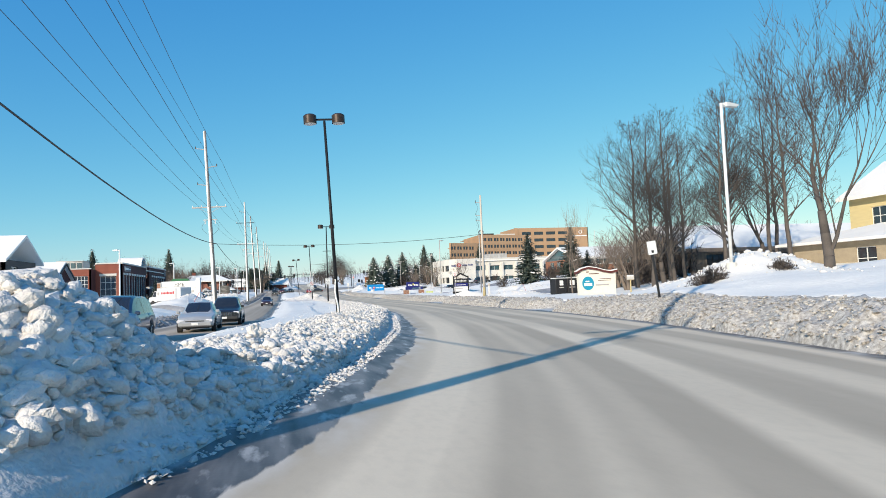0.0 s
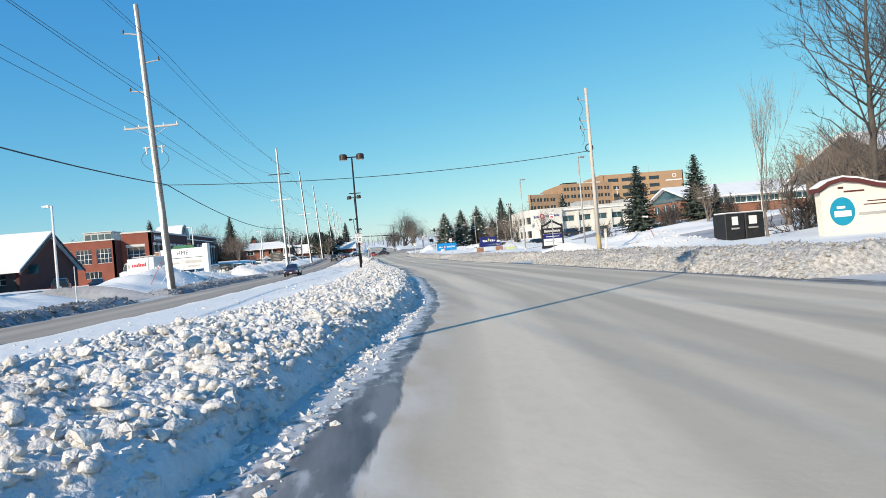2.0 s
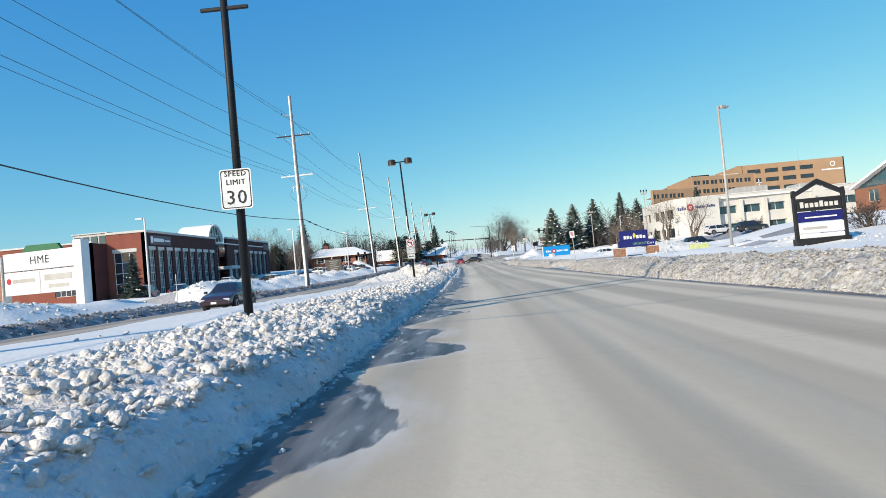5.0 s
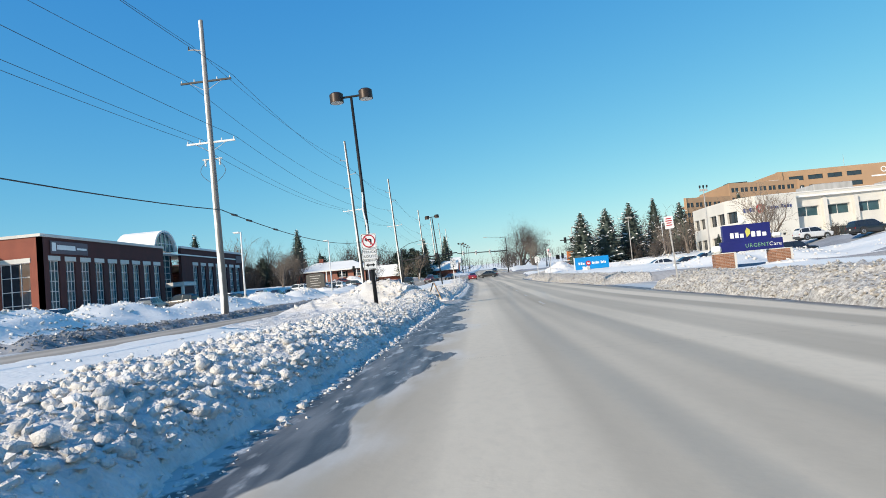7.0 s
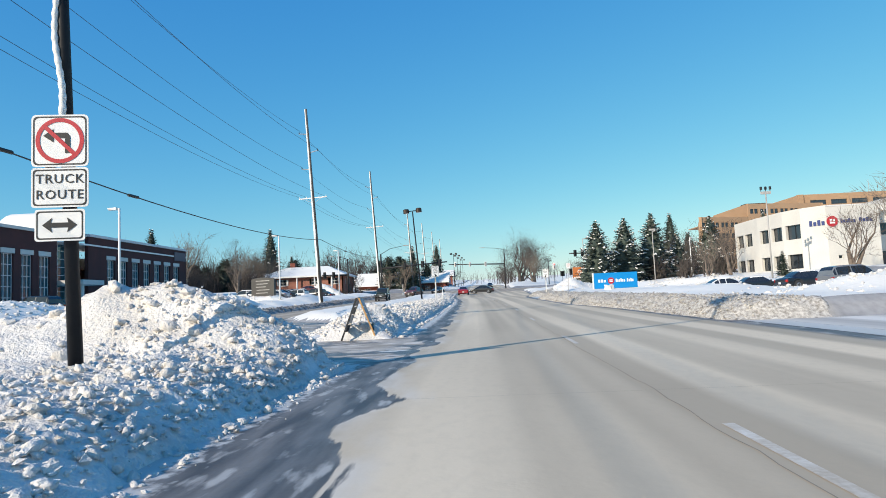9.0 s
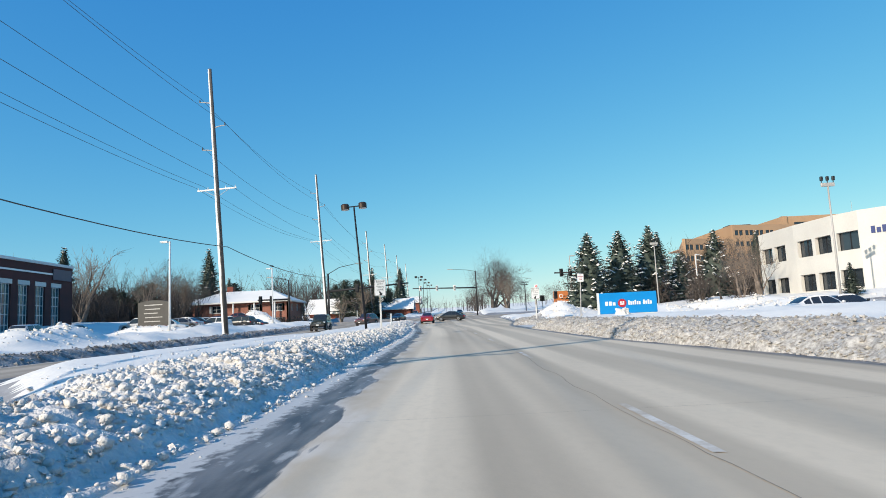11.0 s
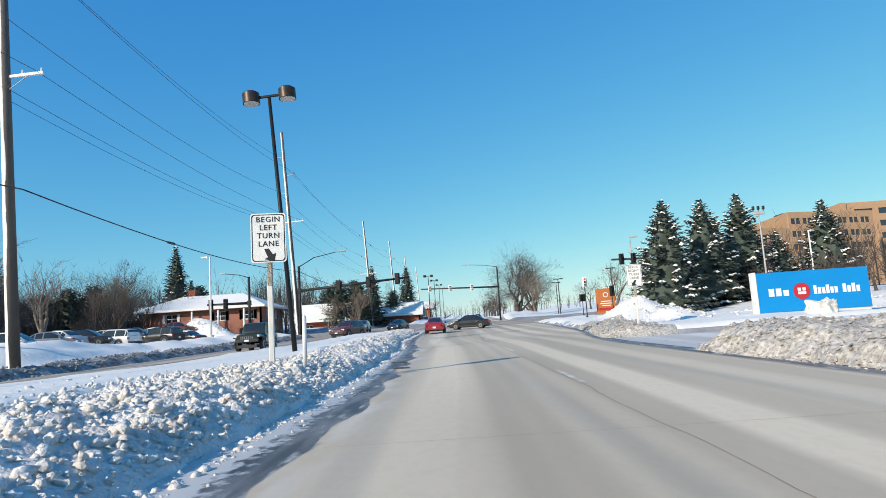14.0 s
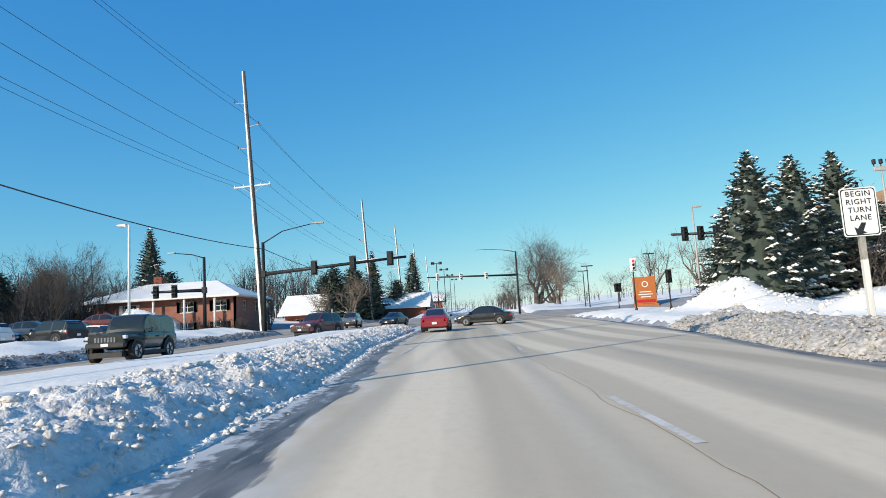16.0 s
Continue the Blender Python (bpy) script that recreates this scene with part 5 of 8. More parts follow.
def mast(x, y, z, arm_z0, arm_z1, reach, heads, lum=None, face=-1, head_mat=None, back=False, top=None):
    """A dark mast with a signal arm, and a street light on top."""
    t = thing("signal_mast", "dark traffic-signal mast with an arm of signal heads", "traffic signal", (x, y, z), 0, "signal masts")
    hh = (top or arm_z0 + 0.4) - z
    part("pole", Mesh().tube((0, 0, 0), (0, 0, hh), 0.20, 0.14, 12), BLACK, t, smooth=True)
    part("arm", Mesh().tube((0, 0, arm_z0 - z), (reach, 0, arm_z1 - z), 0.19, 0.12, 10), BLACK, t, smooth=True)
    part("clamp", Mesh().box(-0.22, 0.22, -0.22, 0.22, arm_z0 - z - 0.3, arm_z0 - z + 0.3, 0.03), BLACK, t)
    for f in heads:
        signal_head(t, reach * f, arm_z0 - z + (arm_z1 - arm_z0) * f, -0.22 * -face if back else -0.25, face, head_mat)
    if lum:
        lx, lz = lum
        pts = [(0, 0, hh - 0.1), (lx * 0.35, 0, hh - 0.1 + (lz - top) * 0.7), (lx * 0.9, 0, lz - z)]
        part("light_arm", Mesh().path(pts, [0.06, 0.05, 0.04], 8), BLACK, t, smooth=True)
        part("luminaire", Mesh().box(min(lx * 0.86, lx * 1.08), max(lx * 0.86, lx * 1.08), -0.15, 0.15, lz - z - 0.06, lz - z + 0.08, 0.03), GALV, t)
    return t


mast(-19.55, 256.6, 2.0, 7.9, 8.7, 13.4, (0.36, 0.63, 0.89), (5.4, 12.4), 1, None, False, 10.9)
mast(7.6, 312, 3.4, 10.5, 11.0, -16.0, (0.34, 0.62, 0.88), (-6.6, 15.4), -1, WHITE_POLE, False, 14.7)


def signal_post(x, y, h, lit=False, heads=1, mat=None, side=0.0):
    z = surface(x, y) - 0.1
    t = thing("signal_post", "pedestrian-height signal post in the corner snow", "traffic signal", (x, y, z), 0, "signal posts")
    part("post", Mesh().tube((0, 0, 0), (0, 0, h), 0.07, 0.06, 10), mat or BLACK, t, smooth=True)
    part("base", Mesh().tube((0, 0, 0), (0, 0, 0.4), 0.16, 0.13, 10), mat or BLACK, t)
    for k in range(heads):
        signal_head(t, side * (k - (heads - 1) / 2) * 0.5, h - 0.2, -0.2, -1, WHITE_POLE if lit else BLACK, lit)


signal_post(15.9, 263, 4.9, True)
signal_post(22.3, 300, 3.6, False, 2, None, 1)
signal_post(19.3, 263, 3.6)
signal_post(-17.6, 276, 3.4, False, 1, WHITE_POLE)
t = mast(33, 258, 3.2, 9.0, 9.3, -14.5, (0.72, 0.82, 0.92), None, -1, None, False, 9.6)
t = mast(-27.5, 262, 2.4, 7.2, 7.3, -5.5, (0.55, 0.9), (-3.5, 11.2), -1, None, False, 10.6)

# ---- buildings ----


def frame_ring(u0, u1, v0, v1, d0, d1, t):
    """A rectangular frame as one closed ring."""
    vs = [(u, d, v) for d in (d0, d1) for g in (0, t) for u, v in ((u0 + g, v0 + g), (u1 - g, v0 + g), (u1 - g, v1 - g), (u0 + g, v1 - g))]
    fs = []
    for k in range(4):
        n = (k + 1) % 4
        fs += [(k, n, 4 + n, 4 + k), (8 + k, 12 + k, 12 + n, 8 + n), (k, 8 + k, 8 + n, n), (4 + k, 4 + n, 12 + n, 12 + k)]
    return Mesh().add(vs, fs)


def facade(b, at, turn, length, z0, z1, openings, wall_mat, frame_mat, glass_mat, thick=0.35, sill=None, head=None, name="wall"):
    """A wall with real openings, seen from local -y, and a window in each: rows of u0, u1, v0, v1, columns, rows."""
    us = sorted({0.0, length, *[v for o in openings for v in o[:2]]})
    vs = sorted({z0, z1, *[v for o in openings for v in o[2:4]]})
    me = Mesh()

    def hole(u, v):
        return any(o[0] < u < o[1] and o[2] < v < o[3] for o in openings)
    for i in range(len(us) - 1):
        for j in range(len(vs) - 1):
            if not hole((us[i] + us[i + 1]) / 2, (vs[j] + vs[j + 1]) / 2):
                u0, u1, v0, v1 = us[i], us[i + 1], vs[j], vs[j + 1]
                me.add([(u0, 0, v0), (u1, 0, v0), (u1, 0, v1), (u0, 0, v1)], [(0, 1, 2, 3)])
                me.add([(u0, thick, v0), (u1, thick, v0), (u1, thick, v1), (u0, thick, v1)], [(3, 2, 1, 0)])
    for u0, u1, v0, v1, *_ in openings:
        me.add([(u0, 0, v0), (u1, 0, v0), (u1, 0, v1), (u0, 0, v1), (u0, thick, v0), (u1, thick, v0), (u1, thick, v1), (u0, thick, v1)],
               [(0, 4, 5, 1), (1, 5, 6, 2), (2, 6, 7, 3), (3, 7, 4, 0)])
    me.add([(0, 0, z0), (0, 0, z1), (0, thick, z1), (0, thick, z0)], [(0, 1, 2, 3)])
    me.add([(length, 0, z0), (length, 0, z1), (length, thick, z1), (length, thick, z0)], [(3, 2, 1, 0)])
    me.add([(0, 0, z1), (length, 0, z1), (length, thick, z1), (0, thick, z1)], [(0, 1, 2, 3)])
    w = part(name, me.weld(), wall_mat, b)
    place = pose(at[0], at[1], 0, 0, 0, turn)
    w.matrix_local = place
    for o in openings:
        u0, u1, v0, v1 = o[:4]
        nc, nr = (o[4], o[5]) if len(o) > 5 else (1, 1)
        d0, d1, t = thick * 0.45, thick * 0.45 + 0.08, 0.07
        win = part("window", frame_ring(u0, u1, v0, v1, d0, d1, t), frame_mat, b)
        win.matrix_local = place
        for k in range(1, nc):
            uu = u0 + (u1 - u0) * k / nc
            part("mullion", Mesh().box(uu - 0.04, uu + 0.04, d0 - 0.01, d1, v0 + t, v1 - t), frame_mat, win)
        for k in range(1, nr):
            vv = v0 + (v1 - v0) * k / nr
            part("glazing_bar", Mesh().box(u0 + t, u1 - t, d0 - 0.005, d1, vv - 0.04, vv + 0.04), frame_mat, win)
        pane = Mesh().box(u0 + 0.02, u1 - 0.02, d1 - 0.03, d1 - 0.01, v0 + 0.02, v1 - 0.02)
        part("pane", pane, glass_mat, win)
        if sill:
            part("sill", Mesh().box(u0 - 0.1, u1 + 0.1, -0.08, 0.1, v0 - 0.15, v0, 0.01), sill, win)
        if head:
            part("lintel", Mesh().box(u0 - 0.12, u1 + 0.12, -0.06, 0.08, v1 + 0.003, v1 + (0.55 if head is not TRIM else 0.3), 0.01), head, win)
    return w


def slab(name, poly, z0, z1, mat, b):
    return part(name, Mesh().prism(poly, 2, z0, z1), mat, b)


# red-brick clinic with tall window bays and a glazed barrel vault; east walls take the shade-darkened brick
b = thing("brick_clinic", "red-brick clinic with tall window bays and a barrel-vaulted atrium", "building", (0, 0, 0))
bays1 = [(1.3 + 2.95 * k, 3.15 + 2.95 * k, 1.0, 8.2, 3, 6) for k in range(9)]
facade(b, (-50, 173), 90, 28, -0.3, 10.9, bays1, BRICK_DARK_SHADED, TRIM, GLASS_BLUE, 0.5, None, STUCCO)
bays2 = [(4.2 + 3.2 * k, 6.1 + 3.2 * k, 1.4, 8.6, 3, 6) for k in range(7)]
facade(b, (-50.5, 208), 90, 28, -0.3, 11.4, bays2, BRICK_DARK_SHADED, TRIM, GLASS_BLUE, 0.5, None, STUCCO)
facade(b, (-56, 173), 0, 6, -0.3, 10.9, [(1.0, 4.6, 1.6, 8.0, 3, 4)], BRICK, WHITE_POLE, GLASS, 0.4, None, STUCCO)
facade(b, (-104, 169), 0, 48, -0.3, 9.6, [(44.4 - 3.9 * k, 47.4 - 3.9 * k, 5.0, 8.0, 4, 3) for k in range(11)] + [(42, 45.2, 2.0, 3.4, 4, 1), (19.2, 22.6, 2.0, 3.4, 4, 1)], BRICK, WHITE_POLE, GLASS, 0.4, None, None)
facade(b, (-56, 169), 90, 4.4, -0.3, 9.6, [], BRICK_DARK_SHADED, TRIM, GLASS, 0.35)
slab("roof", [(-56, 173.3), (-50.4, 173.3), (-50.4, 236), (-56, 236)], 10.2, 10.4, SNOW, b)
slab("roof", [(-104, 169.3), (-56.1, 169.3), (-56.1, 236), (-104, 236)], 9.0, 9.2, SNOW, b)
part("coping", Mesh().box(-56, -49.85, 172.85, 173.35, 10.9, 11.25, 0.02).box(-50.45, -49.85, 173.4, 201, 10.9, 11.25, 0.02), STUCCO, b)
part("coping", Mesh().box(-50.95, -50.35, 208, 236, 11.4, 11.75, 0.02), TRIM, b)
part("coping", Mesh().box(-104.1, -55.9, 168.85, 169.4, 9.6, 9.85, 0.02), STUCCO, b)
part("back_wall", Mesh().box(-104, -50.5, 235.6, 236, -0.3, 10.6), BRICK_DARK_SHADED, b)
facade(b, (-52.2, 201), 90, 7, -0.3, 10.8, [(0.4, 6.6, 2.2, 10.4, 4, 8)], BRICK_DARK_SHADED, TRIM, GLASS_BLUE, 0.3)
part("entrance_canopy", Mesh().box(-51.8, -47.5, 202.2, 206.6, 4.9, 5.5, 0.05), STUCCO, b, "white flat entrance canopy")
part("entrance_column", Mesh().box(-48.2, -47.8, 202.5, 202.9, 1.5, 4.9, 0.02), STUCCO, b)
n = 12
arc = [(201 + 3.5 - 3.5 * math.cos(math.pi * k / n), 10.8 + 3.1 * math.sin(math.pi * k / n)) for k in range(n + 1)]
part("vault_end", Mesh().prism(arc, 0, -51.9, -51.75), GLASS_BLUE, b, "arched blue glass end wall")
arc2 = [(201 + 3.5 - 3.8 * math.cos(math.pi * k / n), 10.8 + 3.4 * math.sin(math.pi * k / n)) for k in range(n + 1)]
part("vault_roof", Mesh().prism(arc2 + arc[::-1], 0, -57.6, -51.2), SNOW, b, "snow-covered barrel roof")
for k in range(1, 5):
    yy = 201 + 7 * k / 5
    hh = 3.1 * math.sqrt(max(0, 1 - ((yy - 204.5) / 3.5) ** 2))
    part("mullion", Mesh().box(-51.74, -51.6, yy - 0.05, yy + 0.05, 10.8, 10.8 + hh), TRIM, b)
part("mullion", Mesh().box(-51.74, -51.62, 201.3, 207.7, 12.0, 12.1), TRIM, b)
ru = part("roof_unit", Mesh().box(-67.5, -61.5, 183, 189, 9.2, 12.3, 0.1), GALV, b, "grey rooftop air unit")
for k in range(4):
    part("roof_unit_panel", Mesh().box(-67.2 + 1.45 * k, -66.1 + 1.45 * k, 182.9, 182.99, 9.9, 11.9), GLASS_BLUE, ru)
part("roof_unit_cap", Mesh().box(-67.7, -61.3, 182.8, 189.2, 12.31, 12.5, 0.05), STUCCO, ru)
arc = [(183 + 3 - 3 * math.cos(math.pi * k / n), 9.2 + 2.2 * math.sin(math.pi * k / n)) for k in range(n + 1)]
part("skylight", Mesh().prism(arc, 0, -100, -90), SNOW, b, "snow-covered barrel skylight")
sg = part("sign_board", Mesh().box(-49.92, -49.82, 174.5, 181.5, 9.0, 10.5, 0.02), material("sign_grey_violet", (0.13, 0.105, 0.125), (0.10, 0.085, 0.10), rough=0.6), b, "pale fascia sign with plain marks")
part("sign_mark", Mesh().box(-49.815, -49.80, 175.6, 179.0, 9.5, 10.05), SIGN_WHITE, sg)
part("sign_mark", Mesh().box(-49.815, -49.80, 179.3, 181.2, 9.6, 9.85), SIGN_WHITE, sg)
part("sign_mark", Mesh().ring((0, 0), 0.01, 0.005, 0, 0.01, 6).box(-49.815, -49.80, 174.7, 175.4, 9.3, 10.3), SIGN_WHITE, sg)
part("sign_board", Mesh().box(-50.42, -50.32, 231.5, 235.5, 9.6, 11.0, 0.02), MATS["sign_grey_violet"], b)
t = thing("picket_fence", "short white picket fence in front of the clinic", "fence", (-33.8, 151.4, surface(-32, 150.5) - 0.15), -24)
for k in range(11):
    part("picket", Mesh().box(0.34 * k, 0.34 * k + 0.2, -0.02, 0.02, 0, 1.2, 0.01), WHITE_POLE, t)
for zz in (0.3, 0.9):
    part("rail", Mesh().box(0, 3.7, 0.03, 0.08, zz, zz + 0.1), WHITE_POLE, t)

# gabled hall with a snowy roof
SIDING = material("dark_siding", (0.10, 0.085, 0.075), (0.07, 0.06, 0.055), rough=0.8, stretch=(1, 1, 6), scale=1)
b = thing("gabled_hall", "dark gabled hall with a steep snow-covered roof", "building", (0, 0, 0))
part("gable_wall", Mesh().prism([(119, 1.0), (136, 1.0), (136, 3.8), (127.5, 8.6), (119, 3.8)], 0, -50.0, -49.6), BRICK_DARK_SHADED, b)
facade(b, (-81.4, 119.3), 0, 31.5, 1.0, 4.0, [(20 + 2.8 * k, 21.6 + 2.8 * k, 1.9, 3.4, 2, 2) for k in range(4)], SIDING, WHITE_POLE, GLASS)
part("roof", Mesh().prism([(118, 3.4), (127.5, 8.8), (127.5, 9.15), (118, 3.75)], 0, -83, -49.0), SNOW, b, "snow-covered roof slope")
part("roof", Mesh().prism([(137, 3.4), (127.51, 8.8), (127.51, 9.15), (137, 3.75)], 0, -83, -49.0), SNOW, b, "snow-covered roof slope")
part("fascia", Mesh().prism([(117.9, 3.15), (127.5, 8.6), (127.5, 8.85), (117.9, 3.45)], 0, -48.98, -48.8), SIDING, b)
part("fascia", Mesh().prism([(137.1, 3.15), (127.51, 8.6), (127.51, 8.85), (137.1, 3.45)], 0, -48.98, -48.8), SIDING, b)
part("porch_roof", Mesh().prism([(112, 3.2), (119, 4.3), (119, 4.5), (112, 3.4)], 0, -66, -53), SNOW, b)
part("porch_wall", Mesh().box(-66, -53.3, 113, 119, 1.0, 3.2), BRICK_DARK_SHADED, b)
part("awning", Mesh().prism([(122, 3.2), (122, 4.4), (121.99, 4.4), (121.0, 3.2)], 0, -49.6, -48.6), material("green_canvas", (0.03, 0.09, 0.09), rough=0.8), b, "dark green canvas awning")
b = thing("porch_house", "dark shop house with snowy lean-to roofs and balcony", "building", (0, 0, 0))
facade(b, (-66, 88), 0, 22, 0.8, 7.4, [(3, 5, 4.9, 6.6, 2, 2), (8, 10, 4.9, 6.6, 2, 2), (15, 17, 1.6, 3.4, 2, 2), (19, 20.4, 1.6, 3.4, 2, 2)], SIDING, WHITE_POLE, GLASS)
facade(b, (-44, 88), 90, 10, 0.8, 7.4, [(2, 4, 4.9, 6.6, 2, 2), (6, 8, 1.6, 3.4, 2, 2)], SIDING, WHITE_POLE, GLASS)
part("roof", Mesh().prism([(86.5, 7.0), (93, 10.4), (99, 7.0), (99, 7.3), (93, 10.75), (86.5, 7.3)], 0, -67, -43.3), SNOW, b)
part("lean_to", Mesh().prism([(83, 3.4), (88, 4.6), (88, 4.8), (83, 3.6)], 0, -66, -42), SNOW, b)
for k in range(5):
    part("post", Mesh().box(-65 + 5.5 * k, -64.8 + 5.5 * k, 83.3, 83.5, 0.8, 3.45), WHITE_POLE, b)

# brick house at the corner
SHUTTER = material("white_shutter", (0.74, 0.73, 0.70), (0.66, 0.65, 0.62), rough=0.6)
b = thing("brick_house", "two-storey brick house with white porch columns and snowy roof", "house", (-9.2, 16.2, 1.0))
HOUSE_BRICK = material("house_brick", (0.35, 0.155, 0.11), (0.26, 0.11, 0.08), rough=0.85, scale=0.6, fine=9, bump=0.01, bump_scale=18)
win2 = [(u, u + 1.9, v, v + 1.5, 2, 2) for u in (4.6, 13.0, 17.8) for v in (5.3, 2.3) if not (u == 4.6 and v == 2.3)]
facade(b, (-46, 272), 0, 21, 1.6, 7.4, win2, HOUSE_BRICK, WHITE_POLE, GLASS, 0.3, STUCCO)
for u, *_ in win2:
    for v in (5.3, 2.3):
        if (u, v) != (4.6, 2.3):
            for s in (-0.55, 1.95):
                part("shutter", Mesh().box(-46 + u + s, -46 + u + s + 0.45, 271.9, 271.97, v, v + 1.5, 0.01), SHUTTER, b)
facade(b, (-25, 272), 90, 13, 1.6, 7.4, [(3, 4.6, 5.3, 6.8, 2, 2), (8, 9.6, 5.3, 6.8, 2, 2)], HOUSE_BRICK, WHITE_POLE, GLASS, 0.3)
facade(b, (-57.5, 276), 0, 11.5, 1.6, 6.6, [(4.5, 6.1, 4.2, 5.8, 2, 2), (8.5, 10.1, 4.2, 5.8, 2, 2)], HOUSE_BRICK, WHITE_POLE, GLASS, 0.3)
facade(b, (-57.5, 290), -90, 14, 1.6, 6.6, [], HOUSE_BRICK, WHITE_POLE, GLASS, 0.3)
part("roof", Mesh().add([(-47, 270.6, 7.2), (-24, 270.6, 7.2), (-24, 286, 7.2), (-47, 286, 7.2), (-41, 278, 10.2), (-30, 278, 10.2), (-47, 270.6, 7.5), (-24, 270.6, 7.5), (-24, 286, 7.5), (-47, 286, 7.5)],
                        [(6, 7, 5, 4), (7, 8, 5), (8, 9, 4, 5), (9, 6, 4), (0, 1, 7, 6), (1, 2, 8, 7), (2, 3, 9, 8), (3, 0, 6, 9), (3, 2, 1, 0)]), SNOW, b, "low snow-covered hip roof")
part("roof", Mesh().add([(-59, 274.5, 6.4), (-45, 274.5, 6.4), (-45, 291.5, 6.4), (-59, 291.5, 6.4), (-55, 283, 9.2), (-45, 283, 9.2), (-59, 274.5, 6.7), (-45, 274.5, 6.7), (-45, 291.5, 6.7), (-59, 291.5, 6.7)],
                        [(6, 7, 5, 4), (7, 8, 5), (8, 9, 4, 5), (9, 6, 4), (0, 1, 7, 6), (2, 3, 9, 8), (3, 0, 6, 9), (3, 2, 1, 0)]), SNOW, b, "low snow-covered hip roof")
part("chimney", Mesh().box(-40.5, -39.2, 279, 280.3, 9.2, 11.4, 0.03), BRICK, b)
for u in (-36.5, -32, -27.6):
    part("column", Mesh().tube((u, 271.0, 1.6), (u, 271.0, 7.2), 0.2, 0.17, 12), WHITE_POLE, b, smooth=True)
part("entry_porch", Mesh().prism([(-35.5, 1.6), (-33.0, 1.6), (-33.0, 3.9), (-34.25, 4.8), (-35.5, 3.9)], 1, 270.6, 271.9), WHITE_POLE, b, "small white gabled entry")
part("door", Mesh().box(-34.8, -33.7, 270.45, 270.59, 1.7, 3.7, 0.02), GLASS, b)
b = thing("neighbour_house", "brick house half hidden behind the trees", "house", (0, 0, 0))
facade(b, (-24, 330), 0, 14, 3.0, 6.6, [(2, 3.6, 4.2, 5.6, 2, 2), (7, 8.6, 4.2, 5.6, 2, 2)], BRICK, WHITE_POLE, GLASS, 0.3)
facade(b, (-10, 330), 90, 10, 3.0, 6.6, [], BRICK, WHITE_POLE, GLASS, 0.3)
part("roof", Mesh().prism([(329, 6.4), (335, 9.4), (341, 6.4), (341, 6.7), (335, 9.75), (329, 6.7)], 0, -25, -9.3), SNOW, b)
b = thing("white_house", "white-roofed low house behind the corner trees", "house", (0, 0, 0))
facade(b, (-36, 318), 0, 12, 3.0, 6.0, [(2, 3.6, 3.8, 5.2, 2, 2)], BRICK, WHITE_POLE, GLASS, 0.3)
part("roof", Mesh().prism([(316.5, 5.8), (323, 9.6), (330, 5.8), (330, 6.1), (323, 9.95), (316.5, 6.1)], 0, -37, -23), SNOW, b)

# white bank with a tan hospital behind it
b = thing("white_bank", "white concrete bank building with recessed dark windows", "building", (0, 0, 0))
facade(b, (46.6, 215), 0, 6.8, 1.5, 11.3, [(1.2, 1.8, 4.3, 4.8), (4.0, 4.6, 4.4, 4.9)], STUCCO, TRIM, GLASS, 0.4)
facade(b, (53.4, 216.6), 0, 42, 1.5, 11.4, [(0.5 + 5.1 * k, 4.3 + 5.1 * k, 7.3, 9.0, 2, 1) for k in range(8)] + [(0.5 + 5.1 * k, 4.3 + 5.1 * k, 3.2, 5.2, 2, 1) for k in range(8)], STUCCO, TRIM, GLASS_BLUE, 1.1)
part("return_wall", Mesh().box(53.0, 53.39, 215.4, 216.6, 1.5, 11.4), STUCCO, b)
for k in range(9):
    part("pier", Mesh().box(53.05 + 5.1 * k, 53.75 + 5.1 * k, 215.9, 216.58, 1.5, 10.2, 0.03), STUCCO, b)
# the west front bends back in short straight lengths
bend = [(43.2, 237.0), (43.1, 228.0), (43.6, 221.0), (44.5, 217.6), (46.6, 215.0)]
for (xa, ya), (xb, yb) in zip(bend[:-1], bend[1:]):
    ln = math.hypot(xb - xa, yb - ya)
    holes = [(0.6 + 3.4 * k, 3.4 + 3.4 * k, v, v + 2.0, 2, 1) for k in range(int(ln / 3.4)) for v in (3.3, 7.4)]
    facade(b, (xa, ya), math.degrees(math.atan2(yb - ya, xb - xa)), ln, 1.5, 11.5, holes, STUCCO, BLACK, GLASS, 0.9)
slab("roof", [(47.5, 215.6), (95.2, 217), (95.2, 254), (52, 254), (44.5, 237), (44.5, 222)], 10.6, 10.9, SNOW, b)
part("parapet", Mesh().box(46.5, 53.4, 214.95, 215.5, 11.3, 11.5, 0.02).box(53.5, 95.4, 216.5, 217.3, 11.4, 11.6, 0.02), TRIM, b)
part("roof_unit", Mesh().box(62, 69, 226, 233, 10.9, 13.6, 0.1), GALV, b, "grey rooftop air unit")
part("roof_unit", Mesh().box(75, 80, 224, 230, 10.9, 13.0, 0.1), GALV, b, "grey rooftop air unit")
NAVY = material("navy_letters", (0.03, 0.05, 0.16), (0.04, 0.06, 0.18), rough=0.5)
emb = part("round_emblem", Mesh().tube((47.3, 214.98, 9.3), (47.3, 214.90, 9.3), 0.72, 0.72, 24), SIGN_RED, b, "round red emblem")
part("emblem_mark", Mesh().box(46.98, 47.62, 214.87, 214.895, 9.0, 9.22).box(46.98, 47.25, 214.87, 214.895, 9.28, 9.6).box(47.35, 47.62, 214.87, 214.895, 9.28, 9.6), SIGN_WHITE, emb)
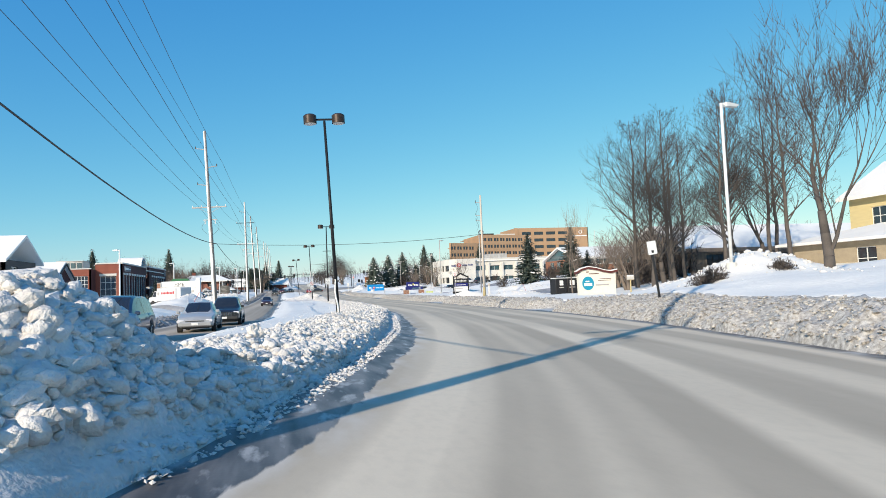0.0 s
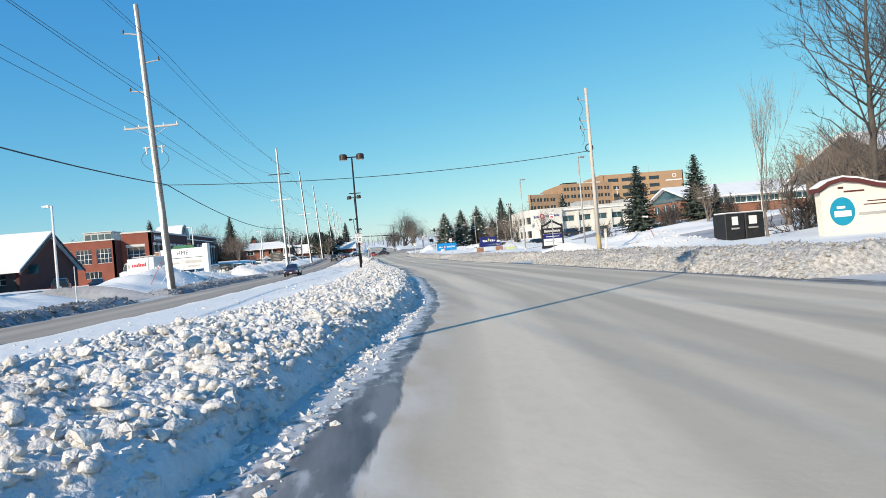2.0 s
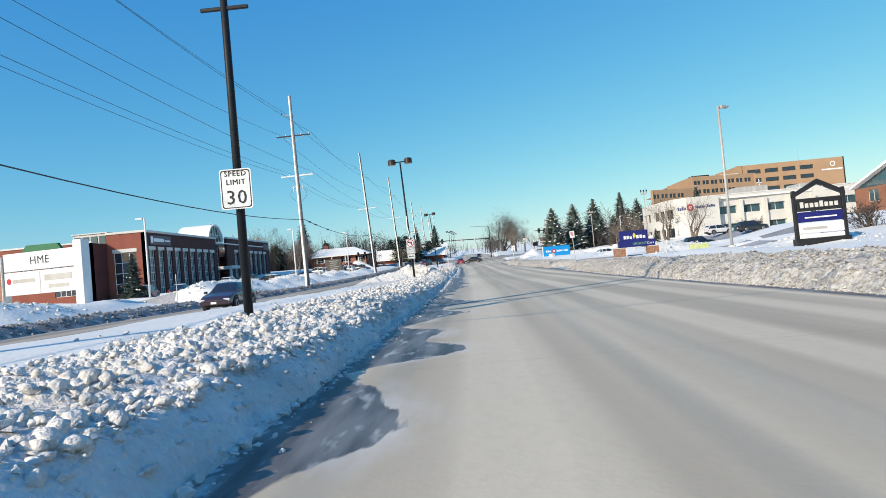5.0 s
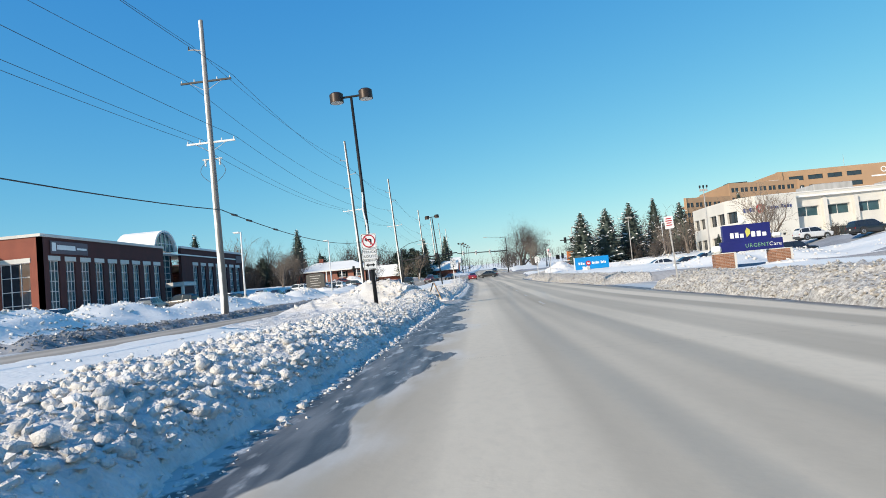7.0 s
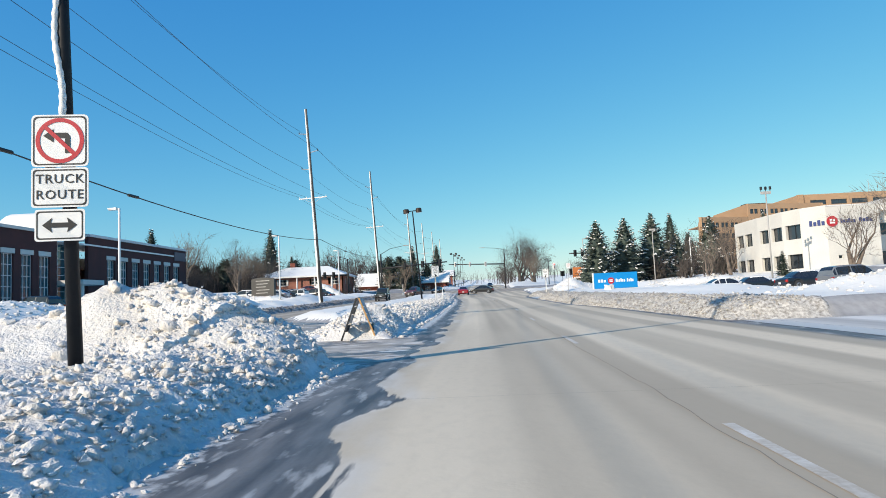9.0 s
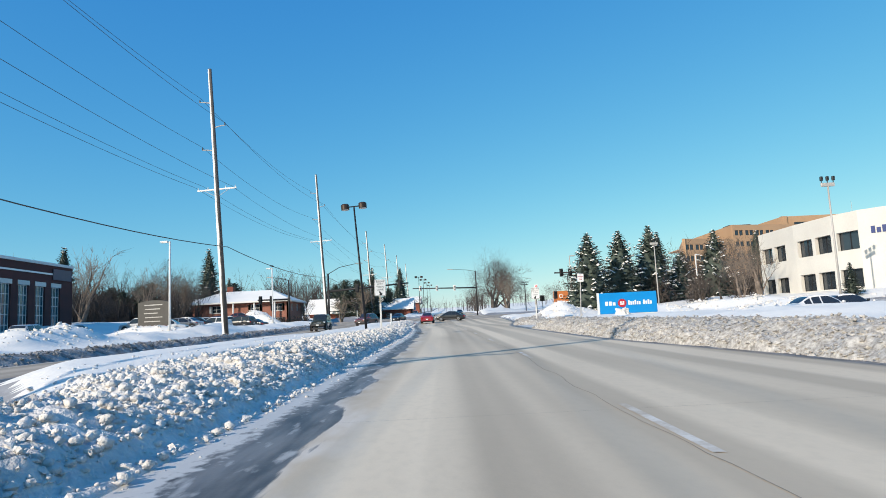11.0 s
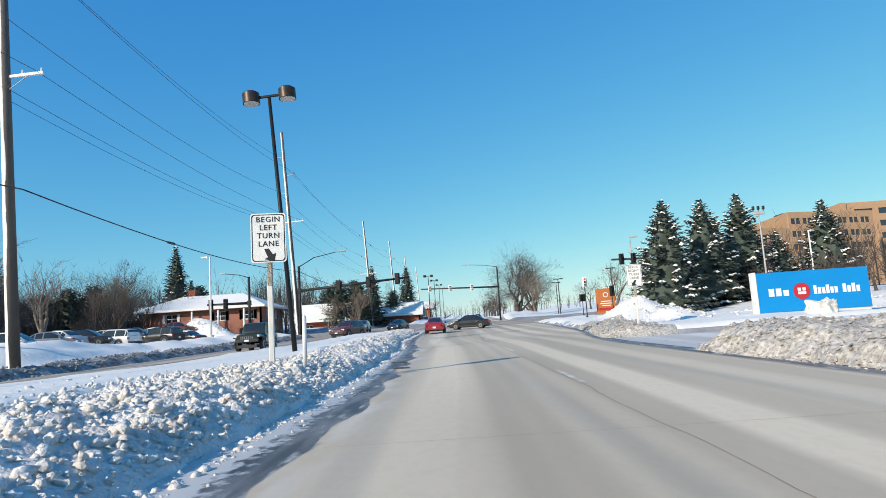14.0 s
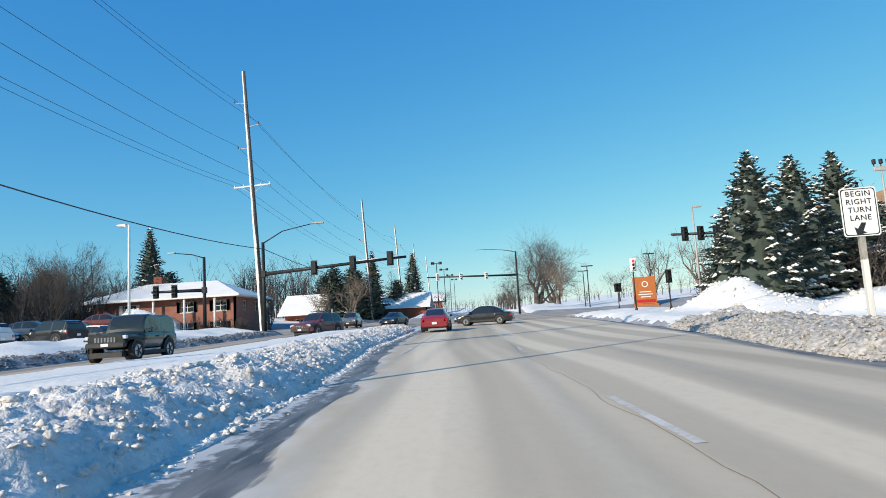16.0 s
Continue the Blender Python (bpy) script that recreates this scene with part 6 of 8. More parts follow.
words(b, NAVY, 1.15, 3.25, -0.07, 0.0, 8.85, 9.6, 4, "dark blue letter bar", pose(44.5, 217.6, 0, 0, 0, math.degrees(math.atan2(-2.6, 2.1))))
words(b, NAVY, 48.4, 50.4, 214.92, 215.0, 9.05, 9.6, 6, "dark blue letter bar")
words(b, NAVY, 50.8, 52.6, 214.92, 215.0, 9.1, 9.65, 4, "dark blue letter bar")

b = thing("tan_hospital", "long tan-brick hospital with rows of dark windows", "building", (0, 0, 0))
for (xa, ya), (xb, yb), top in (((90, 391), (113, 400), 29.6), ((113, 400), (147.6, 409), 35.2)):
    ln = math.hypot(xb - xa, yb - ya)
    facade(b, (xa, ya), math.degrees(math.atan2(yb - ya, xb - xa)), ln, 2, top, [(1.0 + 4.8 * k + o, 2.7 + 4.8 * k + o, v, v + 2.0, 1, 1) for k in range(int((ln - 1) / 4.8)) for o in (0, 2.0) for v in (top - 4.2, top - 8.6, top - 13.0)], TAN, BLACK, GLASS, 0.6)
facade(b, (147.6, 428), 0, 56, 2, 41.5, [(5 + 9.2 * k, 12.0 + 9.2 * k, v, v + 2.2, 2, 1) for k in range(4) for v in (36.6, 31.8, 27.0, 22.2)], TAN, BLACK, GLASS, 0.6)
facade(b, (147.6, 460), -90, 32, 2, 41.5, [], TAN, BLACK, GLASS, 0.6)
facade(b, (99.5, 421.6), -107, 32, 2, 29.6, [(22, 24, 24.5, 27.0, 1, 1), (26, 28, 24.5, 27.0, 1, 1)], TAN, BLACK, GLASS, 0.6)
slab("roof", [(90.3, 392), (113, 401), (113, 440), (101, 440), (101, 419)], 28.8, 29.2, TAN, b)
part("wall", Mesh().box(147.0, 147.9, 408.6, 428.4, 2, 35.1), TAN, b)
part("pier", Mesh().box(147.1, 149.4, 427.3, 429.4, 30, 41.55), TAN, b)
slab("roof", [(113.4, 401), (147.5, 410), (147.5, 450), (113.4, 450)], 34.4, 34.8, TAN, b)
facade(b, (113, 440), -90, 39, 29.2, 35.2, [], TAN, BLACK, GLASS, 0.4)
slab("roof", [(148, 428.7), (203, 428.7), (203, 460), (148, 460)], 40.6, 41.0, TAN, b)
facade(b, (203.6, 428), 90, 32, 2, 41.5, [], TAN, BLACK, GLASS, 0.6)
part("back_wall", Mesh().box(113, 203, 459.5, 460, 2, 29), TAN, b)
part("penthouse", Mesh().box(118, 127, 414, 420, 34.8, 37.0, 0.1), BRONZE, b, "dark rooftop plant room")
part("penthouse", Mesh().box(133, 146, 424, 434, 34.8, 37.4, 0.1), STUCCO, b)
part("emblem", Mesh().ring((197.5, 38.2), 1.4, 0.4, 427.8, 427.95, 16), SIGN_WHITE, b, "white wall emblem")
part("emblem_bar", Mesh().box(191.5, 202.5, 427.85, 427.97, 35.0, 35.7), SIGN_WHITE, b)
part("mast", Mesh().tube((186, 440, 41), (186, 440, 49), 0.12, 0.06, 6), GALV, b)
part("wall_cross", Mesh().box(157.8, 158.2, 427.7, 427.9, 28.5, 33.5).box(156.6, 159.4, 427.7, 427.9, 31.4, 31.9), SIGN_WHITE, b, "white wall cross")

# long low school-like building with a blue clerestory
b = thing("clerestory_hall", "brick hall with blue clerestory windows and snowy roof", "building", (13, 15, 0.3))
BRICK_BROWN = material("brown_brick", (0.30, 0.135, 0.08), (0.22, 0.10, 0.06), rough=0.85, scale=0.5, fine=9, bump=0.01, bump_scale=18)
facade(b, (61, 163), 0, 60, 1.5, 6.8, [], BRICK_BROWN, TRIM, GLASS)
facade(b, (61, 164.2), 0, 60, 6.8, 8.7, [(0.5 + 3 * k, 3.3 + 3 * k, 7.0, 8.5, 2, 1) for k in range(19)], TRIM, TRIM, GLASS_BLUE, 0.3)
part("roof", Mesh().prism([(162.6, 8.7), (175, 12.4), (187, 8.7), (187, 9.1), (175, 12.85), (162.6, 9.1)], 0, 60, 122), SNOW, b)
facade(b, (61, 187), -90, 24, 1.5, 8.7, [(4 + 5 * k, 7 + 5 * k, 6.0, 8.2, 2, 1) for k in range(3)], BRICK_BROWN, TRIM, GLASS_BLUE)
part("gable_end", Mesh().prism([(163.5, 8.7), (186.5, 8.7), (175, 12.4)], 0, 61.1, 61.4), GLASS_BLUE, b)
part("ledge", Mesh().box(60.8, 121, 162.6, 164.2, 6.8, 7.0), SNOW, b)
part("flue", Mesh().box(100, 101.4, 176, 177.4, 11, 19), TAN, b, "tall tan chimney")
b = thing("long_low_building", "long low brown building with a broad snowy roof", "building", (5, 0, 0))
STONE = material("tan_stone", (0.40, 0.33, 0.23), (0.30, 0.25, 0.18), rough=0.9, scale=1.2, fine=8, bump=0.02)
WOOD_DARK = material("brown_cladding", (0.22, 0.175, 0.135), (0.15, 0.12, 0.095), rough=0.8, scale=0.8, fine=12, stretch=(4, 4, 0.3))
facade(b, (42, 84), 0, 46, 1.5, 6.0, [(3 + 4.4 * k, 6.4 + 4.4 * k, 3.0, 5.2, 3, 1) for k in range(10)], WOOD_DARK, BLACK, GLASS)
facade(b, (42, 100), -90, 16, 1.5, 6.0, [(3, 5, 3, 5.2, 2, 1), (9, 11, 3, 5.2, 2, 1)], WOOD_DARK, BLACK, GLASS)
part("roof", Mesh().prism([(82.6, 5.8), (92, 10.0), (102, 5.8), (102, 6.1), (92, 10.35), (82.6, 6.1)], 0, 40.5, 90), SNOW, b)
part("fascia", Mesh().box(40.5, 90, 82.4, 82.6, 5.55, 6.1), WOOD_DARK, b)

# pale yellow house with a stone wing
YELLOW = material("yellow_siding", (0.66, 0.55, 0.28), (0.58, 0.48, 0.25), rough=0.7, stretch=(1, 1, 5), scale=0.8)
b = thing("yellow_house", "pale yellow gabled house with a stone garage wing", "house", (9.8, 0, 0))
facade(b, (38.5, 52), 0, 34, 1.8, 5.2, [(2.6, 3.5, 2.4, 4.4, 1, 1), (9, 11, 2.6, 4.4, 2, 2), (15, 17, 2.6, 4.4, 2, 2)], STONE, WHITE_POLE, GLASS)
facade(b, (38.5, 66), -90, 14, 1.8, 5.2, [(9.5, 12, 2.0, 4.4, 2, 2)], STONE, WHITE_POLE, GLASS)
part("roof", Mesh().add([(37.5, 51, 5.1), (73, 51, 5.1), (73, 67, 5.1), (37.5, 67, 5.1), (44, 58, 7.2), (73, 58, 7.2), (37.5, 51, 5.4), (73, 51, 5.4), (73, 67, 5.4), (37.5, 67, 5.4)],
                        [(6, 7, 5, 4), (8, 9, 4, 5), (9, 6, 4), (0, 1, 7, 6), (2, 3, 9, 8), (3, 0, 6, 9), (3, 2, 1, 0), (7, 8, 5)]), SNOW, b)
facade(b, (47, 53), 0, 14, 5.3, 11.0, [(2.4, 4.6, 7.2, 9.6, 2, 2), (9.4, 11.6, 7.2, 9.6, 2, 2)], YELLOW, WHITE_POLE, GLASS)
facade(b, (47, 65), -90, 12, 5.3, 11.0, [(3, 5, 7.2, 9.4, 2, 2)], YELLOW, WHITE_POLE, GLASS)
part("gable", Mesh().prism([(47, 11.0), (61, 11.0), (54, 15.2)], 1, 53, 53.3), YELLOW, b)
part("roof", Mesh().prism([(46.0, 10.5), (54, 15.3), (62, 10.5), (62, 10.9), (54, 15.75), (46.0, 10.9)], 1, 52.2, 66), SNOW, b)

# far roofs up the road
for k, (x, y, w, h) in enumerate(((-58, 420, 20, 5), (-40, 470, 26, 6), (-70, 560, 30, 7))):
    b = thing("far_building", "small distant brick building under a snowy roof", "building", (x, y, float(ground_z(y))), 0, "distant buildings")
    facade(b, (0, 0), 0, w, -1, h, [(2 + 5 * j, 4 + 5 * j, h * 0.4, h * 0.75, 2, 1) for j in range(int(w / 5))], BRICK if k % 2 else TAN, WHITE_POLE, GLASS)
    facade(b, (0, 16), -90, 16, -1, h, [], BRICK, WHITE_POLE, GLASS)
    part("roof", Mesh().prism([(-1, h - 0.2), (8, h + 3), (17, h - 0.2), (17, h + 0.1), (8, h + 3.35), (-1, h + 0.1)], 0, -1, w + 1), SNOW, b)

# ---- trees ----


def bare_tree(name, label, height, seed, trunk=0.22, split=0.28, spread=0.55, up=0.35, levels=7, mat=None, stems=1, kids=(2, 3), hold=0.8):
    """A leafless tree: tapered trunk and limbs, and a crown of fine twigs. Made at the origin."""
    rng = random.Random(seed)
    t = thing(name, label, "tree")
    limbs, twigs = Mesh(), Mesh()

    def grow(p, d, length, r, lv):
        steps = 3 if lv < 3 else 2 if lv < levels else 1
        pts, rad = [p], [r]
        for k in range(steps):
            d = (d + Vector((rng.uniform(-1, 1), rng.uniform(-1, 1), rng.uniform(-0.6, 1))) * 0.13 + Vector((0, 0, up * 0.10))).normalized()
            pts.append(pts[-1] + d * length / steps)
            rad.append(r * (1 - 0.35 * (k + 1) / steps))
        if lv >= levels - 1:
            for k in range(steps):
                twigs.spike(pts[k], pts[k + 1] + (pts[k + 1] - pts[k]) * 0.25, rad[k])
        else:
            (limbs if lv < 3 else twigs).path(pts, rad, 7 if lv == 0 else 5 if lv < 3 else 3)
        if lv >= levels:
            return
        for k in range(rng.randint(*kids) + (1 if lv in (1, 2, 3) else 0)):
            q = pts[rng.randint(1, steps)] if k else pts[-1]
            a = rng.uniform(0, 6.283)
            side = (d.orthogonal().normalized() * math.cos(a) + d.cross(d.orthogonal().normalized()) * math.sin(a))
            w = spread * rng.uniform(0.55, 1.2) * (0.6 if k == 0 else 1)
            nd = (d * (1 - 0.35 * w) + side * w + Vector((0, 0, up * 0.45))).normalized()
            grow(q, nd, length * hold * rng.uniform(0.75, 1.08), max(rad[-1] * (0.78 if k == 0 else 0.6), 0.008), lv + 1)
    for s in range(stems):
        a = rng.uniform(0, 6.283)
        lean = Vector((math.cos(a) * 0.28, math.sin(a) * 0.28, 1)).normalized() if stems > 1 else Vector((0, 0, 1))
        grow(Vector((0, 0, -0.4)), lean, height * split, trunk, 0)
    top = max(v[2] for v in limbs.v + twigs.v)
    k = height / top
    for m in (limbs, twigs):
        m.v = [(x * k, y * k, z * k) for x, y, z in m.v]
    part("trunk", limbs, mat or BARK, t, smooth=True)
    part("crown", twigs, TWIG if mat is None else mat, t, "fine bare twigs")
    return t


def leader_tree(name, label, height, seed, trunk=0.2, clear=0.3, reach=0.27, rise=1.0, step=0.34, mat=None, kids=3):
    """A leafless tree with one straight stem and rising side branches all the way up."""
    rng = random.Random(seed)
    t = thing(name, label, "tree")
    stem, twigs = Mesh(), Mesh()
    pts, p = [Vector((0, 0, -0.4))], Vector((0, 0, -0.4))
    n = 12
    for k in range(n):
        p = p + Vector((rng.uniform(-0.10, 0.10), rng.uniform(-0.10, 0.10), (height + 0.4) / n))
        pts.append(p)
    stem.path(pts, [trunk * (1 - 0.93 * k / n) for k in range(n + 1)], 7)

    def fork(q, d, length, r, lv):
        mid = q + d * length * 0.5
        d2 = (d + Vector((rng.uniform(-0.3, 0.3), rng.uniform(-0.3, 0.3), rng.uniform(0.0, 0.35)))).normalized()
        end = mid + d2 * length * 0.5
        if lv == 0:
            stem.path([q, mid, end], [r, r * 0.7, r * 0.35], 4)
        else:
            twigs.spike(q, mid + d * length * 0.04, r)
            twigs.spike(mid, end, r * 0.6)
        if lv < 3:
            for k in range(kids + (lv == 0)):
                f = rng.uniform(0.25, 1.0)
                s = q.lerp(mid, f * 2) if f < 0.5 else mid.lerp(end, f * 2 - 1)
                a = rng.uniform(0, 6.283)
                o = d2.orthogonal().normalized()
                side = o * math.cos(a) + d2.cross(o) * math.sin(a)
                fork(s, (d2 + side * rng.uniform(0.5, 0.95) + Vector((0, 0, 0.25))).normalized(), length * rng.uniform(0.38, 0.62), max(r * 0.5, 0.011), lv + 1)
    z = height * clear
    while z < height * 0.97:
        f = z / height
        g = (f - clear) / (1 - clear)
        a = rng.uniform(0, 6.283)
        d = Vector((math.cos(a), math.sin(a), rise * rng.uniform(0.7, 1.4))).normalized()
        i = min(int(f * n), n - 1)
        q = pts[i].lerp(pts[i + 1], f * n - i)
        fork(q, d, height * reach * (1.08 - g) ** 0.75 * (0.5 + 0.5 * min(1, g / 0.2)) * rng.uniform(0.7, 1.25), trunk * 0.36 * (1.1 - f), 0)
        z += step * rng.uniform(0.6, 1.4)
    part("trunk", stem, mat or BARK, t, smooth=True)
    part("crown", twigs, TWIG if mat is None else mat, t, "fine bare twigs")
    return t


def spruce(name, label, height, radius, seed, snowy=0.3, thin=1.0, taper=0.95):
    """A conifer: trunk, drooping boughs of many needle tufts, and snow lying on the boughs."""
    rng = random.Random(seed)
    t = thing(name, label, "tree")
    part("trunk", Mesh().tube((0, 0, -0.5), (0, 0, height * 0.97), height * 0.016, 0.02, 7), BARK, t, smooth=True)
    tufts, snow = Mesh(), Mesh()
    # dense inner shade of small twigs and needles
    rings = [(f, [(radius * (0.62 if thin >= 1 else 0.42) * (1 - f) ** taper * rng.uniform(0.6, 1.15), 6.283 * k / 11 + rng.uniform(-0.2, 0.2), rng.uniform(-0.3, 0.3)) for k in range(11)]) for f in (0.07, 0.16, 0.26, 0.37, 0.48, 0.6, 0.72, 0.84, 0.95)]
    vs = [(r * math.cos(a), r * math.sin(a), height * f + dz) for f, row in rings for r, a, dz in row]
    tufts.add(vs, [(i * 11 + k, i * 11 + (k + 1) % 11, (i + 1) * 11 + (k + 1) % 11, (i + 1) * 11 + k) for i in range(8) for k in range(11)])
    z = height * 0.06
    while z < height * 0.99:
        f = z / height
        r = radius * (1 - f) ** taper * (0.35 + 0.65 * min(1, f / 0.12)) + 0.12
        n = max(5, int((6 + 9 * (1 - f)) * thin))
        r *= rng.uniform(0.86, 1.14)
        a0 = rng.uniform(0, 6.283)
        for k in range(n):
            a = a0 + 6.283 * k / n + rng.uniform(-0.25, 0.25)
            rr = r * rng.uniform(0.72, 1.12)
            out = Vector((math.cos(a), math.sin(a), 0))
            droop = -0.28 + 0.5 * f + rng.uniform(-0.08, 0.08)
            m = max(2, int(rr / 0.25))
            held = rng.random() < snowy
            for j in range(m):
                u = (j + 0.6) / m
                p = out * rr * u * 0.9 + Vector((0, 0, z + droop * rr * u + 0.12 * rr * u * u))
                wdt = (0.17 + 0.13 * (1 - u)) * (0.6 + 0.5 * min(rr, 2) / 2)
                d = (out + Vector((rng.uniform(-.7, .7), rng.uniform(-.7, .7), droop + rng.uniform(-0.5, 0.15)))).normalized()
                side = d.cross(Vector((0, 0, 1)))
                side.normalize()
                lng = wdt * rng.uniform(1.9, 3.0)
                q = p + d * lng
                dn = Vector((0, 0, -wdt * 0.75))
                tufts.add([tuple(p), tuple(p + side * wdt + d * lng * 0.4 + dn * 0.35), tuple(q), tuple(p - side * wdt + d * lng * 0.4 + dn * 0.35), tuple(p + d * lng * 0.35 + dn)],
                          [(0, 4, 1), (1, 4, 2), (2, 4, 3), (3, 4, 0)])
                if held and rng.random() < 0.15 + 0.5 * u:
                    h = Vector((0, 0, 0.09))
                    w2 = wdt * 1.25
                    snow.add([tuple(p + h), tuple(p + side * w2 + d * lng * 0.4 + h * 0.4), tuple(p + d * lng * 0.8 + h * 0.3), tuple(p - side * w2 + d * lng * 0.4 + h * 0.4), tuple(p + d * lng * 0.4 + h * 2.2), tuple(p + d * lng * 0.4 - h * 0.2)],
                             [(0, 1, 4), (1, 2, 4), (2, 3, 4), (3, 0, 4), (1, 0, 5), (2, 1, 5), (3, 2, 5), (0, 3, 5)])
        z += height * 0.020 + 0.05 + 0.10 * (1 - f)
    part("needles", tufts, NEEDLE, t)
    if snow.v:
        tagged(part("bough_snow", snow, SNOW, t), "snow lying on the boughs", kind="stuff")
    return t


def plant(proto, x, y, scale=1.0, turn=0.0, sink=0.0, z=None):
    zz = (surface(x, y) if z is None else z) - sink
    return copy_thing(proto, pose(x, y, zz, 0, 0, turn) @ Matrix.Scale(scale, 4))




def first(proto, x, y, scale=1.0, turn=0.0):
    """Moves the prototype itself to its place, so that no spare stands about."""
    proto.matrix_world = pose(x, y, surface(x, y), 0, 0, turn) @ Matrix.Scale(scale, 4)


con_a = spruce("spruce", "tall dark green spruce with snow on its boughs", 12.5, 5.9, 11, 0.34, 1.0)
con_b = spruce("spruce", "tall dark green spruce with snow on its boughs", 13.0, 6.0, 12, 0.34, 1.0)
con_c = spruce("spruce", "sparse dark spruce with open boughs", 10.5, 3.9, 13, 0.05, 0.9)
con_d = spruce("spruce", "narrow dark spruce behind the houses", 14, 4.4, 14, 0.12)
first(con_a, 22.6, 250, 1.01)
first(con_b, 36.3, 262.6, 1.16)
plant(con_a, 29.4, 257, 1.05, 120)
plant(con_b, 50, 268, 0.95, 60)
plant(con_a, 42.5, 266, 0.8, 300)
plant(con_a, 52.5, 276, 0.72, 200)
plant(con_b, 55, 298, 0.85, 100)
plant(con_a, 25.3, 262.5, 0.8, 40)
first(con_c, 40.7, 132.6, 1.1)
plant(con_c, 51, 132.6, 0.98, 130)
plant(con_c, -37.5, 145.5, 0.46, 50)
plant(con_c, 57, 137, 0.5, 20)
plant(con_c, 38, 209.5, 0.27, 20)
plant(con_a, 67.5, 205, 0.3, 20)
first(con_d, -63, 320, 1.36)
con_e = spruce("evergreen", "broad dark evergreen with a rounded top", 10, 4.6, 15, 0.0, 0.85, 0.5)
first(con_e, -60, 276, 0.95)
for x, y, s, a in ((-66, 280, 0.9, 50), (-72, 286, 0.95, 120), (-26.5, 318, 1.05, 20), (-21.8, 316, 0.95, 140), (-24.5, 326, 1.1, 220), (-16.5, 334, 0.9, 300), (-31, 330, 1.0, 80), (-74, 268, 0.8, 200)):
    plant(con_e, x, y, s, a)
for x, y, s, a in ((-49.5, 296, 0.6, 20), (-20, 324, 0.72, 90), (95, 345, 1.0, 40), (-90, 300, 1.1, 80), (60, 330, 1.0, 10), (-14, 345, 0.8, 12)):
    plant(con_d, x, y, s, a)

tree_a = bare_tree("bare_tree", "tall leafless tree with a broad fan of branches", 15, 3, 0.26, 0.24, 0.62, 0.45, levels=8, kids=(2, 2), hold=0.86)
tree_b = leader_tree("bare_tree", "tall leafless tree with one straight stem", 13.8, 8, 0.18, 0.26, 0.28, 1.1, 0.27)
tree_f = leader_tree("bare_tree", "tall leafless tree with one straight stem", 13.8, 9, 0.20, 0.20, 0.34, 0.9, 0.26)
tree_r = bare_tree("bare_tree", "old leafless tree with a dense round crown", 17, 19, 0.45, 0.15, 0.85, 0.16, levels=7, kids=(2, 3), hold=0.88, stems=2)
tree_s = bare_tree("bare_tree", "leafless tree with a round brown crown", 17, 27, 0.40, 0.15, 0.85, 0.16, levels=7, kids=(2, 3), hold=0.88)
tree_c = bare_tree("bare_tree", "young leafless tree with steep upright branches", 13.5, 21, 0.19, 0.17, 0.60, 0.55, levels=7, kids=(2, 3), hold=0.88)
tree_d = bare_tree("bare_tree", "small leafless ornamental tree with spreading branches", 6, 33, 0.13, 0.22, 0.75, 0.25, levels=5, mat=BARK_PALE, stems=2)
tree_e = bare_tree("bare_tree", "slender leafless sapling with upright twigs", 10, 44, 0.10, 0.36, 0.26, 0.8, levels=5, mat=BARK_PALE)
shrub = bare_tree("bare_shrub", "rounded leafless brown shrub", 2.4, 51, 0.05, 0.16, 0.8, 0.2, levels=4, stems=6)
tree_o = bare_tree("bare_tree", "tall old leafless tree with a dense spreading crown", 16.5, 63, 0.34, 0.2, 0.60, 0.40, levels=8, kids=(2, 3), hold=0.84)
tree_p = bare_tree("bare_tree", "pale-barked leafless tree with rising forked limbs", 12.5, 91, 0.28, 0.14, 0.62, 0.5, levels=8, mat=BARK_PALE, kids=(2, 3), hold=0.88)
first(tree_p, -52.8, 275, 1.0)
first(tree_c, 15.5, 27.0, 1.18)
first(tree_o, 29.3, 63.0, 0.98, 60)
first(tree_f, 31.5, 64.5, 1.25)
first(tree_b, 34, 66, 1.25, 40)
first(tree_e, 20.7, 68.3, 1.12)
for pr, x, y, s, a in (
        (tree_o, 40, 64, 1.02, 310), (tree_o, 47, 68, 1.08, 20), (tree_b, 37, 62, 1.28, 100), (tree_f, 40, 66, 1.28, 150), (tree_b, 33, 58, 1.14, 200), (tree_b, 43, 60, 1.28, 260), (tree_f, 36, 72, 1.28, 310), (tree_b, 46, 66, 1.28, 20),
        (tree_f, 30, 70, 1.18, 70), (tree_b, 50, 70, 1.28, 130), (tree_f, 27.6, 62.5, 1.1, 220), (tree_b, 54, 66, 1.24, 310),
        (tree_d, 26.5, 66, 1.2, 60), (tree_d, 31, 76, 1.4, 10), (tree_a, 55, 120, 0.5, 90), (tree_d, 33, 84, 1.3, 200), (tree_d, 47, 122, 1.2, 20)):
    plant(pr, x, y, s, a)
first(tree_a, -68, 262, 0.6)
first(tree_s, -58, 284, 0.85)
first(tree_d, 28.2, 170, 1.25)
first(tree_r, 13.8, 346, 1.28, 30)
